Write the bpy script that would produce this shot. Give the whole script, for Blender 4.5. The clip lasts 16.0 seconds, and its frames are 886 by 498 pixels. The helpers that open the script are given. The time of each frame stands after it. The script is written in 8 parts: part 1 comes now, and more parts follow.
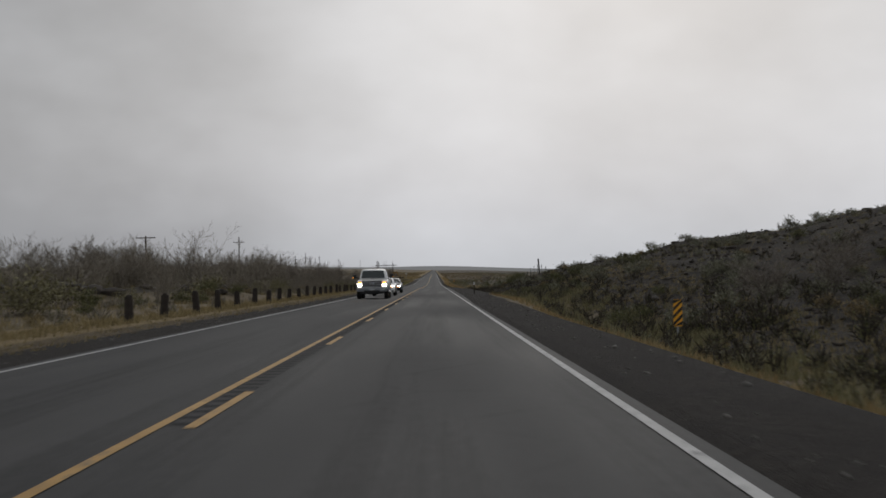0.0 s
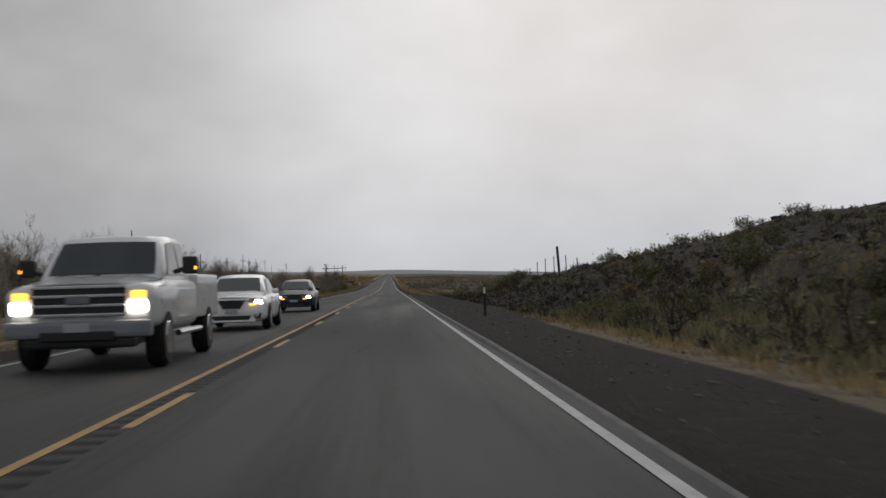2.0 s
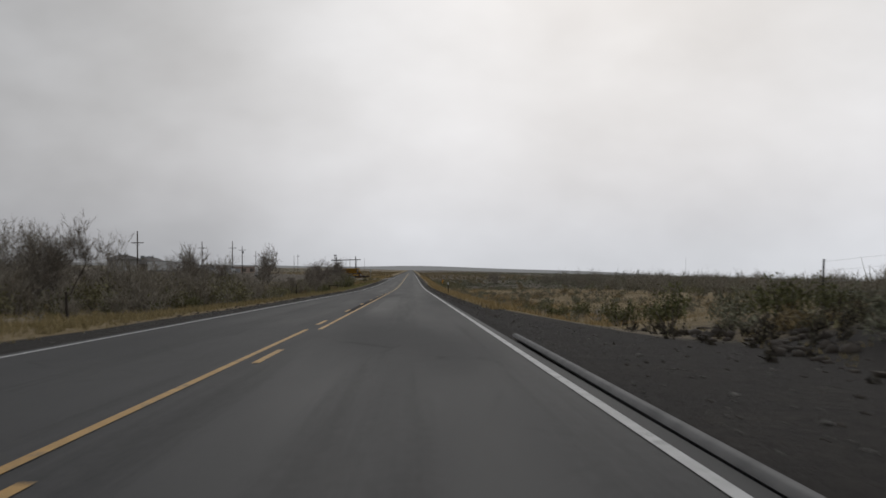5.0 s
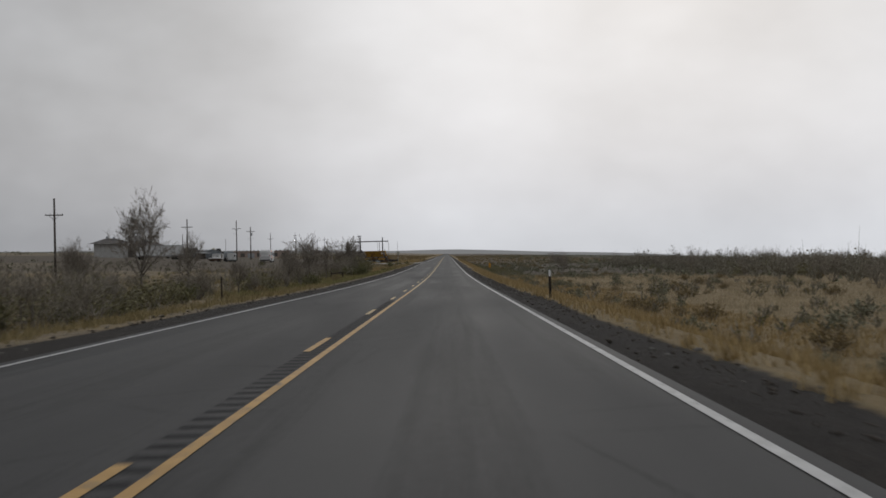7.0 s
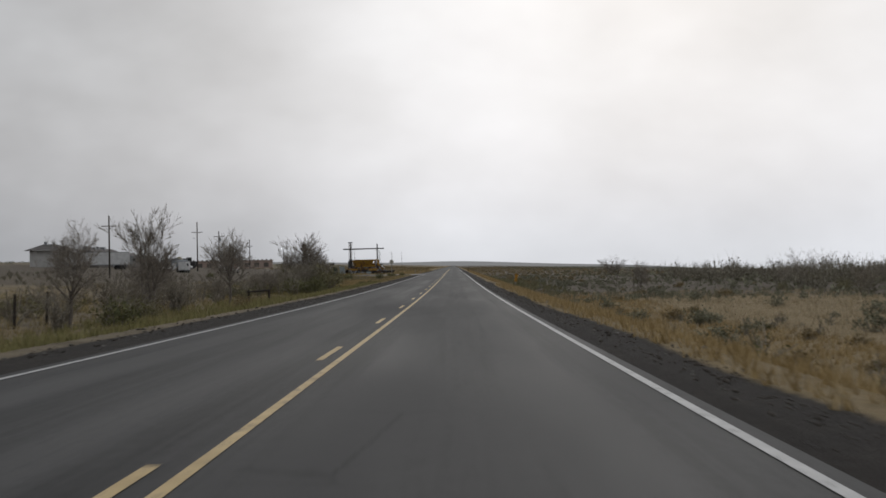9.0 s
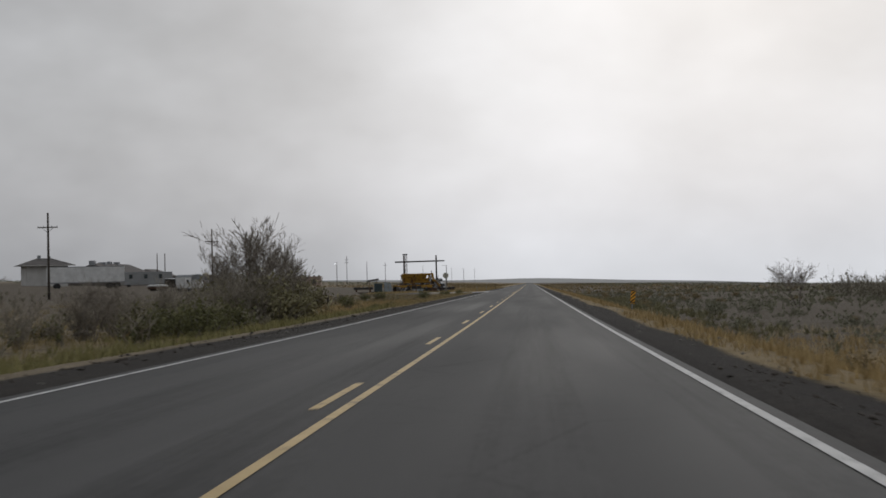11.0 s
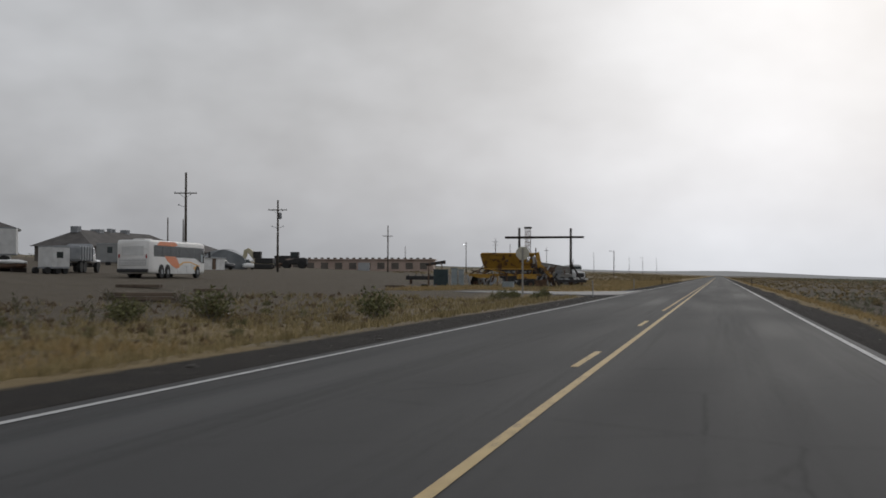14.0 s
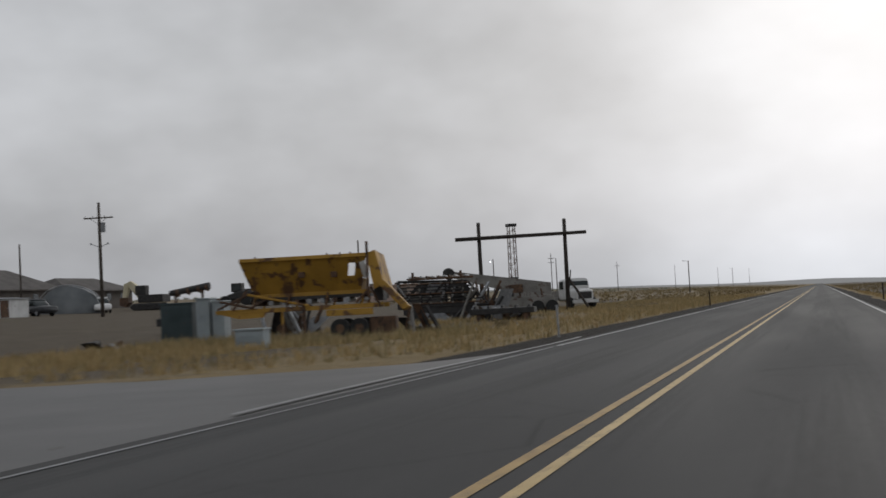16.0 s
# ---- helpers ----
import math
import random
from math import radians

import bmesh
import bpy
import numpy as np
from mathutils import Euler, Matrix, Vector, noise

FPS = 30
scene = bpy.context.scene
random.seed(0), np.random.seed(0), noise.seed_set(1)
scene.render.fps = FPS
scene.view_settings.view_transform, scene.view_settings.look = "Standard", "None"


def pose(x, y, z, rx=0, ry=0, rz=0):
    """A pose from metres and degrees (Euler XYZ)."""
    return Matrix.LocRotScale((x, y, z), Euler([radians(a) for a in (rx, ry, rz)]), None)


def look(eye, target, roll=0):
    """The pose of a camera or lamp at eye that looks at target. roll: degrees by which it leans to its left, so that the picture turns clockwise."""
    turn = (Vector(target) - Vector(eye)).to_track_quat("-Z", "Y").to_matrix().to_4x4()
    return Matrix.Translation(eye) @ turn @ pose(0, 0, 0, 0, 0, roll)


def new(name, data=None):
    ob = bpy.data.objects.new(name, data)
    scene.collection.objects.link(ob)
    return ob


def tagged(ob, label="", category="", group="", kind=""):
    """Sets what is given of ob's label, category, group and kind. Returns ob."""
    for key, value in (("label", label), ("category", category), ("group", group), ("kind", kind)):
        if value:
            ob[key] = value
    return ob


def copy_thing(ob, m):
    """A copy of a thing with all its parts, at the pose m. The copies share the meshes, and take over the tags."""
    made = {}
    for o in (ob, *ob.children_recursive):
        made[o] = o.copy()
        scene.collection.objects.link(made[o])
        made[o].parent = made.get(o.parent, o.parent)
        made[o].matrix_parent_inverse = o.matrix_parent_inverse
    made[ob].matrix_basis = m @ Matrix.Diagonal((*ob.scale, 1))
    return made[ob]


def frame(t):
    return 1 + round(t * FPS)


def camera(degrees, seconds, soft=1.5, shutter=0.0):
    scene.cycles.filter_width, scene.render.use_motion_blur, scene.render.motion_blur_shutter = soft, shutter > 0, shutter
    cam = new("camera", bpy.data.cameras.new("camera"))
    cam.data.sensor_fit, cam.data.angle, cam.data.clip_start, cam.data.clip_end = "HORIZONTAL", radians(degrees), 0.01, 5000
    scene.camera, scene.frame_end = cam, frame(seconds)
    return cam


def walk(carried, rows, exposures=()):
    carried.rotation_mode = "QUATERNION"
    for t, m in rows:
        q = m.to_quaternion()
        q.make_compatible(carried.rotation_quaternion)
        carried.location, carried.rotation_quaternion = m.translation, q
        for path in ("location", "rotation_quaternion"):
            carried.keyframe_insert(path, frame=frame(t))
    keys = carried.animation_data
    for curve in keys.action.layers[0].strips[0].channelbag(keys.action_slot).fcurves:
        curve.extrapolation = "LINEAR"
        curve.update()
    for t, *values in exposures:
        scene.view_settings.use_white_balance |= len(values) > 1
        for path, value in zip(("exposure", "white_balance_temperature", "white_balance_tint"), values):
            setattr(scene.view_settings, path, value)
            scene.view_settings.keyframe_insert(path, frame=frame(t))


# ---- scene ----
# camera rows: seconds, x, y, z, yaw to the left, pitch, lean to the left (degrees)
PATH = [
    (0.0, 2.055, -0.567, 4.253, -0.422, 0.926, -0.971),
    (0.5, 2.036, 13.488, 4.082, -0.679, 1.570, -2.388),
    (1.0, 2.087, 28.885, 3.966, -1.845, 0.694, -0.853),
    (1.5, 2.168, 44.638, 3.769, -2.019, 1.083, -1.222),
    (2.0, 2.227, 60.172, 3.615, -2.571, 1.055, -1.614),
    (2.5, 2.240, 75.520, 3.464, -2.479, 2.658, -3.782),
    (3.0, 2.281, 90.872, 3.311, -2.299, 2.115, -2.613),
    (3.5, 2.180, 106.167, 3.204, -2.906, 1.188, -1.593),
    (4.0, 2.158, 121.464, 3.010, -2.183, 1.022, -1.019),
    (6.5, 1.924, 197.784, 2.311, -0.604, 0.400, -0.798),
    (7.0, 1.772, 213.416, 2.171, 0.189, 0.195, -1.222),
    (7.5, 1.669, 229.050, 2.015, 0.068, 0.578, -1.304),
    (8.0, 1.676, 244.480, 1.909, -0.188, -0.27, -0.185),
    (8.5, 1.695, 259.533, 1.703, -0.278, -0.812, -0.509),
    (9.0, 1.726, 274.029, 1.585, 0.511, 0.771, -1.113),
    (11.5, 1.857, 342.706, 1.129, 4.639, 1.683, -1.076),
    (12.0, 1.777, 357.785, 1.129, 5.190, 1.381, -0.494),
    (12.5, 1.746, 373.612, 1.146, 6.784, 1.477, -0.081),
    (13.0, 1.657, 389.709, 1.174, 8.341, 1.740, -0.361),
    (13.5, 1.588, 405.911, 1.137, 9.888, 0.674, 0.208),
    (14.0, 1.594, 422.035, 1.128, 12.901, 1.213, 0.139),
    (14.5, 1.557, 438.250, 1.082, 16.310, 1.504, 0.057),
    (15.0, 1.689, 454.650, 1.087, 16.084, 1.376, 0.650),
    (15.5, 1.817, 471.152, 1.101, 17.093, 2.581, -1.829),
    (16.0, 1.775, 487.670, 1.046, 17.259, 2.55, -3.0),
]


def aim(x, y, z, yaw, pitch, lean):
    a, b = radians(yaw), radians(pitch)
    way = Vector((-math.sin(a) * math.cos(b), math.cos(a) * math.cos(b), math.sin(b)))
    eye = Vector((x, y, z))
    return look(eye, eye + way * 10, lean)


cam = camera(40.3, 16.0, soft=1.6, shutter=0.2)
walk(cam, [(r[0], aim(*r[1:])) for r in PATH],
     exposures=[(0.0, 0.16), (0.5, -0.11), (1.0, 0.04), (1.5, -0.06), (2.0, 0.2), (2.5, -0.04), (3.0, -0.11), (3.5, -0.06), (4.0, 0.2), (6.5, 0.38), (7.0, 0.34), (7.5, 0.54), (8.0, 0.8), (8.5, 0.52), (9.0, 0.51), 
                (11.5, 0.36), (12.0, 0.24), (12.5, 0.42), (13.0, 0.49), (13.5, 0.59), (14.0, 0.53), (14.5, 0.7), (15.0, 0.64), (15.5, 0.55), (16.0, 0.58)])

# ---- sky and sun: a low overcast, brighter ahead and to the right ----
SUN_AZ, SUN_EL = 10.0, 28.0      # degrees to the right of the road, above the horizon
sun_way = Vector((math.sin(radians(SUN_AZ)) * math.cos(radians(SUN_EL)),
                  math.cos(radians(SUN_AZ)) * math.cos(radians(SUN_EL)), math.sin(radians(SUN_EL))))


def make_world():
    w = bpy.data.worlds.new("overcast")
    scene.world = w
    w.use_nodes = True
    nt = w.node_tree
    nt.nodes.clear()
    N, L = nt.nodes.new, nt.links.new
    out, bg = N("ShaderNodeOutputWorld"), N("ShaderNodeBackground")
    sky = N("ShaderNodeTexSky")
    sky.sky_type, sky.sun_disc = "NISHITA", False
    sky.sun_elevation, sky.sun_rotation = radians(SUN_EL), radians(SUN_AZ)
    sky.air_density, sky.dust_density = 2.0, 6.0
    dim = N("ShaderNodeVectorMath")
    dim.operation = "SCALE"
    dim.inputs["Scale"].default_value = 0.003
    L(sky.outputs[0], dim.inputs[0])
    co = N("ShaderNodeTexCoord")
    mp = N("ShaderNodeMapping")
    mp.inputs["Scale"].default_value = (1.0, 1.0, 1.7)
    L(co.outputs["Generated"], mp.inputs[0])
    big = N("ShaderNodeTexNoise")
    big.inputs["Scale"].default_value, big.inputs["Detail"].default_value = 3.2, 3.0
    big.inputs["Roughness"].default_value = 0.5
    small = N("ShaderNodeTexNoise")
    small.inputs["Scale"].default_value, small.inputs["Detail"].default_value = 11.0, 3.0
    L(mp.outputs[0], big.inputs[0])
    L(mp.outputs[0], small.inputs[0])
    # brightness grows towards the veiled sun
    dot = N("ShaderNodeVectorMath")
    dot.operation = "DOT_PRODUCT"
    glow_way = Vector((math.sin(radians(30)), math.cos(radians(30)), 0.24)).normalized()
    dot.inputs[1].default_value = glow_way
    L(co.outputs["Generated"], dot.inputs[0])
    ramp = N("ShaderNodeMapRange")
    ramp.interpolation_type = "SMOOTHSTEP"
    for k, v in (("From Min", 0.63), ("From Max", 1.0), ("To Min", 0.335), ("To Max", 0.55)):
        ramp.inputs[k].default_value = v
    L(dot.outputs["Value"], ramp.inputs["Value"])
    n1 = N("ShaderNodeMapRange")
    for k, v in (("From Min", 0.25), ("From Max", 0.75), ("To Min", -0.05), ("To Max", 0.05)):
        n1.inputs[k].default_value = v
    L(big.outputs["Fac"], n1.inputs["Value"])
    n2 = N("ShaderNodeMapRange")
    for k, v in (("From Min", 0.25), ("From Max", 0.75), ("To Min", -0.035), ("To Max", 0.035)):
        n2.inputs[k].default_value = v
    L(small.outputs["Fac"], n2.inputs["Value"])
    # a thinner part of the cloud low over the road
    thin = N("ShaderNodeVectorMath")
    thin.operation = "DOT_PRODUCT"
    thin.inputs[1].default_value = Vector((-0.03, 1.0, 0.115)).normalized()
    L(co.outputs["Generated"], thin.inputs[0])
    tr = N("ShaderNodeMapRange")
    tr.interpolation_type = "SMOOTHSTEP"
    for k, v in (("From Min", 0.985), ("From Max", 1.0), ("To Min", 0.0), ("To Max", 0.09)):
        tr.inputs[k].default_value = v
    L(thin.outputs["Value"], tr.inputs["Value"])
    # a broad thin stretch higher up
    high = N("ShaderNodeVectorMath")
    high.operation = "DOT_PRODUCT"
    high.inputs[1].default_value = Vector((0.065, 1.0, 0.20)).normalized()
    L(co.outputs["Generated"], high.inputs[0])
    hr = N("ShaderNodeMapRange")
    hr.interpolation_type = "SMOOTHSTEP"
    for k, v in (("From Min", 0.988), ("From Max", 1.0), ("To Min", 0.0), ("To Max", 0.035)):
        hr.inputs[k].default_value = v
    L(high.outputs["Value"], hr.inputs["Value"])
    both = N("ShaderNodeMath")
    L(tr.outputs[0], both.inputs[0]); L(hr.outputs[0], both.inputs[1])
    # the cloud base hangs darker low down, away from the veiled sun
    zz = N("ShaderNodeSeparateXYZ"); L(co.outputs["Generated"], zz.inputs[0])
    low = N("ShaderNodeMapRange"); low.interpolation_type = "SMOOTHSTEP"
    for k, v in (("From Min", 0.0), ("From Max", 0.2), ("To Min", 1.0), ("To Max", 0.0)):
        low.inputs[k].default_value = v
    L(zz.outputs[2], low.inputs["Value"])
    away = N("ShaderNodeMapRange"); away.interpolation_type = "SMOOTHSTEP"
    for k, v in (("From Min", 0.54), ("From Max", 0.90), ("To Min", -0.085), ("To Max", 0.0)):
        away.inputs[k].default_value = v
    L(dot.outputs["Value"], away.inputs["Value"])
    lowd = N("ShaderNodeMath"); lowd.operation = "MULTIPLY_ADD"
    L(low.outputs[0], lowd.inputs[0]); L(away.outputs[0], lowd.inputs[1]); L(both.outputs[0], lowd.inputs[2])
    s0 = N("ShaderNodeMath")
    L(ramp.outputs[0], s0.inputs[0]); L(lowd.outputs[0], s0.inputs[1])
    s1, s2 = N("ShaderNodeMath"), N("ShaderNodeMath")
    L(s0.outputs[0], s1.inputs[0]); L(n1.outputs[0], s1.inputs[1])
    L(s1.outputs[0], s2.inputs[0]); L(n2.outputs[0], s2.inputs[1])
    tint = N("ShaderNodeCombineColor")
    for i, k in enumerate((0.955, 0.981, 1.037)):
        m = N("ShaderNodeMath")
        m.operation = "MULTIPLY"
        m.inputs[1].default_value = k
        L(s2.outputs[0], m.inputs[0])
        L(m.outputs[0], tint.inputs[i])
    add = N("ShaderNodeVectorMath")
    L(tint.outputs[0], add.inputs[0]); L(dim.outputs[0], add.inputs[1])
    L(add.outputs[0], bg.inputs["Color"])
    bg.inputs["Strength"].default_value = 1.0
    L(bg.outputs[0], out.inputs[0])


make_world()
sun = new("sun", bpy.data.lights.new("sun", "SUN"))
sun.data.energy, sun.data.angle, sun.data.color = 0.3, radians(35), (1.0, 0.97, 0.93)
sun.matrix_world = look((0, 0, 60), Vector((0, 0, 60)) - sun_way)


# ---- materials ----
def nodes_of(name):
    m = bpy.data.materials.new(name)
    m.use_nodes = True
    nt = m.node_tree
    return m, nt, nt.nodes["Principled BSDF"]


def rough_material(name, dark, light, scale=4.0, rough=0.8, metal=0.0, bump=0.3, fine=40.0, spec=0.4, wear=None, wear_amount=0.35, per_piece=0.0):
    """Two scales of noise between two colours, a fine bump, and optional worn spots in a third colour."""
    m, nt, b = nodes_of(name)
    N, L = nt.nodes.new, nt.links.new
    co = N("ShaderNodeTexCoord")
    a, f = N("ShaderNodeTexNoise"), N("ShaderNodeTexNoise")
    a.inputs["Scale"].default_value, a.inputs["Detail"].default_value = scale, 5
    f.inputs["Scale"].default_value, f.inputs["Detail"].default_value = fine, 4
    L(co.outputs["Object"], a.inputs[0]); L(co.outputs["Object"], f.inputs[0])
    mixf = N("ShaderNodeMath"); mixf.operation = "MULTIPLY_ADD"
    mixf.inputs[1].default_value, mixf.inputs[2].default_value = 0.45, 0.0
    L(f.outputs["Fac"], mixf.inputs[0])
    add = N("ShaderNodeMath"); add.operation = "MULTIPLY_ADD"
    add.inputs[1].default_value = 0.75
    L(a.outputs["Fac"], add.inputs[0]); L(mixf.outputs[0], add.inputs[2])
    last = add
    if per_piece:
        oi = N("ShaderNodeObjectInfo")
        pp = N("ShaderNodeMath"); pp.operation = "MULTIPLY_ADD"
        pp.inputs[1].default_value = per_piece
        L(oi.outputs["Random"], pp.inputs[0]); L(add.outputs[0], pp.inputs[2])
        last = pp
    r = N("ShaderNodeValToRGB")
    r.color_ramp.elements[0].position, r.color_ramp.elements[1].position = 0.38, 0.82
    r.color_ramp.elements[0].color, r.color_ramp.elements[1].color = (*dark, 1), (*light, 1)
    L(last.outputs[0], r.inputs[0])
    col = r.outputs[0]
    if wear:
        w = N("ShaderNodeTexNoise")
        w.inputs["Scale"].default_value, w.inputs["Detail"].default_value = scale * 2.3, 7
        L(co.outputs["Object"], w.inputs[0])
        wr = N("ShaderNodeMapRange")
        wr.inputs["From Min"].default_value, wr.inputs["From Max"].default_value = 0.66 - wear_amount * 0.3, 0.74 - wear_amount * 0.3
        L(w.outputs["Fac"], wr.inputs["Value"])
        mx = N("ShaderNodeMix"); mx.data_type = "RGBA"
        L(wr.outputs[0], mx.inputs[0]); L(col, mx.inputs[6])
        mx.inputs[7].default_value = (*wear, 1)
        col = mx.outputs[2]
    L(col, b.inputs["Base Color"])
    b.inputs["Roughness"].default_value, b.inputs["Metallic"].default_value = rough, metal
    b.inputs["Specular IOR Level"].default_value = spec
    bp = N("ShaderNodeBump")
    bp.inputs["Strength"].default_value, bp.inputs["Distance"].default_value = bump, 0.02
    L(f.outputs["Fac"], bp.inputs["Height"]); L(bp.outputs[0], b.inputs["Normal"])
    return m


def glow_material(name, color, strength):
    m, nt, b = nodes_of(name)
    b.inputs["Base Color"].default_value = (*color, 1)
    b.inputs["Emission Color"].default_value = (*color, 1)
    b.inputs["Emission Strength"].default_value = strength
    return m


def plain(name, color, rough=0.4, metal=0.0, coat=0.0, trans=0.0):
    m, nt, b = nodes_of(name)
    b.inputs["Base Color"].default_value = (*color, 1)
    b.inputs["Roughness"].default_value, b.inputs["Metallic"].default_value = rough, metal
    b.inputs["Coat Weight"].default_value, b.inputs["Transmission Weight"].default_value = coat, trans
    return m


def road_material():
    m, nt, b = nodes_of("damp_asphalt")
    N, L = nt.nodes.new, nt.links.new
    co = N("ShaderNodeTexCoord")
    sep = N("ShaderNodeSeparateXYZ"); L(co.outputs["Object"], sep.inputs[0])
    mp = N("ShaderNodeMapping"); mp.inputs["Scale"].default_value = (1.2, 0.05, 1)
    L(co.outputs["Object"], mp.inputs[0])
    streak = N("ShaderNodeTexNoise"); streak.inputs["Scale"].default_value, streak.inputs["Detail"].default_value = 1.0, 4
    L(mp.outputs[0], streak.inputs[0])
    patch = N("ShaderNodeTexNoise"); patch.inputs["Scale"].default_value, patch.inputs["Detail"].default_value = 1.0, 5
    mp3 = N("ShaderNodeMapping"); mp3.inputs["Scale"].default_value = (0.45, 0.05, 1)
    L(co.outputs["Object"], mp3.inputs[0]); L(mp3.outputs[0], patch.inputs[0])
    grit = N("ShaderNodeTexNoise"); grit.inputs["Scale"].default_value, grit.inputs["Detail"].default_value = 90, 3
    L(co.outputs["Object"], grit.inputs[0])
    # wheel tracks, polished, their wet sheen put into a lighter colour: |(|x| - 1.85)| near 0.85
    ab = N("ShaderNodeMath"); ab.operation = "ABSOLUTE"; L(sep.outputs[0], ab.inputs[0])
    o1 = N("ShaderNodeMath"); o1.operation = "SUBTRACT"; o1.inputs[1].default_value = 1.85; L(ab.outputs[0], o1.inputs[0])
    a2 = N("ShaderNodeMath"); a2.operation = "ABSOLUTE"; L(o1.outputs[0], a2.inputs[0])
    o2 = N("ShaderNodeMath"); o2.operation = "SUBTRACT"; o2.inputs[1].default_value = 0.85; L(a2.outputs[0], o2.inputs[0])
    a3 = N("ShaderNodeMath"); a3.operation = "ABSOLUTE"; L(o2.outputs[0], a3.inputs[0])
    tr = N("ShaderNodeMapRange"); tr.interpolation_type = "SMOOTHSTEP"
    for k, v in (("From Min", 0.1), ("From Max", 0.5), ("To Min", 1.0), ("To Max", 0.0)):
        tr.inputs[k].default_value = v
    L(a3.outputs[0], tr.inputs["Value"])
    f1 = N("ShaderNodeMath"); f1.operation = "MULTIPLY_ADD"; f1.inputs[1].default_value = 0.5
    L(streak.outputs["Fac"], f1.inputs[0]); L(patch.outputs["Fac"], f1.inputs[2])
    f2 = N("ShaderNodeMath"); f2.operation = "MULTIPLY_ADD"; f2.inputs[1].default_value = 0.35
    L(grit.outputs["Fac"], f2.inputs[0]); L(f1.outputs[0], f2.inputs[2])
    f3 = N("ShaderNodeMath"); f3.operation = "MULTIPLY_ADD"; f3.inputs[1].default_value = 0.30
    L(tr.outputs[0], f3.inputs[0]); L(f2.outputs[0], f3.inputs[2])
    # coarse aggregate, and long fine drag marks of tyres
    agg = N("ShaderNodeTexNoise"); agg.inputs["Scale"].default_value, agg.inputs["Detail"].default_value = 9.0, 6
    agg.inputs["Roughness"].default_value = 0.75
    L(co.outputs["Object"], agg.inputs[0])
    mp2 = N("ShaderNodeMapping"); mp2.inputs["Scale"].default_value = (9.0, 0.16, 1)
    L(co.outputs["Object"], mp2.inputs[0])
    drag = N("ShaderNodeTexNoise"); drag.inputs["Scale"].default_value, drag.inputs["Detail"].default_value = 1.0, 3
    L(mp2.outputs[0], drag.inputs[0])
    f4 = N("ShaderNodeMath"); f4.operation = "MULTIPLY_ADD"; f4.inputs[1].default_value = 0.55
    ctr = N("ShaderNodeMath"); ctr.operation = "SUBTRACT"; ctr.inputs[1].default_value = 0.5
    L(agg.outputs["Fac"], ctr.inputs[0]); L(ctr.outputs[0], f4.inputs[0]); L(f3.outputs[0], f4.inputs[2])
    f5 = N("ShaderNodeMath"); f5.operation = "MULTIPLY_ADD"; f5.inputs[1].default_value = 0.35
    ctd = N("ShaderNodeMath"); ctd.operation = "SUBTRACT"; ctd.inputs[1].default_value = 0.5
    L(drag.outputs["Fac"], ctd.inputs[0]); L(ctd.outputs[0], f5.inputs[0]); L(f4.outputs[0], f5.inputs[2])
    r = N("ShaderNodeValToRGB")
    r.color_ramp.elements[0].position, r.color_ramp.elements[1].position = 0.64, 1.32
    r.color_ramp.elements[0].color, r.color_ramp.elements[1].color = (0.0095, 0.0100, 0.0105, 1), (0.050, 0.0495, 0.0495, 1)
    L(f5.outputs[0], r.inputs[0])
    # thin dark cracks, here and there
    vor = N("ShaderNodeTexVoronoi"); vor.feature = "DISTANCE_TO_EDGE"; vor.inputs["Scale"].default_value = 0.42
    wob = N("ShaderNodeMix"); wob.data_type = "RGBA"; wob.inputs[0].default_value = 0.16
    L(co.outputs["Object"], wob.inputs[6]); L(agg.outputs["Color"], wob.inputs[7]); L(wob.outputs[2], vor.inputs["Vector"])
    ck = N("ShaderNodeMapRange")
    for k, v in (("From Min", 0.002), ("From Max", 0.009), ("To Min", 0.55), ("To Max", 0.0)):
        ck.inputs[k].default_value = v
    L(vor.outputs["Distance"], ck.inputs["Value"])
    some = N("ShaderNodeMapRange")
    for k, v in (("From Min", 0.50), ("From Max", 0.62), ("To Min", 0.0), ("To Max", 1.0)):
        some.inputs[k].default_value = v
    L(patch.outputs["Fac"], some.inputs["Value"])
    cm = N("ShaderNodeMath"); cm.operation = "MULTIPLY"; L(ck.outputs[0], cm.inputs[0]); L(some.outputs[0], cm.inputs[1])
    dk = N("ShaderNodeMix"); dk.data_type = "RGBA"; dk.inputs[7].default_value = (0.010, 0.010, 0.011, 1)
    L(cm.outputs[0], dk.inputs[0]); L(r.outputs[0], dk.inputs[6])
    L(dk.outputs[2], b.inputs["Base Color"])
    rr = N("ShaderNodeMapRange")
    for k, v in (("From Min", 0.3), ("From Max", 0.7), ("To Min", 0.64), ("To Max", 0.84)):
        rr.inputs[k].default_value = v
    L(patch.outputs["Fac"], rr.inputs["Value"]); L(rr.outputs[0], b.inputs["Roughness"])
    b.inputs["Specular IOR Level"].default_value = 0.14
    bp = N("ShaderNodeBump"); bp.inputs["Strength"].default_value, bp.inputs["Distance"].default_value = 0.35, 0.01
    L(grit.outputs["Fac"], bp.inputs["Height"]); L(bp.outputs[0], b.inputs["Normal"])
    return m


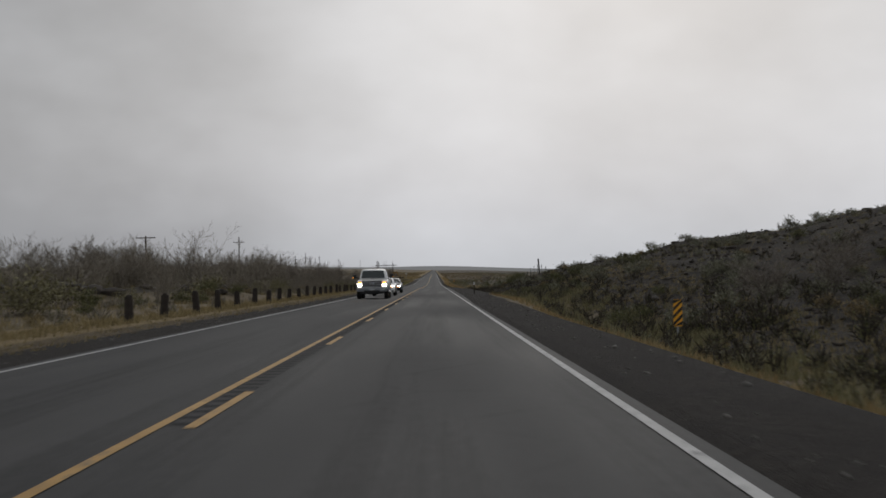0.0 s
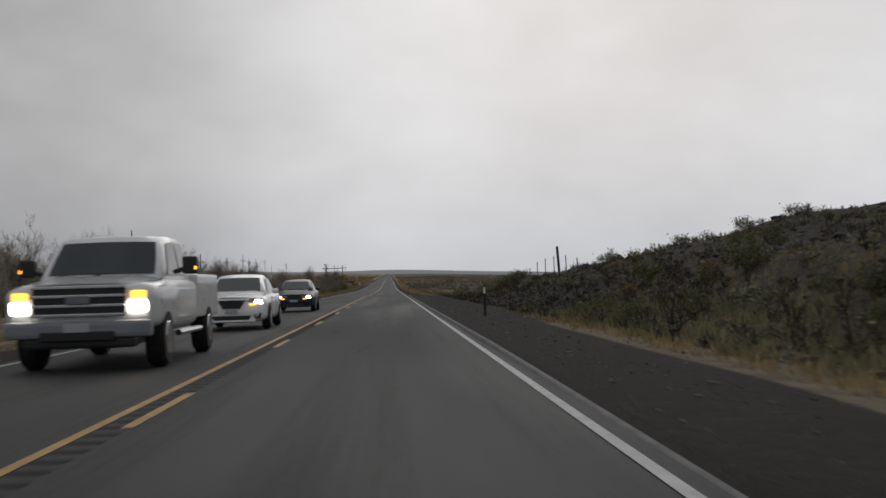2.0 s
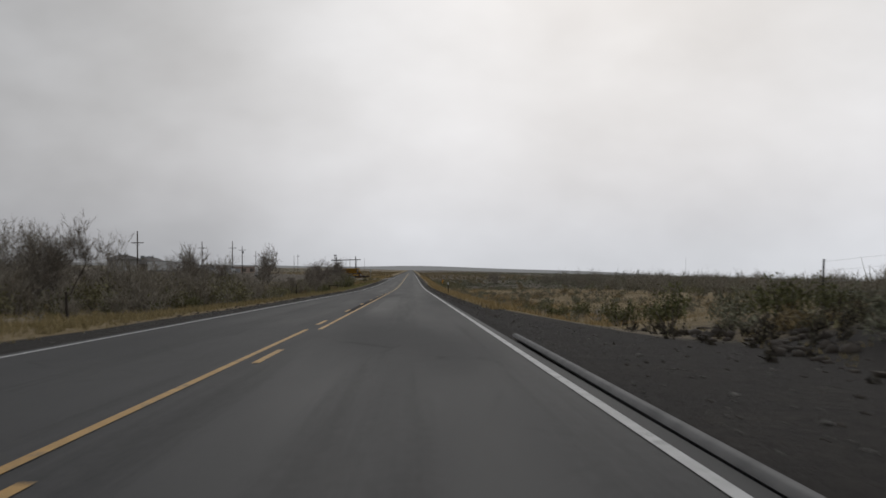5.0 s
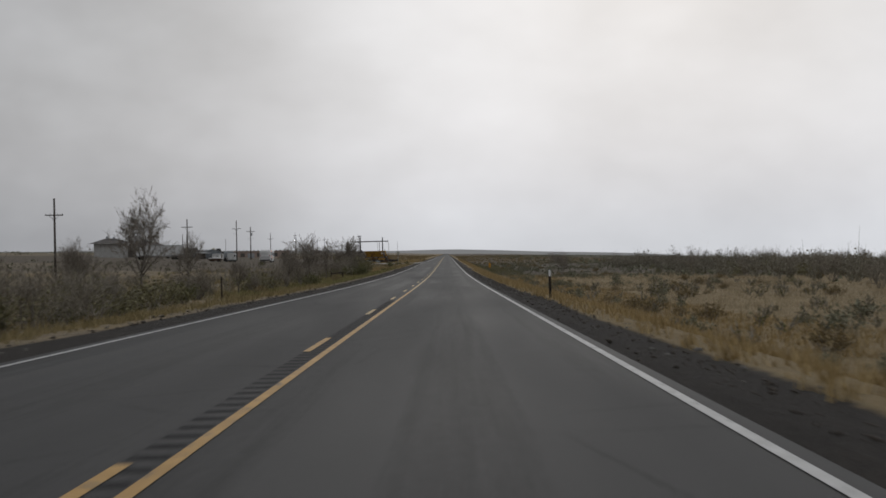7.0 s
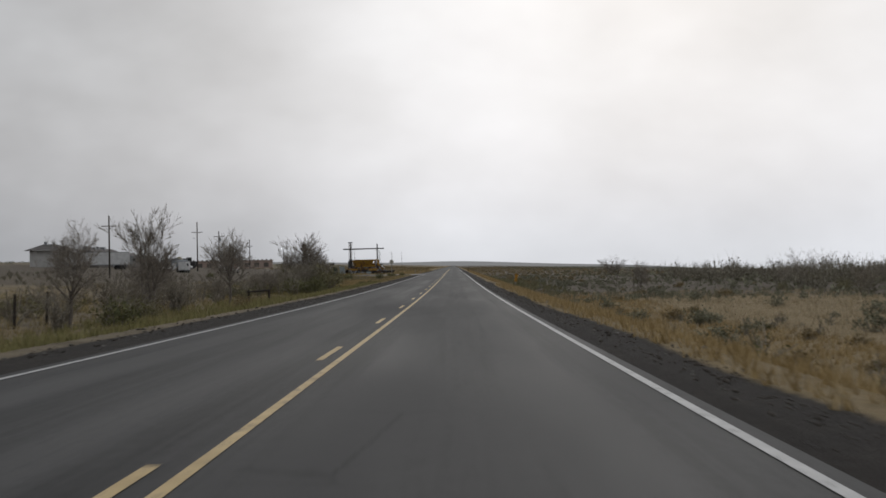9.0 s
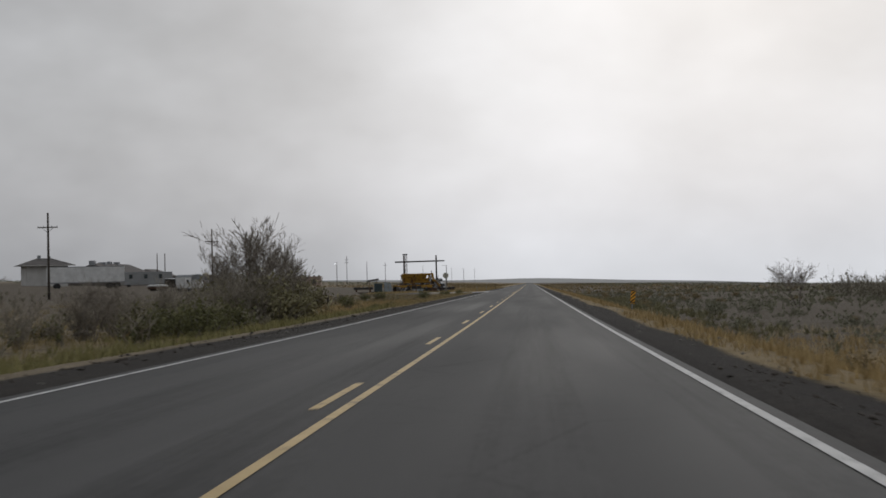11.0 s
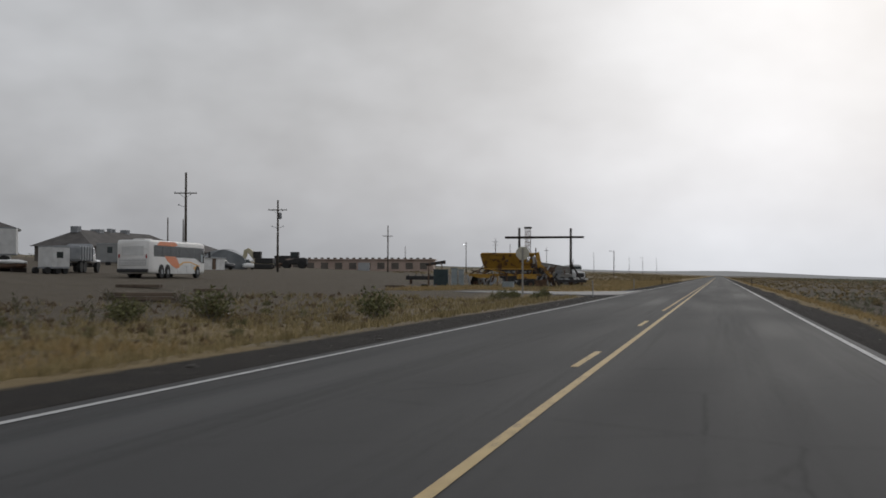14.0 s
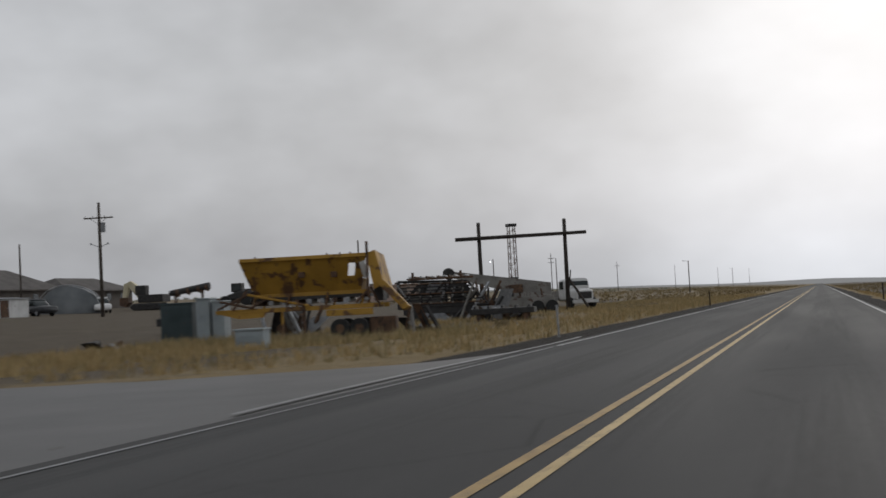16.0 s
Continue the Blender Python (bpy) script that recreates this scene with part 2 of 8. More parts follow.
def ground_material():
    """Mixed by the sheet's own 'zone' attribute: red dry grass, green lava soil, blue gravel; the rest olive scrub."""
    m, nt, b = nodes_of("roadside_ground")
    N, L = nt.nodes.new, nt.links.new
    co = N("ShaderNodeTexCoord")
    at = N("ShaderNodeAttribute"); at.attribute_name = "zone"
    sep = N("ShaderNodeSeparateColor"); L(at.outputs["Color"], sep.inputs[0])
    nz = []
    for s in (0.12, 0.9, 6.0, 45.0):
        n = N("ShaderNodeTexNoise"); n.inputs["Scale"].default_value, n.inputs["Detail"].default_value = s, 5
        L(co.outputs["Object"], n.inputs[0]); nz.append(n)

    def two(c1, c2, src, lo=0.35, hi=0.68):
        r = N("ShaderNodeValToRGB")
        r.color_ramp.elements[0].position, r.color_ramp.elements[1].position = lo, hi
        r.color_ramp.elements[0].color, r.color_ramp.elements[1].color = (*c1, 1), (*c2, 1)
        L(src, r.inputs[0])
        return r.outputs[0]

    def blend(f, a, c):
        x = N("ShaderNodeMix"); x.data_type = "RGBA"
        L(f, x.inputs[0]); L(a, x.inputs[6]); L(c, x.inputs[7])
        return x.outputs[2]

    def mask(ch, noise_node, amount=0.7):
        s = N("ShaderNodeMath"); s.operation = "SUBTRACT"; s.inputs[1].default_value = 0.5
        L(noise_node.outputs["Fac"], s.inputs[0])
        k = N("ShaderNodeMath"); k.operation = "MULTIPLY_ADD"; k.inputs[1].default_value = amount
        L(s.outputs[0], k.inputs[0]); L(sep.outputs[ch], k.inputs[2])
        q = N("ShaderNodeMapRange"); q.interpolation_type = "SMOOTHSTEP"
        q.inputs["From Min"].default_value, q.inputs["From Max"].default_value = 0.35, 0.65
        L(k.outputs[0], q.inputs["Value"])
        return q.outputs[0]

    scrub = blend(two((0, 0, 0), (1, 1, 1), nz[0].outputs["Fac"]),
                  two((0.10, 0.082, 0.053), (0.21, 0.175, 0.118), nz[1].outputs["Fac"]),
                  two((0.15, 0.118, 0.078), (0.285, 0.232, 0.16), nz[2].outputs["Fac"]))
    dry = blend(two((0, 0, 0), (1, 1, 1), nz[1].outputs["Fac"]),
                two((0.15, 0.108, 0.052), (0.27, 0.20, 0.10), nz[2].outputs["Fac"]),
                two((0.18, 0.135, 0.07), (0.33, 0.255, 0.145), nz[3].outputs["Fac"]))
    lava = blend(two((0, 0, 0), (1, 1, 1), nz[1].outputs["Fac"], 0.45, 0.6),
                 two((0.017, 0.0145, 0.0125), (0.048, 0.041, 0.034), nz[2].outputs["Fac"]),
                 two((0.028, 0.023, 0.018), (0.072, 0.06, 0.043), nz[3].outputs["Fac"]))
    grav = blend(two((0, 0, 0), (1, 1, 1), nz[1].outputs["Fac"]),
                 two((0.0095, 0.0077, 0.0064), (0.030, 0.0255, 0.0215), nz[3].outputs["Fac"], 0.3, 0.75),
                 two((0.0135, 0.0112, 0.0093), (0.039, 0.0325, 0.0265), nz[2].outputs["Fac"]))
    c = blend(mask(0, nz[1]), scrub, dry)
    c = blend(mask(1, nz[1]), c, lava)
    c = blend(mask(2, nz[2], 0.5), c, grav)
    earth = blend(two((0, 0, 0), (1, 1, 1), nz[0].outputs["Fac"], 0.3, 0.7),
                  two((0.078, 0.064, 0.046), (0.128, 0.106, 0.078), nz[1].outputs["Fac"]),
                  two((0.062, 0.051, 0.038), (0.155, 0.129, 0.096), nz[3].outputs["Fac"]))
    ym = N("ShaderNodeMapRange"); ym.interpolation_type = "SMOOTHSTEP"
    ya = N("ShaderNodeMath"); ya.operation = "MULTIPLY_ADD"; ya.inputs[1].default_value = 0.5
    yc = N("ShaderNodeMath"); yc.operation = "SUBTRACT"; yc.inputs[1].default_value = 0.5
    L(nz[1].outputs["Fac"], yc.inputs[0]); L(yc.outputs[0], ya.inputs[0]); L(at.outputs["Alpha"], ya.inputs[2])
    ym.inputs["From Min"].default_value, ym.inputs["From Max"].default_value = 0.3, 0.7
    L(ya.outputs[0], ym.inputs["Value"])
    c = blend(ym.outputs[0], c, earth)
    L(c, b.inputs["Base Color"])
    b.inputs["Roughness"].default_value, b.inputs["Specular IOR Level"].default_value = 0.95, 0.2
    bp = N("ShaderNodeBump"); bp.inputs["Strength"].default_value, bp.inputs["Distance"].default_value = 0.8, 0.06
    hs = N("ShaderNodeMath"); hs.operation = "ADD"
    L(nz[2].outputs["Fac"], hs.inputs[0]); L(nz[3].outputs["Fac"], hs.inputs[1])
    L(hs.outputs[0], bp.inputs["Height"]); L(bp.outputs[0], b.inputs["Normal"])
    return m


def leaf_material(name, c1, c2, rough=0.9):
    m, nt, b = nodes_of(name)
    N, L = nt.nodes.new, nt.links.new
    g = N("ShaderNodeNewGeometry")
    r = N("ShaderNodeValToRGB")
    r.color_ramp.elements[0].color, r.color_ramp.elements[1].color = (*c1, 1), (*c2, 1)
    L(g.outputs["Random Per Island"], r.inputs[0]); L(r.outputs[0], b.inputs["Base Color"])
    b.inputs["Roughness"].default_value, b.inputs["Specular IOR Level"].default_value = rough, 0.15
    return m


ASPHALT = road_material()
GROUND = ground_material()
YELLOW_PAINT = rough_material("yellow_road_paint", (0.30, 0.165, 0.035), (0.50, 0.29, 0.068), 3.0, 0.65, bump=0.2, wear=(0.10, 0.085, 0.06), wear_amount=0.25)
WHITE_PAINT = rough_material("white_road_paint", (0.29, 0.29, 0.285), (0.50, 0.50, 0.49), 3.0, 0.65, bump=0.2, wear=(0.14, 0.14, 0.14), wear_amount=0.2)
RUMBLE = rough_material("milled_asphalt", (0.012, 0.012, 0.013), (0.03, 0.03, 0.031), 8.0, 0.9, spec=0.12)
OLD_WOOD = rough_material("weathered_pole_wood", (0.035, 0.028, 0.023), (0.10, 0.085, 0.07), 3.0, 0.9, per_piece=0.12)
DARK_WOOD = rough_material("creosoted_post_wood", (0.014, 0.011, 0.010), (0.045, 0.036, 0.030), 5.0, 0.9, per_piece=0.15)
BARK = rough_material("grey_bark", (0.12, 0.105, 0.088), (0.26, 0.23, 0.19), 6.0, 0.95)
TWIG = leaf_material("bare_twigs", (0.155, 0.138, 0.111), (0.345, 0.308, 0.25))
DARKSTEM = leaf_material("dark_heath_stems", (0.035, 0.029, 0.023), (0.10, 0.085, 0.066))
SAGE = leaf_material("sagebrush_leaf", (0.11, 0.11, 0.075), (0.28, 0.275, 0.19))
GREENBUSH = leaf_material("green_bush_leaf", (0.075, 0.08, 0.038), (0.185, 0.18, 0.085))
STRAW = leaf_material("pale_straw_blades", (0.27, 0.215, 0.135), (0.52, 0.435, 0.295))
GREYBRUSH = leaf_material("grey_sage_leaf", (0.135, 0.122, 0.092), (0.30, 0.275, 0.215))
GREENGRASS = leaf_material("yellow_green_blades", (0.135, 0.125, 0.052), (0.33, 0.30, 0.135))
DRYGRASS = leaf_material("dry_grass_blades", (0.24, 0.17, 0.078), (0.50, 0.375, 0.19))
OLIVEGRASS = leaf_material("olive_grass_blades", (0.175, 0.142, 0.07), (0.395, 0.315, 0.165))
LAVA = rough_material("lava_rock", (0.015, 0.0128, 0.011), (0.062, 0.051, 0.041), 2.0, 0.95, bump=0.9, fine=14, per_piece=0.2)
GALV = rough_material("galvanised_steel", (0.22, 0.23, 0.24), (0.38, 0.39, 0.40), 5.0, 0.55, metal=0.6)
RUST = rough_material("rusty_steel", (0.045, 0.028, 0.020), (0.15, 0.085, 0.05), 3.0, 0.85, wear=(0.03, 0.025, 0.022))
DARKSTEEL = rough_material("dark_steel", (0.02, 0.02, 0.021), (0.06, 0.057, 0.055), 3.0, 0.7, metal=0.3)
YELLOW_STEEL = rough_material("rust_stained_yellow_paint", (0.25, 0.135, 0.018), (0.46, 0.265, 0.042), 0.9, 0.65, wear=(0.11, 0.058, 0.028), wear_amount=0.45)
WHITE_STEEL = rough_material("dusty_white_paint", (0.42, 0.42, 0.41), (0.66, 0.66, 0.65), 1.2, 0.5, wear=(0.42, 0.41, 0.39), wear_amount=0.0)
GREY_STEEL = rough_material("grey_paint", (0.16, 0.17, 0.18), (0.28, 0.29, 0.30), 1.5, 0.6)
TYRE = rough_material("tyre_rubber", (0.012, 0.012, 0.012), (0.03, 0.03, 0.03), 8.0, 0.85)
GLASS_DARK = plain("tinted_glass", (0.012, 0.02, 0.02), 0.05)
SIGN_BLACK = plain("sign_black", (0.012, 0.012, 0.012), 0.5)
SIGN_ORANGE = plain("sign_amber", (0.90, 0.42, 0.02), 0.45)
REFLECT_WHITE = plain("white_reflector", (0.75, 0.75, 0.75), 0.35)

# ---- the lie of the land ----
S0, Y1, Y2 = 0.0098, 265.0, 375.0


def road_z(y):
    """The road falls at about one in a hundred, then levels out."""
    y = np.asarray(y, float)
    k = np.clip((Y2 - y) / (Y2 - Y1), 0, 1)
    return np.where(y < Y1, S0 * (Y2 - Y1) / 2 + S0 * (Y1 - y), S0 * (Y2 - Y1) * k * k / 2)


def sst(a, b, v):
    k = np.clip((v - a) / (b - a), 0, 1)
    return k * k * (3 - 2 * k)


def wave(x, y, s, seed=0.0):
    """Cheap smooth unevenness of about +-1."""
    return (np.sin(x / s + 1.7 * np.sin(y / (1.3 * s) + seed)) + np.sin(y / (0.8 * s) + 1.3 * np.sin(x / (1.1 * s) + 2.1 + seed))
            + 0.6 * np.sin((x + y) / (0.37 * s) + seed) + 0.6 * np.sin((x - 0.7 * y) / (0.31 * s) + 4 + seed)) / 3.2


def hill(x, y):
    """The lava hill beside the road."""
    along = sst(18, 75, y + 0.5 * x - 10) * (1 - 0.75 * sst(146, 190, y - 0.10 * x) - 0.25 * sst(190, 225, y))
    up = 1.9 * sst(8.5, 16, x) + 5.3 * sst(13, 44, x) + 1.2 * sst(40, 110, x)
    up = up - 2.3 * sst(20, 46, x) * sst(95, 125, y) * (1 - sst(125, 165, y))
    lumps = 0.45 * wave(x, y, 6.0) + 0.25 * wave(x, y, 2.3, 3.0)
    return along * (up + lumps * sst(9, 18, x))


def berm_shape(x, y):
    """The low black lava ridge behind the guard posts."""
    mid = -27.0 + 11.5 * sst(50, 95, y)
    return np.exp(-((x - mid) / 3.6) ** 2) * sst(42, 56, y) * (1 - sst(88, 101, y))


def land(x, y):
    """Height of the ground away from the road."""
    x, y = np.asarray(x, float), np.asarray(y, float)
    z = road_z(y) - 0.05
    right = -1.15 * sst(5.2, 9.4, x) * (1 - 0.75 * sst(45, 75, y) * (1 - sst(175, 215, y)))
    left_drop = 0.5 * sst(175, 230, y) * (1 - sst(455, 490, y))
    left = -left_drop * sst(5.8, 9.0, -x) + 0.040 * np.clip(-x - 29, 0, 130) * sst(150, 420, y)
    left = left + 0.27 * sst(20, 31, -x) * sst(412, 440, y)
    far_right = -0.042 * np.clip(x - 40, 0, None) * (1 - np.exp(-np.clip(x - 40, 0, None) / 160))
    far_left = 0.02 * np.clip(-x - 150, 0, None)
    rough = (0.10 * wave(x, y, 3.1) + 0.22 * wave(x, y, 11.0, 1.0)) * sst(6.5, 13, np.abs(x))
    yard = sst(440, 460, y) * (1 - sst(640, 670, y)) * sst(14, 20, -x)
    return z + right + left + far_right + far_left + rough * (1 - 0.85 * yard) + hill(x, y) + berm_shape(x, y) * (1.0 + 0.35 * wave(x, y, 2.6, 4.0))


def np_mesh(name, V, F, mat, smooth=False):
    """A mesh from arrays of corners and faces (all faces with the same number of corners)."""
    V, F = np.asarray(V, np.float32), np.asarray(F, np.int32)
    me = bpy.data.meshes.new(name)
    me.vertices.add(len(V)); me.vertices.foreach_set("co", V.ravel())
    n = F.shape[1]
    me.loops.add(F.size); me.loops.foreach_set("vertex_index", F.ravel())
    me.polygons.add(len(F))
    me.polygons.foreach_set("loop_start", np.arange(0, F.size, n, dtype=np.int32))
    if smooth:
        me.polygons.foreach_set("use_smooth", np.ones(len(F), bool))
    me.materials.append(mat)
    me.update(calc_edges=True)
    return me


def grid_faces(nx, ny):
    i, j = np.meshgrid(np.arange(nx - 1), np.arange(ny - 1), indexing="xy")
    a = (j * nx + i).ravel()
    return np.stack([a, a + 1, a + 1 + nx, a + nx], 1)


def strip(name, x0, x1, y0, y1, lift, mat, step=4.0, thick=0.0, bend=None):
    """A band on the road that follows its fall."""
    ys = np.linspace(y0, y1, max(2, int((y1 - y0) / step) + 1))
    xs = np.array([x0, x1])
    X, Y = np.meshgrid(xs, ys)
    if bend is not None:
        X = X + bend(Y)
    V = np.stack([X.ravel(), Y.ravel(), (road_z(Y) + lift).ravel()], 1)
    return np_mesh(name, V, grid_faces(2, len(ys)), mat)


def build_ground():
    xs = np.unique(np.concatenate([np.arange(-60, -20, 1.6), np.arange(-20, -3.9, 0.45), [-3.9, 0, 3.9], np.arange(4.2, 20, 0.4), np.arange(20, 60, 1.3),
                                   np.geomspace(60, 4300, 34), -np.geomspace(60, 4300, 34)]))
    ys = np.unique(np.concatenate([np.arange(-60, 660, 1.5), np.geomspace(660, 4300, 50), [-400, -200, -120]]))
    X, Y = np.meshgrid(xs, ys)
    Z = land(X, Y)
    Z = np.where(np.abs(X) < 4.05, road_z(Y) - 0.12, Z)
    side0, side1 = 489.8 + 0.95 * np.clip(-X - 5.4, 0, None), 508.6 - 0.62 * np.clip(-X - 5.1, 0, None)
    Z = Z - 0.14 * ((X < -4.0) & (X > -14.6) & (Y > side0 + 0.2) & (Y < side1 - 0.2))
    me = np_mesh("ground", np.stack([X.ravel(), Y.ravel(), Z.ravel()], 1), grid_faces(len(xs), len(ys)), GROUND, smooth=True)
    # away from the road the soils run into one another in wide tongues
    Yw = Y + sst(22, 75, np.abs(X)) * (20 * wave(X, Y, 38.0, 2.5) + 9 * wave(X, Y, 14.0, 6.0))
    edge_r = 4.9 + 2.1 * (1 - sst(172, 212, Y)) - 0.7 * sst(35, 62, Y) * (1 - sst(92, 104, Y)) + 0.22 * wave(X * 0, Y, 5.0)
    edge_l = 5.2 + 1.7 * (1 - sst(150, 195, Y)) + 0.6 * sst(280, 320, Y) + 0.25 * wave(X * 0, Y, 4.0, 2.0)
    gravel = np.where(X > 0, 1 - sst(edge_r - 0.4, edge_r + 0.5, X), 0.52 * (1 - sst(edge_l - 0.5, edge_l + 0.5, -X)) + 0.48 * (1 - sst(4.9, 5.7, -X)))
    yard = sst(436, 470, Yw) * (1 - sst(640, 690, Yw)) * (0.62 + 0.38 * sst(19, 25, -X - 0.02 * (Y - 470))) * sst(9, 13, -X) * (1 - sst(100, 160, -X + 14 * wave(X, Y, 22.0)))
    yard = np.maximum(yard, 0.9 * sst(7.4, 9.2, X + 0.5 * wave(X, Y, 4.0)) * sst(352, 380, Yw + 4 * wave(X, Y, 8.0)) * (1 - sst(150, 420, X + 40 * wave(X, Y, 45.0, 1.0))))
    yard = np.maximum(yard, 0.62 * sst(14.5, 18, -X + 0.8 * wave(X, Y, 5.0)) * sst(396, 412, Yw) * (1 - sst(470, 500, Yw)) * (1 - sst(60, 120, -X + 12 * wave(X, Y, 20.0))))
    hl = sst(40, 66, Y) * (1 - sst(168, 186, Yw)) * (1 - sst(70, 140, X + 16 * wave(X, Y, 24.0, 3.0)))
    gravel = np.maximum(gravel, np.where(X > 0, hl * sst(85, 105, Y) * (1 - sst(11, 15, X)), 0))
    lava = np.where(X > 0, np.maximum(hl * sst(8, 12, X), (0.75 + 0.25 * sst(0, 40, Y)) * (1 - sst(168, 186, Yw)) * sst(7.2, 12, X) * (1 - sst(70, 140, X + 16 * wave(X, Y, 24.0, 3.0)))), berm_shape(X, Y)) * (0.74 + 0.08 * sst(12, 18, X) + 0.24 * wave(X, Y, 7.0, 5.0))
    dry = np.where(X > 0, (1 - sst(14, 34, X)) * (0.22 + 0.78 * sst(176, 206, Y)), (0.9 - 0.45 * sst(205, 230, Y) * (1 - sst(392, 402, Y))) * (1 - sst(8.5, 11.5, -X)))
    dry = np.where((X < 0) & (Y > 440) & (Y < 492), dry * 0.4, dry)
    dry = np.where((X < 0) & (Y > 500), np.maximum(dry, 0.55 * (1 - sst(22, 32, -X))), dry)
    dry = np.where((X < 0) & (Y > 280) & (Y < 410), dry * (1 - 0.7 * sst(284, 300, Y) * (1 - sst(390, 402, Y))), dry)
    dry = np.where((X < -9) & (Y > 180) & (Y < 470), np.maximum(dry, 0.40 + 0.34 * wave(X, Y, 9.0, 7.0)), dry)
    dry = np.where(X > 0, np.maximum(dry, (0.62 + 0.22 * sst(40, 90, X) * wave(X, Y, 30.0, 8.0)) * (1 - sst(120, 300, X + 40 * wave(X, Y, 50.0, 2.0))) * sst(176, 206, Yw + 3 * wave(X, Y, 6.0))), dry)
    dry = np.where((X < -8) & (X > -17), np.maximum(dry, 0.95 * sst(392, 402, Y) * (1 - sst(432, 452, Y)) * (1 - sst(13.5, 16.5, -X))), dry)
    dry = np.where(X > 7.5, dry * (1 - 0.8 * sst(350, 392, Yw + 4 * wave(X, Y, 8.0))), dry)
    dry = dry * (1 - 0.85 * sst(300, 700, np.abs(X)))
    ca = me.color_attributes.new("zone", "FLOAT_COLOR", "POINT")
    ca.data.foreach_set("color", np.stack([dry.ravel(), lava.ravel(), gravel.ravel(), yard.ravel()], 1).astype(np.float32).ravel())
    return tagged(new("ground", me), "damp roadside ground of gravel, dry grass and scrub", "ground", kind="structure")


build_ground()


def build_road():
    xs = np.array([-4.05, -3.92, -2, 0, 2, 3.86, 3.96])
    zs = np.array([-0.14, 0, 0.0, 0.0, 0.0, 0, -0.14])
    ys = np.concatenate([np.arange(-80, 660, 5.0), np.geomspace(660, 3600, 40)])
    X, Y = np.meshgrid(xs, ys)
    Z = road_z(Y) + zs[None, :]
    V = np.stack([X.ravel(), Y.ravel(), Z.ravel()], 1)
    tagged(new("road", np_mesh("road", V, grid_faces(len(xs), len(ys)), ASPHALT)), "damp dark grey two-lane asphalt road", "road", kind="structure")


build_road()


def far_ridge():
    """The rise that closes the plain, its haze put in as a grey glow."""
    n = 160
    az = np.radians(np.linspace(-80, 80, n))
    deg = np.degrees(az)
    e = np.where(deg < 0, 0.20 - 0.016 * deg, 0.20 - 0.042 * deg) + 0.035 * np.sin(deg / 3.1) + 0.02 * np.sin(deg / 1.3 + 1)
    R = 3300.0
    x, y = R * np.sin(az), 300 + R * np.cos(az)
    base = np.minimum(land(x, y) - 20, -40)
    V = np.concatenate([np.stack([x, y, base], 1), np.stack([x, y, R * np.tan(np.radians(e))], 1)])
    i = np.arange(n - 1)
    F = np.stack([i, i + 1, n + i + 1, n + i], 1)
    m, nt, b = nodes_of("haze_glow_distance")
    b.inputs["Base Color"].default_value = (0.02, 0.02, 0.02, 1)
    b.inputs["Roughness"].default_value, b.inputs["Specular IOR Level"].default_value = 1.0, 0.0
    # even grey emission stands for the haze before the ridge
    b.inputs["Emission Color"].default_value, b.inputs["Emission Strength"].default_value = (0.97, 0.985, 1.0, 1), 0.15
    tagged(new("backdrop", np_mesh("backdrop", V, F, m)), "far ridge with its grey haze put in as emission", "backdrop", kind="structure")


far_ridge()


def line_thing(name, me, label):
    return tagged(new(name, me), label, "road marking", kind="structure")


for side in (-1, 1):
    line_thing("edge_line", strip("edge_line", side * 3.67 - 0.048, side * 3.67 + 0.048, -60, 491 if side < 0 else 900, 0.006, WHITE_PAINT), "solid white painted edge line on asphalt")
line_thing("edge_line", strip("edge_line", -3.706, -3.614, 513, 900, 0.006, WHITE_PAINT), "solid white painted edge line on asphalt")
line_thing("centre_line", strip("centre_line", -0.185, -0.09, -60, 178, 0.006, YELLOW_PAINT), "solid yellow painted centre line")
# same yellow made paler: the colour carries the wet sheen of distant paint
SHEEN_YELLOW = rough_material("sheen_pale_yellow_road_paint", (0.35, 0.245, 0.098), (0.54, 0.395, 0.18), 3.0, 0.65, bump=0.2, wear=(0.10, 0.085, 0.06), wear_amount=0.25)
line_thing("centre_line", strip("centre_line", 0.09, 0.185, 178, 268, 0.006, YELLOW_PAINT), "solid yellow painted centre line")
line_thing("centre_line", strip("centre_line", 0.09, 0.185, 268, 900, 0.006, SHEEN_YELLOW), "solid yellow painted centre line, wet sheen put into its paler colour")
DULL_YELLOW = rough_material("dirty_yellow_road_paint", (0.24, 0.15, 0.05), (0.42, 0.28, 0.10), 3.0, 0.65, bump=0.2, wear=(0.09, 0.075, 0.05), wear_amount=0.3)
line_thing("centre_line", strip("centre_line", -0.185, -0.09, 460.5, 900, 0.006, DULL_YELLOW), "solid yellow painted second centre line")
DASHES = [(0.14, 8.8 + 12.19 * k) for k in range(-4, 14)] + [(-0.14, 205.2 + 12.19 * k) for k in range(-2, 21)]
DASHES = [d for d in DASHES if d[1] + 3.05 < 460]
# dashes from y = 236 on take the yellow paled for sheen
for dx, y in DASHES:
    tagged(line_thing("centre_dash", strip("centre_dash", dx - 0.05, dx + 0.05, y, y + 3.05, 0.006, YELLOW_PAINT if y < 236 else SHEEN_YELLOW, 1.0), "worn yellow painted centre line dash"), group="centre line dashes")


# ---- building blocks ----
def turned(x, y, z=None, deg=0.0):
    """A place on the ground, turned about the upright."""
    return pose(x, y, float(land(x, y)) if z is None else z, 0, 0, deg)


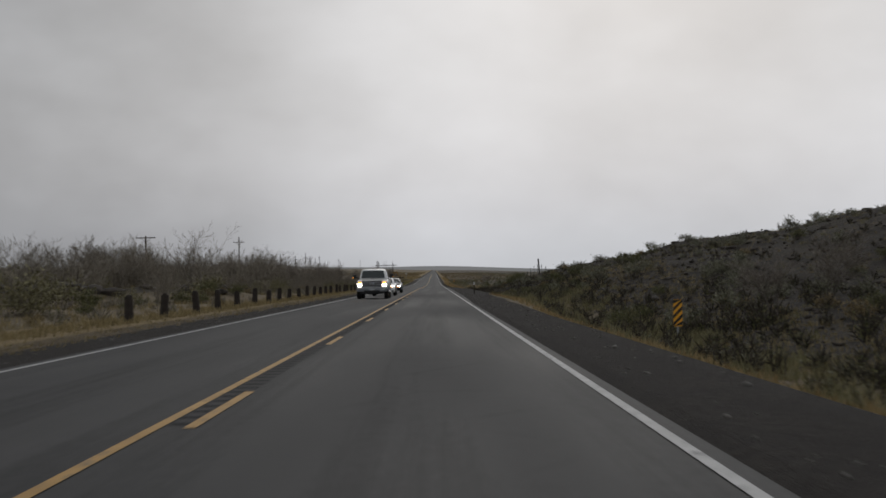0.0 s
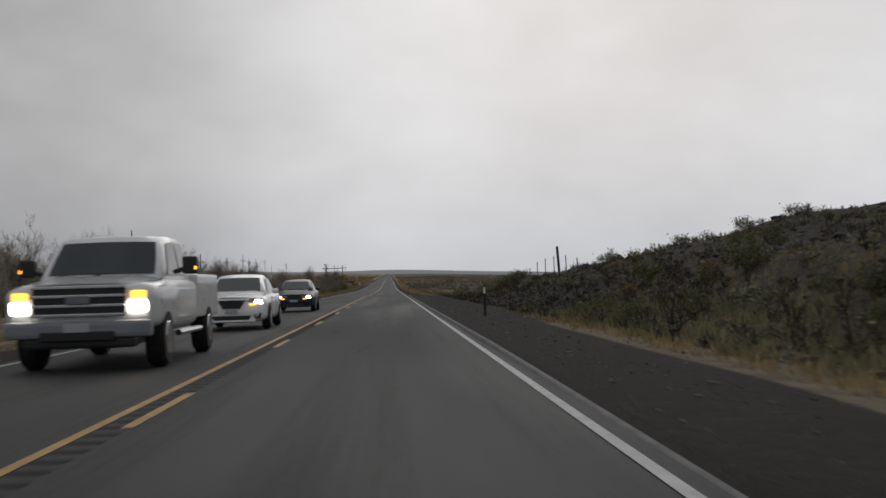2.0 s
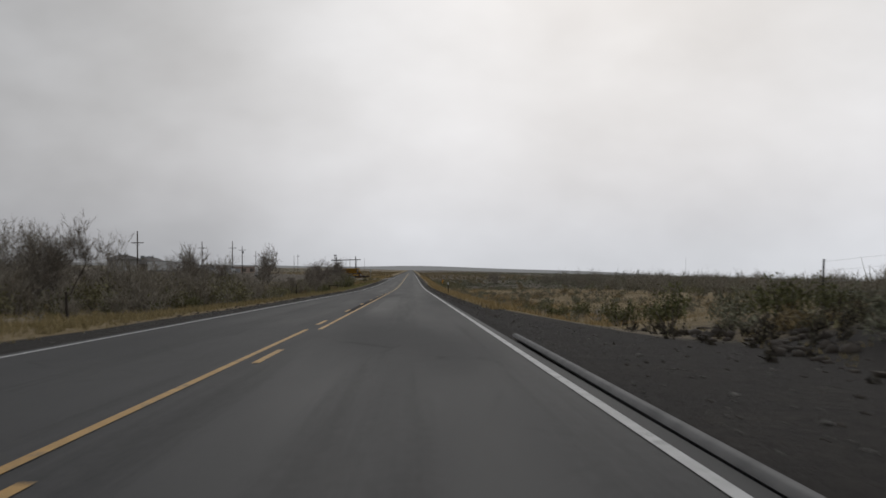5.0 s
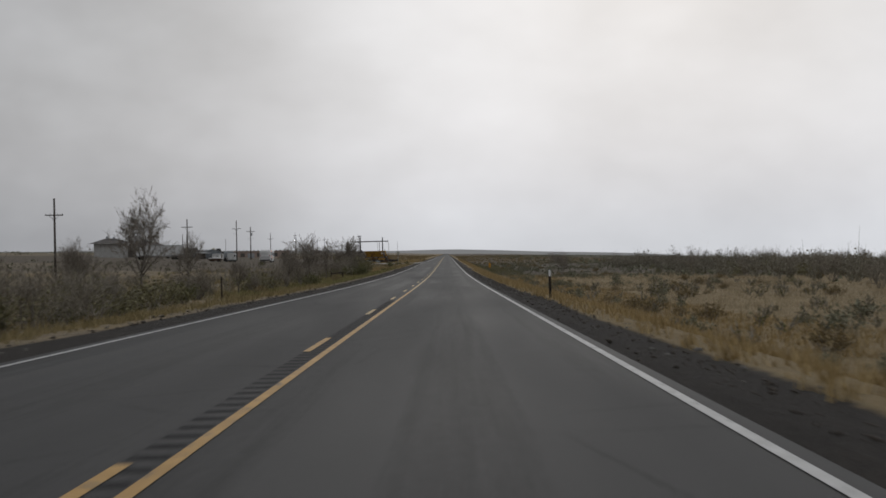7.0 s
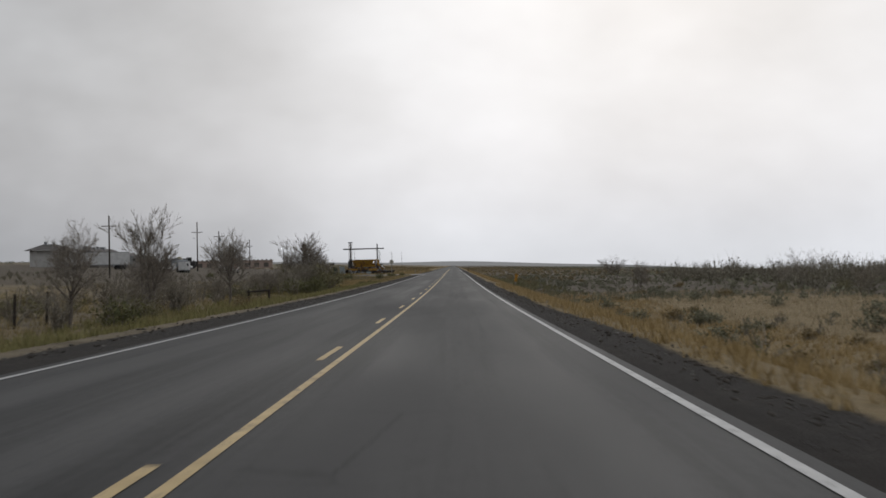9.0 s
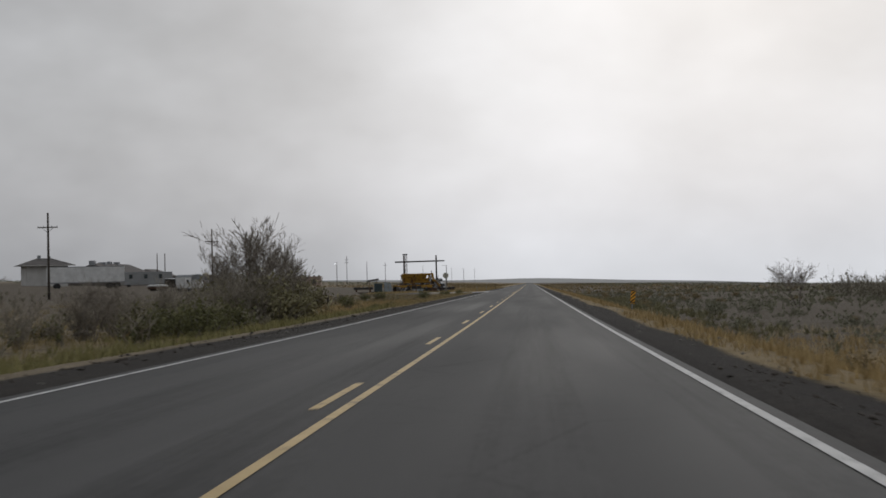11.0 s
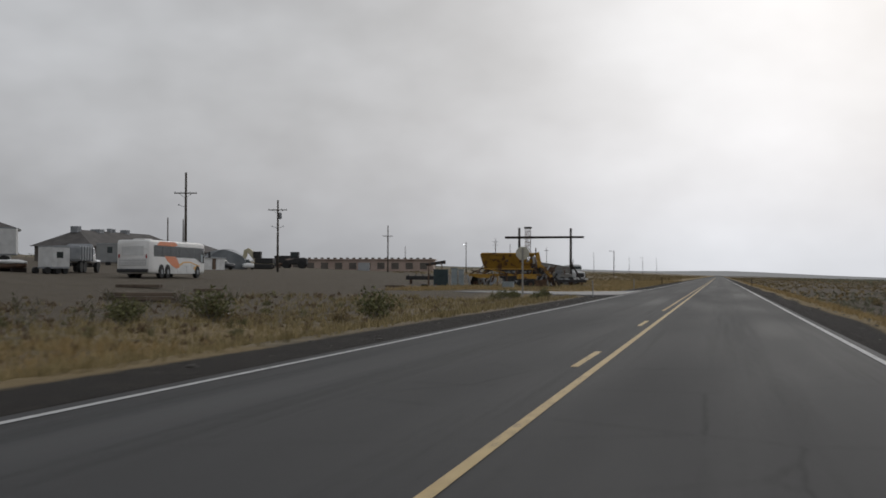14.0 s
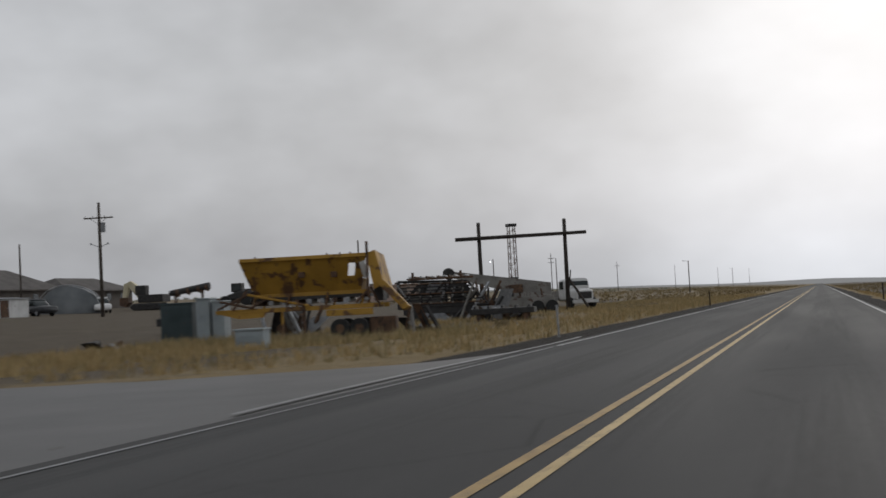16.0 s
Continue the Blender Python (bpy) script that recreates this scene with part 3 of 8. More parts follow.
def box(bm, lo, hi, bevel=0.0, m=None):
    c = [(a + b) / 2 for a, b in zip(lo, hi)]
    s = [b - a for a, b in zip(lo, hi)]
    got = bmesh.ops.create_cube(bm, size=1.0, matrix=(m or Matrix()) @ Matrix.Translation(c) @ Matrix.Diagonal((*s, 1)))
    if bevel:
        es = {e for v in got["verts"] for e in v.link_edges}
        bmesh.ops.bevel(bm, geom=list(es), offset=bevel, segments=2, affect="EDGES", profile=0.6)


def rod(bm, p, q, r, r2=None, n=8):
    p, q = Vector(p), Vector(q)
    d = q - p
    m = Matrix.Translation((p + q) / 2) @ d.to_track_quat("Z", "Y").to_matrix().to_4x4()
    bmesh.ops.create_cone(bm, cap_ends=True, segments=n, radius1=r, radius2=r if r2 is None else r2, depth=d.length, matrix=m)


def plate(bm, outline, lo, hi, axis="x"):
    """A flat outline pushed through from lo to hi along an axis."""
    def at(a, b, t):
        return (t, a, b) if axis == "x" else ((a, t, b) if axis == "y" else (a, b, t))
    v0 = [bm.verts.new(at(a, b, lo)) for a, b in outline]
    v1 = [bm.verts.new(at(a, b, hi)) for a, b in outline]
    n = len(outline)
    bm.faces.new(v0); bm.faces.new(v1[::-1])
    for i in range(n):
        bm.faces.new((v0[i], v1[i], v1[(i + 1) % n], v0[(i + 1) % n]))


def loft(bm, stations, n=24, p=4.0):
    """Rounded-square rings (y, half width, bottom, top) joined into a closed hull."""
    rings = []
    for y, w, z0, z1 in stations:
        ring = []
        for k in range(n):
            a = 2 * math.pi * (k + 0.5) / n
            c, s = math.cos(a), math.sin(a)
            ring.append(bm.verts.new((w * math.copysign(abs(c) ** (2 / p), c), y, (z0 + z1) / 2 + (z1 - z0) / 2 * math.copysign(abs(s) ** (2 / p), s))))
        rings.append(ring)
    for a, b in zip(rings, rings[1:]):
        for k in range(n):
            bm.faces.new((a[k], a[(k + 1) % n], b[(k + 1) % n], b[k]))
    bm.faces.new(rings[0]); bm.faces.new(rings[-1][::-1])


def part(name, bm, mat, parent, label="", smooth=False):
    bmesh.ops.recalc_face_normals(bm, faces=bm.faces)
    me = bpy.data.meshes.new(name)
    bm.to_mesh(me)
    bm.free()
    if smooth:
        me.polygons.foreach_set("use_smooth", np.ones(len(me.polygons), bool))
    me.materials.append(mat)
    ob = new(name, me)
    ob.parent = parent
    return tagged(ob, label) if label else ob


def thing(name, m, label, category, group=""):
    ob = new(name)
    ob.empty_display_size = 0.3
    ob.matrix_basis = m
    return tagged(ob, label, category, group)


def single(name, bm, mat, m, label, category, group="", smooth=False):
    """A thing of one piece."""
    ob = part(name, bm, mat, None, smooth=smooth)
    ob.matrix_basis = m
    return tagged(ob, label, category, group)


def fresh():
    return bmesh.new()


# ---- along the road: kerb, milled strip, side road ----
def build_road_details():
    ys = np.arange(50, 176, 2.0)
    prof = [(3.865, 0.002), (3.885, 0.045), (3.95, 0.05), (3.98, -0.12)]
    X = np.array([[a + 0.1 * sst(150, 176, y) for a, _ in prof] for y in ys])
    Z = np.array([[(b + 0.08) * float(sst(50, 84, y)) - 0.08 if b > 0 else b for _, b in prof] for y in ys]) + road_z(ys)[:, None]
    Y = np.repeat(ys[:, None], 4, 1)
    kerb_mat = rough_material("pale_asphalt_kerb", (0.07, 0.07, 0.069), (0.17, 0.165, 0.16), 2.0, 0.85)
    tagged(new("kerb", np_mesh("kerb", np.stack([X.ravel(), Y.ravel(), Z.ravel()], 1), grid_faces(4, len(ys)), kerb_mat)),
           "low pale grey asphalt kerb along the shoulder", "kerb", kind="structure")
    V, F = [], []
    y = -8.0
    while y < 300:
        if (9 < y < 108) or (y > 192 and y < 252):
            z = float(road_z(y)) + 0.0035
            k = len(V)
            x0, x1 = (-0.07, 0.16) if y < 150 else (-0.17, 0.07)
            V += [(x0, y, z), (x1, y, z), (x1, y + 0.15, z), (x0, y + 0.15, z)]
            F.append((k, k + 1, k + 2, k + 3))
        y += 0.46
    tagged(new("rumble_strip", np_mesh("rumble_strip", V, F, RUMBLE)), "row of dark milled grooves beside the centre line", "rumble strip", kind="structure")
    # the wet side road into the yard
    n = 24
    pts = []
    for i in range(n):
        u = i / (n - 1)
        x = -3.96 - 11.5 * u
        y0 = 489.8 + 0.95 * max(0.0, -x - 5.4)
        y1 = 512.0 - 3.4 * min(1.0, (-x - 3.96) / 1.2) - 0.62 * max(0.0, -x - 5.1)
        for k in (-0.6, 0, 1, 2, 3, 4, 4.6):
            y = y0 + (y1 - y0) * min(max(k, 0), 4) / 4 + (k + 0.3 if k < 0 else 0) * 0.5 + (0.3 if k > 4 else 0)
            dip = 0.22 if k < 0 or k > 4 else 0.0
            pts.append((x, y, float(road_z(y)) - 0.012 - 0.02 * min(1, 6 * u) if u < 0.5 else float(land(x, y)) * (2 * u - 1) + (2 - 2 * u) * -0.03 + 0.02))
            pts[-1] = (pts[-1][0], pts[-1][1], pts[-1][2] - dip)
    apron = rough_material("wet_side_road", (0.022, 0.0212, 0.0205), (0.066, 0.063, 0.06), 0.7, 0.48, spec=0.28, bump=0.12)
    tagged(new("side_road", np_mesh("side_road", pts, grid_faces(7, n), apron, smooth=True)), "wet grey side road branching into the yard", "side road", kind="structure")
    # pale base colour helps the gloss show sky sheen on wet seams
    wet = rough_material("pale_wet_sheen", (0.045, 0.047, 0.05), (0.12, 0.124, 0.128), 0.6, 0.35, spec=0.4, bump=0.08)
    tagged(new("gutter_strip", strip("gutter_strip", -4.17, -4.07, 499.0, 518.0, 0.012, wet, 1.0, bend=lambda Y: 0.1 * np.sin(Y / 3.0))),
           "wet seam along the junction, sky sheen put into its pale colour", "gutter", kind="structure")
    line_thing("edge_line", strip("edge_line", -3.69, -3.63, 491.5, 512.6, 0.006, wet), "worn and faded stretch of the edge line")
    bm = fresh(); box(bm, (-0.8, -0.05, -0.02), (0.8, 0.05, 0.06), 0.012)
    single("plank", bm, WHITE_STEEL, turned(-11.9, 499.9, deg=38), "weathered white plank lying beside the side road", "plank")


build_road_details()


# ---- roadside posts and signs ----
def guard_post(m, h, seed):
    rnd = random.Random(seed)
    bm = fresh()
    bmesh.ops.create_cone(bm, cap_ends=True, segments=10, radius1=0.165, radius2=0.13, depth=h + 0.3, matrix=Matrix.Translation((0, 0, (h - 0.3) / 2)))
    top = [e for e in bm.edges if all(v.co.z > h - 0.05 for v in e.verts)]
    bmesh.ops.bevel(bm, geom=top, offset=0.05, segments=2, affect="EDGES")
    for v in bm.verts:
        v.co += Vector((rnd.uniform(-1, 1), rnd.uniform(-1, 1), 0)) * 0.012
    return single("guard_post", bm, DARK_WOOD, m, "short dark creosoted wooden guard post in grass", "post", "guard posts along the road")


for k in range(24):
    y = 38.6 + 5.5 * k
    rnd = random.Random(k)
    x = -7.9 + rnd.uniform(-0.08, 0.08)
    guard_post(pose(x, y, float(land(x, y)), rnd.uniform(-4, 4), rnd.uniform(-5, 5), rnd.uniform(0, 90)), 0.86 + rnd.uniform(-0.08, 0.1), k)


def object_marker(x, y, centre, label, lean=0.0):
    base = float(land(x, y))
    t = thing("object_marker", pose(x, y, base, 0, lean, 4), label, "road sign", "striped object markers")
    h = centre - base
    bm = fresh(); box(bm, (-0.03, 0.0, -0.2), (0.03, 0.05, h + 0.3)); part("post", bm, GALV, t)
    bm = fresh()
    plate(bm, [(-0.152, h - 0.43), (-0.125, h - 0.457), (0.125, h - 0.457), (0.152, h - 0.43), (0.152, h + 0.43), (0.125, h + 0.457), (-0.125, h + 0.457), (-0.152, h + 0.43)], -0.008, 0.0, "y")
    panel = part("panel", bm, SIGN_ORANGE, t, "amber reflective panel")
    for k in range(-2, 4):
        c = h - 0.30 + 0.254 * k
        lo, hi = h - 0.452, h + 0.452
        q = [(-0.15, c - 0.15), (0.15, c + 0.15), (0.15, c + 0.277), (-0.15, c - 0.023)]
        q = [(a, min(max(b, lo), hi)) for a, b in q]
        if q[2][1] - q[1][1] < 0.02 and q[3][1] - q[0][1] < 0.02:
            continue
        bm = fresh(); plate(bm, q, -0.0125, -0.009, "y"); part("stripe", bm, SIGN_BLACK, panel)
    return t


object_marker(10.25, 40.2, 2.62, "black and amber striped object marker on a steel post in grass")
object_marker(8.55, 409.9, 0.02, "bent black and amber striped object marker among green weeds", 6.0)


def delineator(x, y, top, mat_post=DARK_WOOD, white=True, w=0.04, label=""):
    base = float(land(x, y))
    t = thing("delineator_post", pose(x, y, base, 1.0, -1.0, 0), label or ("slim dark marker post with a white reflective top" if white else "slim dark wooden post in roadside grass"), "marker post", "marker posts")
    h = top - base
    bm = fresh(); box(bm, (-w, -0.02, -0.25), (w, 0.02, h), 0.006); post = part("post", bm, mat_post, t)
    if white:
        bm = fresh(); box(bm, (-w + 0.004, -0.026, h - 0.24), (w - 0.004, -0.021, h - 0.03), 0.002); part("reflector", bm, REFLECT_WHITE, post, "white reflector")
    return t


for x, y, up, white in ((5.33, 99.7, 0.93, True), (5.19, 253.7, 0.92, True), (-9.47, 273.5, 0.78, False), (-5.0, 566.0, 0.9, False), (5.1, 560.0, 0.9, False), (-8.4, 189.0, 0.8, False)):
    delineator(x, y, float(road_z(y)) + up, white=white)
for x, y, up in ((-5.2, 488.7, 0.83), (-5.1, 520.0, 0.83)):
    delineator(x, y, float(road_z(y)) + up, GALV, False, 0.027, "slim dull grey steel marker post in roadside grass")


def stop_sign(x, y, centre):
    base = float(land(x, y))
    t = thing("stop_sign", pose(x, y, base, 0, 0, 12), "octagonal sign seen from its bare grey metal back", "road sign")
    h = centre - base
    bm = fresh(); box(bm, (-0.05, -0.05, -0.2), (0.05, 0.05, h + 0.32), 0.008); part("post", bm, rough_material("pale_square_tube", (0.22, 0.21, 0.19), (0.36, 0.35, 0.32), 3.0, 0.6, metal=0.2), t, "pale square steel post")
    r = 0.41
    oct_ = [(r * math.cos(radians(22.5 + 45 * k)), h + r * math.sin(radians(22.5 + 45 * k))) for k in range(8)]
    bm = fresh(); plate(bm, oct_, 0.052, 0.062, "y"); panel = part("panel", bm, rough_material("dull_aluminium_back", (0.40, 0.38, 0.31), (0.56, 0.54, 0.46), 3.0, 0.6, metal=0.1), t, "dull cream-grey aluminium back")
    bm = fresh(); rod(bm, (0, 0.048, h + 0.2), (0, 0.04, h + 0.2), 0.02); part("bolt", bm, DARKSTEEL, panel)
    bm = fresh(); rod(bm, (0, 0.048, h - 0.2), (0, 0.04, h - 0.2), 0.02); part("bolt", bm, DARKSTEEL, panel)


stop_sign(-9.5, 491.1, 2.37)


# ---- utility poles, wires, fence ----
def utility_pole(x, y, top, arms=((0.9, 2.4),), transformer=False, lamps=(), r=0.15, turn=0.0, lean=0.0, label="weathered wooden utility pole with a crossarm", base=None):
    base = float(land(x, y)) if base is None else base
    t = thing("utility_pole", pose(x, y, base, 0, lean, turn), label, "utility pole", "utility poles")
    h = top - base
    bm = fresh(); rod(bm, (0, 0, -0.5), (0, 0, h), r, r * 0.68, 10); part("pole", bm, OLD_WOOD, t, smooth=True)
    for down, wide in arms:
        z = h - down
        bm = fresh(); box(bm, (-wide / 2, -0.2, z - 0.06), (wide / 2, -0.1, z + 0.06), 0.01)
        arm = part("crossarm", bm, OLD_WOOD, t)
        for k in (-0.46, -0.2, 0.2, 0.46):
            bm = fresh(); rod(bm, (wide * k, -0.15, z + 0.06), (wide * k, -0.15, z + 0.2), 0.035, 0.02, 6)
            part("insulator", bm, GREY_STEEL, arm)
        for s in (-1, 1):
            bm = fresh(); rod(bm, (0, -0.12, z - 0.55), (s * wide * 0.28, -0.17, z - 0.05), 0.02, n=4); part("brace", bm, DARKSTEEL, arm)
    if transformer:
        bm = fresh(); rod(bm, (0.33, 0, h - 2.6), (0.33, 0, h - 1.75), 0.2, n=14); part("transformer", bm, GREY_STEEL, t, "grey cylindrical transformer")
    if lamps:
        for s in lamps:
            bm = fresh(); rod(bm, (0, 0, h - 3.9), (s * 0.75, -0.1, h - 3.6), 0.03, n=5); armp = part("lamp_arm", bm, GALV, t)
            bm = fresh(); rod(bm, (s * 0.75, -0.1, h - 3.66), (s * 0.75, -0.1, h - 3.5), 0.13, 0.05, 8); part("lamp_head", bm, GREY_STEEL, armp)
    return t


utility_pole(-35.5, 157, 9.15, ((0.25, 2.5),), turn=8)
utility_pole(-40.7, 264.4, 11.9, ((1.15, 2.5),), turn=8)
utility_pole(-42.6, 350, 9.3, ((1.9, 2.0),), turn=5)
utility_pole(-50.6, 457, 10.1, ((1.6, 2.2),), turn=5)
utility_pole(-56.2, 546.3, 12.4, ((2.3, 2.5),), lamps=(-1,), r=0.17, turn=12, label="tall weathered utility pole with a crossarm and yard lamp")
utility_pole(-57.6, 578.7, 11.3, ((1.35, 2.6),), transformer=True, lamps=(-1, 1), r=0.17, turn=12, label="weathered utility pole with transformer and yard lamps")
utility_pole(-62.3, 652.2, 10.8, ((2.1, 2.0),), turn=8)
utility_pole(-80.5, 868.8, 15.0, ((1.5, 2.2), (2.8, 2.0)), turn=10)
utility_pole(-74.0, 960.0, 13.5, ((1.5, 2.2),), turn=10)
for x, y, top in ((-81.7, 594.7, 9.85), (-81.5, 599.8, 9.85), (-63.0, 1060.0, 13.0), (-56.0, 1220.0, 13.5), (-58.0, 770.0, 10.2), (-44.0, 1330.0, 14.0), (-125, 905, 13)):
    utility_pole(x, y, top, (), label="bare straight wooden pole", r=0.13)


def lamp_pole(x, y, top):
    base = float(land(x, y))
    t = thing("street_lamp", pose(x, y, base), "slim lamp post with a short arm beside the road", "street lamp")
    h = top - base
    bm = fresh(); rod(bm, (0, 0, -0.3), (0, 0, h), 0.16, 0.11); part("post", bm, OLD_WOOD, t)
    bm = fresh(); rod(bm, (0, 0, h - 0.2), (-1.1, 0, h), 0.05); arm = part("arm", bm, GALV, t)
    bm = fresh(); box(bm, (-1.6, -0.14, h - 0.08), (-1.0, 0.14, h + 0.08), 0.03); part("lamp_head", bm, GREY_STEEL, arm)


def lit_yard_pole(x, y, top):
    t = utility_pole(x, y, top, (), label="wooden pole carrying a lit white yard lamp", r=0.13)
    h = top - float(land(x, y))
    bm = fresh(); rod(bm, (0, 0, h - 0.7), (-0.5, -0.3, h - 0.5), 0.03, n=6); arm = part("lamp_arm", bm, GALV, t)
    bm = fresh(); rod(bm, (-0.5, -0.3, h - 0.5), (-0.5, -0.3, h - 0.36), 0.2, 0.08, 12); part("lamp_head", bm, GREY_STEEL, arm)
    bm = fresh(); bmesh.ops.create_uvsphere(bm, u_segments=12, v_segments=8, radius=0.15, matrix=Matrix.Translation((-0.5, -0.3, h - 0.55)))
    part("bulb", bm, YARD_GLOW, arm, "glowing white globe", smooth=True)


YARD_GLOW = glow_material("yard_lamp_glow", (0.92, 0.96, 1.0), 2.0)
lit_yard_pole(-62.7, 729.7, 9.6)
lamp_pole(-32.1, 819.8, 9.0)
lamp_pole(-45.0, 1182.0, 12.0)


def hill_fence():
    t = thing("wire_fence", pose(15.5, 134, 0), "sagging wire fence with thin posts along the bank", "fence")
    ys = [10.8, 16.1, 23, 28.5, 34, 39.7, 45.5, 51, 57]
    tops = []
    for k, y in enumerate(ys):
        rnd = random.Random(k + 7)
        z = float(land(15.5, 134 + y))
        bm = fresh()
        rod(bm, (0, y, z - 0.3), (rnd.uniform(-0.12, 0.12), y, z + (0.7 if k == 0 else 1.6)), 0.035, n=6)
        part("post", bm, DARKSTEEL, t)
        tops.append((y, z))
    z = float(land(15.45, 154.5))
    bm = fresh(); rod(bm, (0.08, 20.4, z - 0.4), (-0.12, 20.2, z + 2.3), 0.11, 0.095, 9); part("corner_post", bm, DARK_WOOD, t, "thick leaning wooden corner post")
    for up in (0.5, 0.85, 1.2, 1.5):
        for (y0, z0), (y1, z1) in zip(tops[1:], tops[2:]):
            bm = fresh()
            rod(bm, (0, y0, z0 + up), (0, y1, z1 + up), 0.0035, n=3)
            part("wire", bm, GALV, t)


hill_fence()


def log_arch():
    """Tall gateway of two logs with a beam."""
    g = Vector((-24.7, 583.05, 0)); h = Vector((-18.06, 585.35, 0))
    t = thing("log_gateway", pose(0, 0, 0), "tall ranch gateway of two dark logs and a crossbeam", "gateway")
    for p, lean in ((g, -0.03), (h, 0.02)):
        z = float(land(p.x, p.y))
        bm = fresh(); rod(bm, (p.x, p.y, z - 0.4), (p.x + lean, p.y, 7.45), 0.19, 0.15, 10); part("log_post", bm, DARK_WOOD, t, smooth=True)
    d = (h - g).normalized()
    a, b = g - d * 1.9, h + d * 1.85
    bm = fresh(); rod(bm, (a.x, a.y - 0.3, 6.12), (b.x, b.y - 0.3, 6.25), 0.16, 0.14, 10); part("crossbeam", bm, DARK_WOOD, t, smooth=True)
    bm = fresh(); rod(bm, (h.x + 0.1, h.y, 2.6), (h.x + 1.9, h.y - 0.4, float(land(h.x + 1.9, h.y)) - 0.1), 0.11, n=8); part("brace", bm, DARK_WOOD, t)
    bm = fresh(); rod(bm, (h.x - 0.05, h.y - 0.2, 0.0), (h.x + 0.4, h.y - 0.3, 3.2), 0.05, n=6); part("strut", bm, DARK_WOOD, t)


log_arch()


def rail_remnant(x, y, deg, w=1.8):
    t = thing("hitching_rail", turned(x, y, deg=deg), "low broken rail of weathered grey timber", "rail", "broken rails")
    for s in (-w / 2, w / 2):
        bm = fresh(); rod(bm, (s, 0, -0.3), (s + 0.05, 0, 0.75), 0.08, 0.07, 7); part("post", bm, DARK_WOOD, t)
    bm = fresh(); rod(bm, (-w / 2 - 0.12, -0.1, 0.62), (w / 2 + 0.10, -0.1, 0.7), 0.06, n=7); part("rail", bm, DARK_WOOD, t)


rail_remnant(-10.9, 351.6, 14, 1.3)
rail_remnant(-18.55, 444.2, -33, 0.62)
bm = fresh(); rod(bm, (0, 0, -0.3), (0.04, 0, 0.85), 0.09, 0.08, 8)
single("old_post", bm, DARK_WOOD, turned(-17.85, 444.9, deg=0), "short weathered dark timber post in the weeds", "post")
for x, y in ((-14.2, 317.5), (-13.7, 319.5), (-13.3, 321.0)):
    bm = fresh(); rod(bm, (0, 0, -0.3), (0.05, 0, 1.25), 0.06, 0.05, 7)
    single("old_post", bm, DARK_WOOD, turned(x, y, deg=15), "thin weathered fence post standing alone in grass", "post")


# ---- vehicles on the road ----
HEADLIGHT = glow_material("headlight_glow", (1.0, 0.93, 0.80), 10.0)
AMBER_GLOW = glow_material("amber_lamp_glow", (1.0, 0.36, 0.04), 3.0)
CHROME = plain("chrome", (0.55, 0.56, 0.57), 0.18, 1.0)
BLACK_PLASTIC = plain("black_plastic", (0.014, 0.014, 0.015), 0.5)
# blank number plates on the vehicle fronts
PLATE_GREY = plain("pale_bar", (0.40, 0.41, 0.42), 0.5)


def car_paint(name, color, metal=0.0, dirt=(0.10, 0.09, 0.08)):
    m = rough_material(name, tuple(c * 0.92 for c in color), color, 1.5, 0.32, metal=metal, bump=0.0, wear=dirt, wear_amount=0.02, spec=0.5 if color[0] > 0.3 else 0.3)
    m.node_tree.nodes["Principled BSDF"].inputs["Coat Weight"].default_value = 0.5 if color[0] > 0.3 else 0.12
    return m


def wheel(parent, x, y, r, w, rim_mat):
    bm = fresh(); rod(bm, (x - w / 2, y, r), (x + w / 2, y, r), r, n=22)
    es = [e for e in bm.edges if abs(e.verts[0].co.x - e.verts[1].co.x) < 1e-4]
    bmesh.ops.bevel(bm, geom=es, offset=0.04, segments=2, affect="EDGES")
    wh = part("wheel", bm, TYRE, parent, "black tyre", smooth=False)
    s = 1 if x > 0 else -1
    bm = fresh(); rod(bm, (x + s * (w / 2 - 0.015), y, r), (x + s * (w / 2 + 0.012), y, r), r * 0.62, r * 0.55, 18)
    rim = part("rim", bm, rim_mat, wh, "metal rim")
    return wh


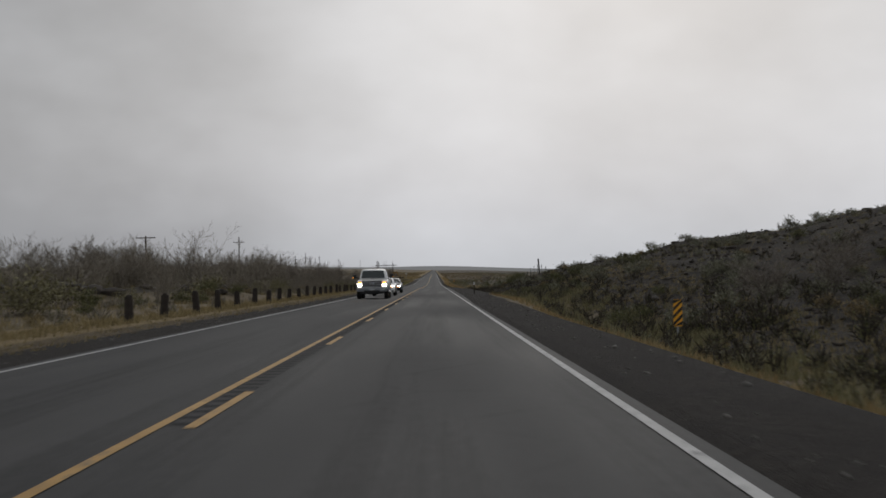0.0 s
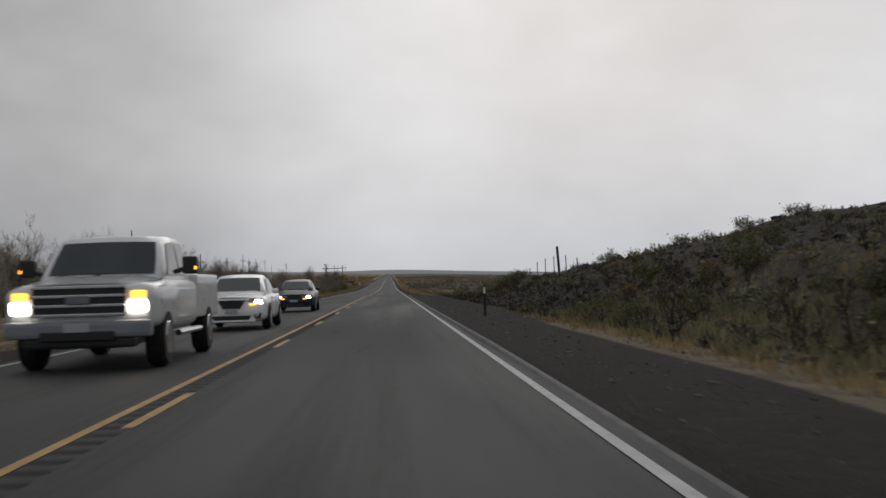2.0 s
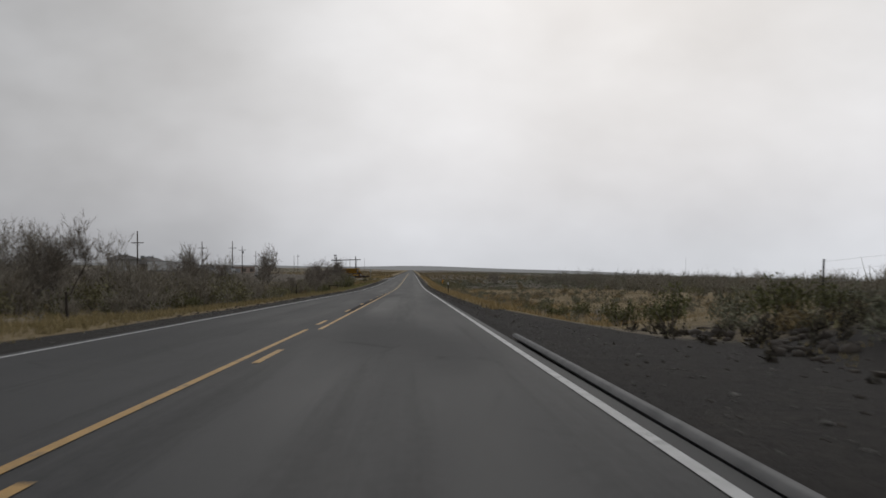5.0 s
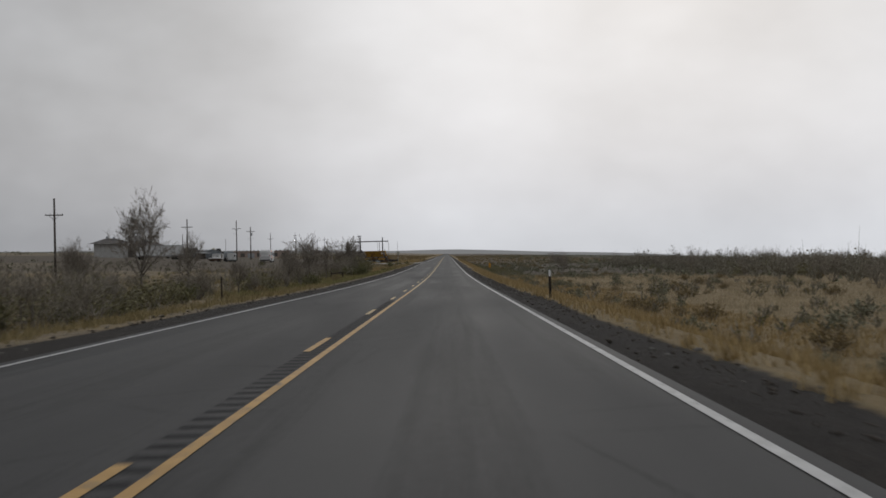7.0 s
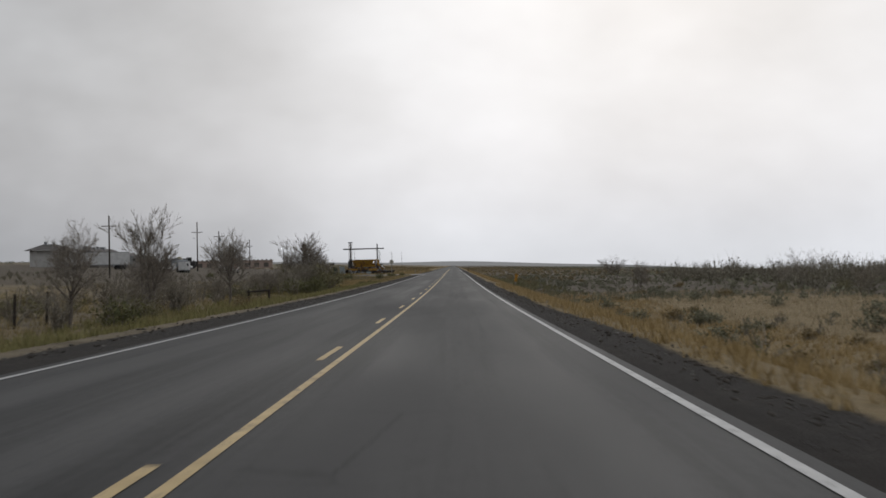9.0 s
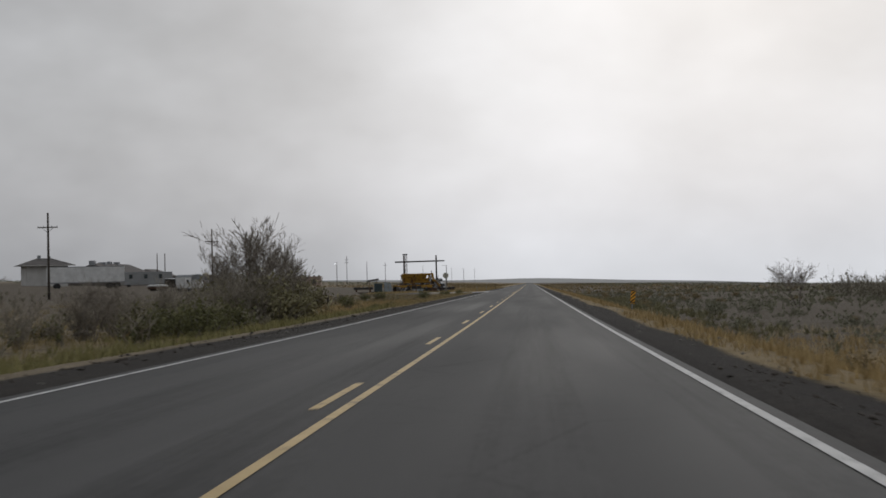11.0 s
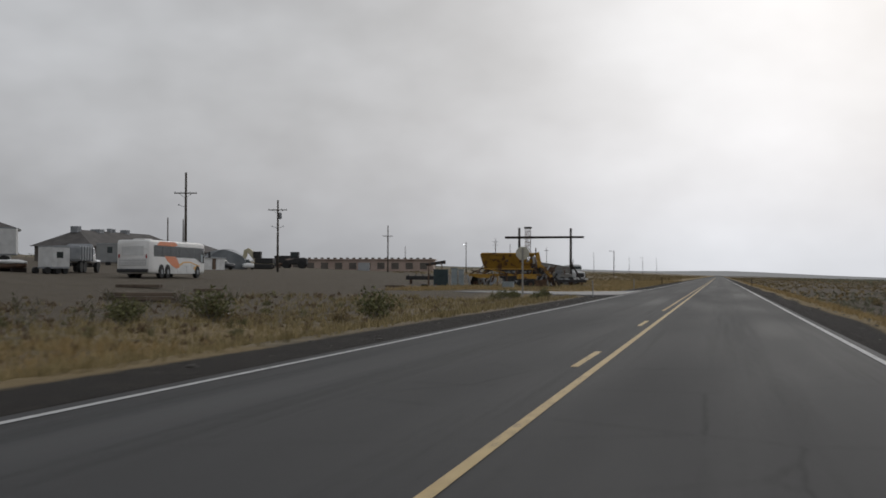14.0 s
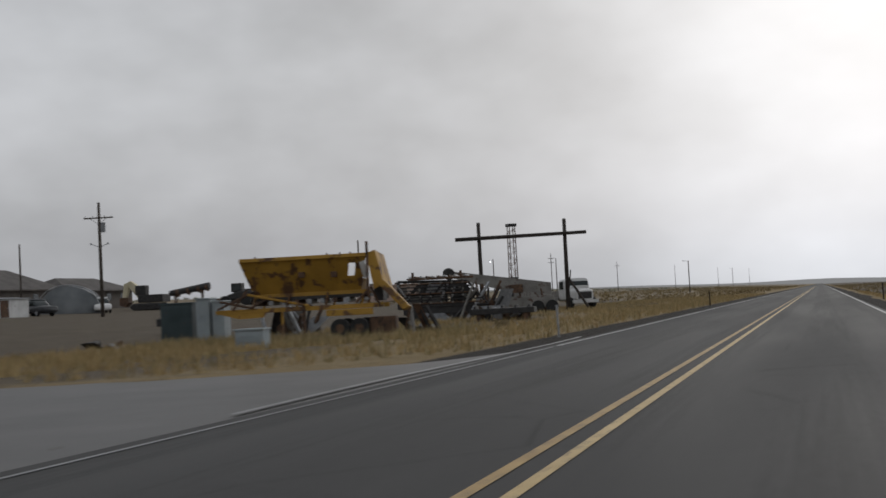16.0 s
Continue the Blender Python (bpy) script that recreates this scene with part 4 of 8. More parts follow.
def car_cabin(t, W, belt, stations, paint, screens, outlines):
    """Painted cabin hull with raked glass set into it; stations are (y, top, half width at the belt, half width at the top)."""
    ys = [q[0] for q in stations]

    def half(z, y):
        """Half width of the cabin at a height, at one place along it."""
        wb, wt = np.interp(y, ys, [q[2] * W for q in stations]), np.interp(y, ys, [q[3] * W for q in stations])
        zt = np.interp(y, ys, [q[1] for q in stations])
        k = min(max((z - belt) / max(zt - belt, 0.02), 0), 1)
        return float(wb + (wt - wb) * k)
    bm = fresh(); rings = []
    for y, zt, wb, wt in stations:
        wb, wt = wb * W, wt * W
        zm = max(zt - 0.07, belt - 0.05)
        rings.append([bm.verts.new((px, y, pz)) for px, pz in ((-wb, belt - 0.15), (-wb, belt - 0.03), (-wt - 0.01, zm), (-wt + 0.05, zt - 0.015), (-wt * 0.5, zt + 0.012), (0, zt + 0.018), (wt * 0.5, zt + 0.012), (wt - 0.05, zt - 0.015), (wt + 0.01, zm), (wb, belt - 0.03), (wb, belt - 0.15))])
    for r0, r1 in zip(rings, rings[1:]):
        for i in range(10):
            bm.faces.new((r0[i], r0[i + 1], r1[i + 1], r1[i]))
    bm.faces.new(rings[0]); bm.faces.new(rings[-1][::-1])
    part("cabin", bm, paint, t, smooth=True)
    for name, y0, z0, y1, z1, sgn in screens:
        bm = fresh(); grid = []
        for i in range(7):
            k = i / 6
            y, z = y0 + (y1 - y0) * k, z0 + (z1 - z0) * k
            w = half(z, y) - 0.10
            grid.append([bm.verts.new((w * u / 4, y + sgn * (0.02 + 0.035 * (1 - (u / 4) ** 2)), z + 0.022 + 0.014 * (1 - (u / 4) ** 2))) for u in range(-4, 5)])
        for r0, r1 in zip(grid, grid[1:]):
            for i in range(8):
                bm.faces.new((r0[i], r0[i + 1], r1[i + 1], r1[i]))
        part(name, bm, GLASS_DARK, t, "dark raked glass", smooth=True)
    for s in (-1, 1):
        for outline in outlines:
            bm = fresh()
            bm.faces.new([bm.verts.new((s * (half(z, y) + 0.014), y, z)) for y, z in outline])
            part("side_window", bm, GLASS_DARK, t, "dark side glass")


def hood_panel(t, W, y0, y1, z0, z1, paint, crown=0.035, crease=0.018):
    """A pressed bonnet: crowned across, with a crease on each side and a rounded leading edge."""
    bm = fresh(); rows = []
    for i in range(9):
        k = i / 8
        y = y0 + (y1 - y0) * k
        z = z0 + (z1 - z0) * (1 - (1 - k) ** 1.7)
        w = W * (0.80 + 0.08 * min(1.0, 2 * k))
        row = []
        for j in range(-8, 9):
            u = j / 8
            h = crown * (1 - u * u) + crease * math.exp(-((abs(u) - 0.58) / 0.10) ** 2) * (0.35 + 0.65 * k)
            row.append(bm.verts.new((w * u, y + 0.10 * u * u * (1 - k), z + h - 0.03 * u ** 6)))
        rows.append(row)
    for a, b in zip(rows, rows[1:]):
        for j in range(16):
            bm.faces.new((a[j], a[j + 1], b[j + 1], b[j]))
    bmesh.ops.solidify(bm, geom=bm.faces[:], thickness=0.025)
    return part("bonnet", bm, paint, t, smooth=True)


def road_car(name, m, label, paint, L=4.6, W=0.89, H=1.48, hood=0.98, belt=0.95, nose=0.72, r=0.32, grille_mat=BLACK_PLASTIC, lamp=(0.62, 0.70, 0.17, 0.09), round_lamps=False):
    """A saloon car; its nose points to -y and stands at y = 0."""
    t = thing(name, m, label, "car")
    bm = fresh()
    loft(bm, [(0.0, W * 0.80, 0.30, nose - 0.08), (0.06, W * 0.90, 0.22, nose), (0.28, W * 0.97, 0.20, nose + 0.09), (0.9, W, 0.20, hood - 0.04), (1.35, W, 0.20, hood),
              (1.7, W, 0.20, belt + 0.03), (3.2, W, 0.20, belt + 0.04), (3.9, W, 0.22, belt + 0.10), (L - 0.25, W * 0.96, 0.26, belt + 0.10), (L - 0.04, W * 0.90, 0.32, belt), (L, W * 0.82, 0.40, belt - 0.1)], 28, 5.0)
    body = part("body", bm, paint, t, smooth=True)
    top = H
    hood_panel(t, W, 0.05, 1.16, nose + 0.015, hood + 0.03, paint)
    car_cabin(t, W, belt, [(1.02, belt - 0.02, 0.86, 0.84), (1.5, belt + 0.5 * (top - belt), 0.87, 0.77), (2.02, top - 0.035, 0.87, 0.68), (2.6, top, 0.87, 0.685), (3.2, top - 0.05, 0.86, 0.67), (3.62, belt + 0.55 * (top - belt), 0.84, 0.73), (4.1, belt + 0.08, 0.80, 0.78)], paint,
              (("windscreen", 1.12, belt + 0.05, 1.90, top - 0.115, -1), ("rear_window", 3.98, belt + 0.14, 3.27, top - 0.09, 1)),
              (((1.62, belt + 0.03), (2.10, top - 0.12), (2.58, top - 0.10), (2.58, belt + 0.03)), ((2.66, belt + 0.03), (2.66, top - 0.10), (3.16, top - 0.13), (3.56, belt + 0.16), (3.52, belt + 0.05))))
    for s in (-1, 1):
        bm = fresh(); loft(bm, [(1.62, 0.03, belt + 0.02, belt + 0.10), (1.66, 0.085, belt, belt + 0.14), (1.76, 0.085, belt, belt + 0.14), (1.8, 0.05, belt + 0.02, belt + 0.12)], 12, 3)
        bmesh.ops.translate(bm, verts=bm.verts, vec=(s * (W + 0.08), 0, 0)); part("mirror", bm, paint, t, smooth=True)
        lx, lz, lw, lh = lamp
        bm = fresh(); loft(bm, [(-0.012, lw * 0.8, lz - lh * 0.7, lz + lh * 0.7), (0.02, lw, lz - lh, lz + lh), (0.25, lw * 0.9, lz - lh * 0.6, lz + lh)], 14, 2.2 if round_lamps else 3.0)
        bmesh.ops.translate(bm, verts=bm.verts, vec=(s * lx, 0.012, 0)); part("headlight", bm, HEADLIGHT, t, "lit headlight")
        bm = fresh(); box(bm, (s * (lx - 0.14) - 0.085, -0.03, lz - 0.085), (s * (lx - 0.14) + 0.085, 0.08, lz - 0.05), 0.012); part("indicator", bm, AMBER_GLOW, t, "lit amber side lamp")
        for y in (0.92, L - 0.95):
            wheel(t, s * (W - 0.08), y, r, 0.21, GALV)
        bm = fresh(); plate(bm, [(0.92 + (r + 0.06) * math.cos(radians(a)), r + (r + 0.06) * math.sin(radians(a))) for a in range(-10, 191, 20)], s * (W - 0.02), s * (W + 0.006)); part("wheel_arch", bm, BLACK_PLASTIC, body)
        bm = fresh(); box(bm, (s * (W + 0.002) - 0.006, 1.95, belt - 0.13), (s * (W + 0.002) + 0.012, 2.12, belt - 0.10), 0.004); part("door_handle", bm, paint, body)
    bm = fresh(); plate(bm, [(-0.34, nose - 0.02), (0.34, nose - 0.02), (0.20, nose - 0.24), (-0.20, nose - 0.24)], -0.02, 0.06, "y"); part("grille", bm, grille_mat, t, "black front grille")
    for s in (-1, 1):
        bm = fresh(); rod(bm, (s * 0.37, -0.03, nose), (s * 0.2, -0.035, nose - 0.25), 0.018, n=5); part("grille_trim", bm, CHROME, t, "chrome grille trim")
        bm = fresh(); plate(bm, [(s * 0.56, 0.42), (s * 0.76, 0.44), (s * 0.74, 0.31), (s * 0.6, 0.30)], 0.0, 0.08, "y"); part("fog_pocket", bm, BLACK_PLASTIC, t, "black fog lamp pocket")
        for yy in (1.5, 2.62, 3.6):
            bm = fresh(); box(bm, (s * (W + 0.001) - 0.004, yy - 0.006, 0.36), (s * (W + 0.001) + 0.003, yy + 0.006, belt - 0.06)); part("door_seam", bm, BLACK_PLASTIC, body)
    bm = fresh(); plate(bm, [(-0.5, 0.38), (0.5, 0.38), (0.44, 0.27), (-0.44, 0.27)], -0.018, 0.05, "y"); part("air_intake", bm, BLACK_PLASTIC, t, "black lower air intake")
    bm = fresh(); box(bm, (-0.62, -0.05, 0.22), (0.62, 0.06, 0.268), 0.02); part("bumper_lip", bm, paint, t)
    for s in (-1, 1):
        bm = fresh(); plate(bm, [(s * 0.36, lamp[1] + 0.01), (s * 0.5, lamp[1] + 0.075), (s * (W - 0.09), lamp[1] + 0.085), (s * (W - 0.06), lamp[1] - 0.03), (s * 0.56, lamp[1] - 0.085)], 0.012, 0.07, "y"); part("lamp_housing", bm, CHROME, t, "chrome lamp housing")
    bm = fresh(); box(bm, (-0.16, -0.03, 0.435), (0.16, -0.015, 0.535), 0.006); part("pale_bar", bm, PLATE_GREY, t, "blank pale number plate")
    bm = fresh(); rod(bm, (-0.55, 1.22, hood + 0.03), (0.5, 1.28, hood + 0.04), 0.015, n=5); part("wiper", bm, BLACK_PLASTIC, t)
    return t


def on_road(x, y, deg=0.0):
    a = float(road_z(y))
    return pose(x, y, a, -0.56 if y < 265 else 0, 0, deg)


WHITE_CAR = car_paint("white_car_paint", (0.88, 0.88, 0.88))
DARK_CAR = car_paint("dark_blue_car_paint", (0.014, 0.019, 0.038), 0.0)
SILVER_CAR = car_paint("pale_silver_car_paint", (0.70, 0.70, 0.69), 0.0)
road_car("saloon_car", on_road(-1.84, 91.3), "white saloon car with lit headlights in the oncoming lane", WHITE_CAR, H=1.45, hood=0.95, belt=0.92, lamp=(0.69, 0.735, 0.125, 0.062), nose=0.80)
road_car("saloon_car", on_road(-1.9, 112.2), "dark blue older saloon car with lit round headlights", DARK_CAR, W=0.85, H=1.40, hood=0.90, belt=0.90, nose=0.72, lamp=(0.62, 0.64, 0.12, 0.075), round_lamps=True)


def pickup_truck(m):
    t = thing("pickup_truck", m, "pale silver crew-cab pickup truck with lit headlights in the oncoming lane", "pickup truck")
    W = 1.0
    bm = fresh()
    loft(bm, [(0.0, 0.93, 0.62, 1.10), (0.06, 0.98, 0.58, 1.17), (0.5, W, 0.55, 1.22), (1.35, W, 0.52, 1.27), (1.6, W, 0.50, 1.27), (3.6, W, 0.50, 1.27)], 28, 7.0)
    body = part("body", bm, SILVER_CAR, t, smooth=True)
    bm = fresh()
    box(bm, (-W, 3.68, 0.62), (W, 6.05, 1.34), 0.05); part("bed", bm, SILVER_CAR, t, "silver load bed")
    car_cabin(t, W, 1.27, [(1.22, 1.24, 0.88, 0.86), (1.6, 1.58, 0.89, 0.83), (2.0, 1.88, 0.89, 0.76), (2.6, 1.93, 0.89, 0.765), (3.4, 1.91, 0.89, 0.76), (3.62, 1.6, 0.88, 0.82), (3.66, 1.27, 0.88, 0.86)], SILVER_CAR,
              (("windscreen", 1.33, 1.315, 1.90, 1.79, -1), ("rear_window", 3.62, 1.36, 3.5, 1.82, 1)),
              (((1.66, 1.31), (2.06, 1.80), (2.6, 1.83), (2.6, 1.31)), ((2.7, 1.31), (2.7, 1.83), (3.36, 1.81), (3.42, 1.31))))
    hood_panel(t, W, 0.03, 1.36, 1.165, 1.285, SILVER_CAR, 0.03, 0.035)
    bm = fresh(); box(bm, (-0.62, -0.035, 0.76), (0.62, 0.04, 1.16), 0.03); gr = part("grille", bm, BLACK_PLASTIC, t, "dark grille in a chrome frame")
    for z in (0.775, 0.90, 1.03, 1.15):
        bm = fresh(); box(bm, (-0.63, -0.06, z - 0.022), (0.63, -0.034, z + 0.022), 0.01); part("grille_bar", bm, CHROME, gr)
    bm = fresh(); box(bm, (-0.16, -0.075, 0.925), (0.16, -0.061, 1.025), 0.02); part("badge", bm, GREY_STEEL, gr, "plain oval badge")
    bm = fresh(); box(bm, (-0.98, -0.15, 0.47), (0.98, 0.08, 0.70), 0.06); bp = part("bumper", bm, GREY_STEEL, t, "dirty grey front bumper")
    bm = fresh(); box(bm, (-0.5, -0.165, 0.43), (0.5, -0.13, 0.56), 0.02); part("bumper_opening", bm, BLACK_PLASTIC, bp)
    bm = fresh(); box(bm, (-0.17, -0.175, 0.55), (0.17, -0.162, 0.67), 0.005); part("pale_bar", bm, PLATE_GREY, bp, "blank pale number plate")
    bm = fresh(); box(bm, (-0.75, -0.10, 0.33), (0.75, 0.2, 0.47), 0.04); part("valance", bm, BLACK_PLASTIC, t)
    for s in (-1, 1):
        bm = fresh(); box(bm, (s * 0.79 - 0.13, -0.04, 0.79), (s * 0.79 + 0.13, 0.1, 0.97), 0.05); part("headlight", bm, HEADLIGHT, t, "lit headlight")
        bm = fresh(); box(bm, (s * 0.79 - 0.10, -0.035, 0.985), (s * 0.79 + 0.11, 0.1, 1.09), 0.03); part("indicator", bm, AMBER_GLOW, t, "lit amber lamp")
        bm = fresh(); box(bm, (s * 1.2 - 0.11, 1.72, 1.32), (s * 1.2 + 0.11, 1.86, 1.58), 0.03); mi = part("mirror", bm, BLACK_PLASTIC, t, "large black tow mirror")
        bm = fresh(); rod(bm, (s * 0.95, 1.8, 1.35), (s * 1.2, 1.78, 1.42), 0.035, n=6); part("mirror_arm", bm, BLACK_PLASTIC, mi)
        bm = fresh(); box(bm, (s * 1.29 - 0.012, 1.70, 1.38), (s * 1.29 + 0.012, 1.75, 1.43), 0.008); part("mirror_lamp", bm, AMBER_GLOW, mi, "amber marker lamp")
        for y in (0.98, 4.85):
            wheel(t, s * 0.88, y, 0.41, 0.27, CHROME)
        bm = fresh(); rod(bm, (s * 1.02, 1.7, 0.45), (s * 1.02, 3.7, 0.45), 0.05, n=8); part("side_step", bm, CHROME, t)
    bm = fresh(); box(bm, (-0.35, 0.9, 0.28), (0.35, 5.0, 0.5), 0.03); part("chassis", bm, BLACK_PLASTIC, t)


pickup_truck(on_road(-1.95, 76.6))


# ---- the yard beside the road ----
DUSTY = rough_material("dusty_pale_steel", (0.13, 0.125, 0.115), (0.27, 0.26, 0.24), 1.2, 0.8, wear=(0.09, 0.06, 0.045), wear_amount=0.3)


def hopper():
    """Rust-stained yellow feed hopper on a trailer frame; long side faces the road's traffic."""
    a, b = Vector((-19.5, 529.7, 0)), Vector((-14.4, 530.9, 0))
    ang = math.degrees(math.atan2(b.y - a.y, b.x - a.x))
    t = thing("feed_hopper", pose(a.x, a.y, float(land(-17, 530.5)), 0, 0, ang), "rust-stained yellow steel hopper on an old trailer frame", "hopper")
    L = 5.25
    g = float(land(-17, 530.5))
    zt, zb = 3.05 - g, 1.62 - g
    # bin: four slanting plates, open above
    def quad(name, p, mat=YELLOW_STEEL, th=0.05, par=t, label=""):
        bm = fresh()
        v = [Vector(c) for c in p]
        n = (v[1] - v[0]).cross(v[2] - v[0]).normalized() * th
        f = [bm.verts.new(c) for c in v] + [bm.verts.new(c + n) for c in v]
        k = len(v)
        bm.faces.new(f[:k]); bm.faces.new(f[k:][::-1])
        for i in range(k):
            bm.faces.new((f[i], f[(i + 1) % k], f[k + (i + 1) % k], f[k + i]))
        return part(name, bm, mat, par, label)
    D, d = 2.6, 1.1
    def on_side(x, v, back=False):
        """A point of the slanting side: x along, v from the rim (0) down to the foot (1)."""
        k = (x - L / 2) * (1 - 0.16 * v) + L / 2
        y = v * (D - d) / 2
        return (k, D - y if back else y, zt - (zt - zb) * v)
    for x0, x1, v0, v1 in ((0, L - 1.0, 0, 1), (L - 1.0, L - 0.35, 0, 0.2), (L - 1.0, L - 0.35, 0.55, 1), (L - 0.72, L - 0.35, 0.2, 0.55)):
        quad("side_plate", [on_side(x0, v0), on_side(x1, v0), on_side(x1, v1), on_side(x0, v1)], label="dented yellow side plate")
    quad("side_plate", [on_side(0, 0.1, True), on_side(L - 0.35, 0.62, True), on_side(L - 0.35, 1, True), on_side(0, 1, True)])
    quad("end_plate", [on_side(0, 0), on_side(0, 0.1, True), on_side(0, 1, True), on_side(0, 1)])
    quad("end_plate", [on_side(L - 0.35, 0.62), on_side(L - 0.35, 0.62, True), on_side(L - 0.35, 1, True), on_side(L - 0.35, 1)])
    for x0, z0, x1, z1 in ((-1.0, zb - 0.4, 0.5, zb + 0.25), (-0.9, zb - 0.1, 0.35, zb - 0.4), (-0.4, zb - 0.45, 0.2, zb + 0.35), (0.3, zb - 0.4, 1.1, zb), (4.4, zb - 0.4, 4.9, zb + 0.1), (5.0, zb + 0.2, 5.35, zb - 0.6)):
        bm = fresh(); rod(bm, (x0, 0.2, z0), (x1, 0.25, z1), 0.045, n=6); part("brace", bm, RUST, t, "rusty diagonal brace")
    bm = fresh(); rod(bm, (2.35, 0.3, -0.1), (2.35, 0.3, zb - 0.4), 0.07, n=7); part("support_leg", bm, RUST, t)
    bm = fresh(); box(bm, (L - 0.15, 0.4, zb - 0.35), (L + 0.2, 1.6, zb + 0.5), 0.04); part("gear_case", bm, DARKSTEEL, t, "dark gear case at the discharge end")
    bm = fresh(); rod(bm, (L - 0.32, -0.05, zb - 0.2), (L - 0.30, -0.05, zt + 0.5), 0.05, n=6); part("upright", bm, RUST, t)
    # raised flap and chute at the road end
    quad("flap", [(L - 0.34, -0.06, zt + 0.04), (L + 0.0, -0.02, zt + 0.16), (L + 0.28, 0.1, zb + 0.25), (L - 0.10, 0.05, zb + 0.1)], label="bent yellow end flap")
    quad("flap", [(L + 0.0, -0.02, zt + 0.16), (L + 0.05, D * 0.9, zt + 0.05), (L + 0.4, D * 0.8, zb + 0.1), (L + 0.28, 0.1, zb + 0.25)])
    quad("chute", [(L + 0.05, -0.1, zb + 0.32), (L + 0.3, -0.1, zb + 0.42), (L + 1.25, -0.2, zb - 0.62), (L + 1.0, -0.2, zb - 0.74)], th=0.7, label="yellow discharge chute")
    for z, y0, w in ((zt, -0.03, 0.07), (zb + 0.02, (D - d) / 2 - 0.05, 0.09)):
        bm = fresh(); box(bm, (0 if z == zt else 0.35, y0 - w, z - w), (L - 0.35, y0 + w * 0.4, z + w), 0.015); part("rim_rail", bm, YELLOW_STEEL, t)
    for k in range(6):
        x = 0.55 + k * 0.78
        bm = fresh(); plate(bm, [(x - 0.04, zt - 0.1), (x + 0.04, zt - 0.1), (x * 0.84 + 0.42 + 0.04, zb + 0.08), (x * 0.84 + 0.42 - 0.04, zb + 0.08)], 0.0, 0.0 + 0.02, "y")
        for v in bm.verts:
            v.co.y += -0.06 + (zt - v.co.z) / (zt - zb) * (D - d) / 2
        if k % 2 == 0:
            part("stiffener", bm, YELLOW_STEEL, t)
        else:
            bm.free()
    for x, z in ((2.35, zt - 0.62), (3.6, zt - 0.66)):
        yy = (zt - z) / (zt - zb) * (D - d) / 2
        bm = fresh(); box(bm, (x - 0.12, yy - 0.22, z - 0.14), (x + 0.12, yy - 0.03, z + 0.08), 0.02); part("bracket", bm, RUST, t, "rusty bracket")
    for x in (0.6, 3.4, 3.9, 4.3):
        bm = fresh(); rod(bm, (x, 0.0, zt), (x, 0.0, zt + 0.13), 0.05, 0.03, 6); part("lifting_lug", bm, RUST, t)
    # underneath: rollers, frame, wheels
    for k in range(9):
        x = 0.55 + 0.5 * k
        bm = fresh(); rod(bm, (x, 0.45, zb - 0.24), (x, D - 0.45, zb - 0.24), 0.10, n=9); part("roller", bm, GALV if k % 3 else RUST, t, "worn steel roller")
    bm = fresh(); box(bm, (0.3, 0.5, zb - 0.16), (L - 0.4, D - 0.5, zb - 0.03), 0.01); part("belt", bm, DARKSTEEL, t, "dark conveyor belt")
    for y in (0.35, D - 0.35):
        bm = fresh(); box(bm, (-1.1, y - 0.06, zb - 0.60), (L + 0.2, y + 0.06, zb - 0.43), 0.015); part("frame_rail", bm, YELLOW_STEEL, t)
        for x in (0.35, 1.7, 3.2, 4.6):
            bm = fresh(); rod(bm, (x, y, zb - 0.5), (x + 0.12, y, zb + 0.06), 0.05, n=6); part("frame_strut", bm, YELLOW_STEEL, t)
    bm = fresh(); plate(bm, [(-0.9, zb - 0.6), (0.9, zb - 0.6), (0.75, zb - 0.78), (-0.2, zb - 0.80)], 0.3, 0.4, "y"); part("gusset", bm, YELLOW_STEEL, t, "faded yellow gusset plate")
    quad("end_sheet", [(L - 0.62, -0.075, zt - 0.3), (L - 0.40, -0.075, zt - 0.22), (L - 0.30, 0.2, zt - 0.85), (L - 0.5, 0.2, zt - 0.9)], WHITE_STEEL, 0.02, label="bare pale sheet in the opening")
    for x in (1.45,):
        bm = fresh(); box(bm, (x, 0.3, -0.1), (x + 0.1, 0.42, zb - 0.6), 0.01); part("support_leg", bm, YELLOW_STEEL, t)
    bm = fresh(); rod(bm, (0.2, 0.2, zb + 0.12), (2.6, 0.1, zb - 0.42), 0.05, n=6); part("drawbar", bm, YELLOW_STEEL, t)
    bm = fresh(); box(bm, (3.25, 0.1, zb - 0.86), (5.05, 0.3, zb - 0.62), 0.02); part("mudguard", bm, YELLOW_STEEL, t)
    for x in (3.75, 4.5):
        for y in (0.25, D - 0.3):
            bm = fresh(); rod(bm, (x, y - 0.14, 0.36), (x, y + 0.14, 0.36), 0.37, n=18)
            w = part("wheel", bm, TYRE, t, "flat dark tyre")
            bm = fresh(); rod(bm, (x, y - 0.155, 0.36), (x, y - 0.13, 0.36), 0.17, n=14); part("rim", bm, RUST, w, "rusty rim")
    bm = fresh(); box(bm, (4.9, 0.3, 0.1), (5.9, 1.2, 0.75), 0.03); part("engine_box", bm, RUST, t, "rusty engine housing")


hopper()


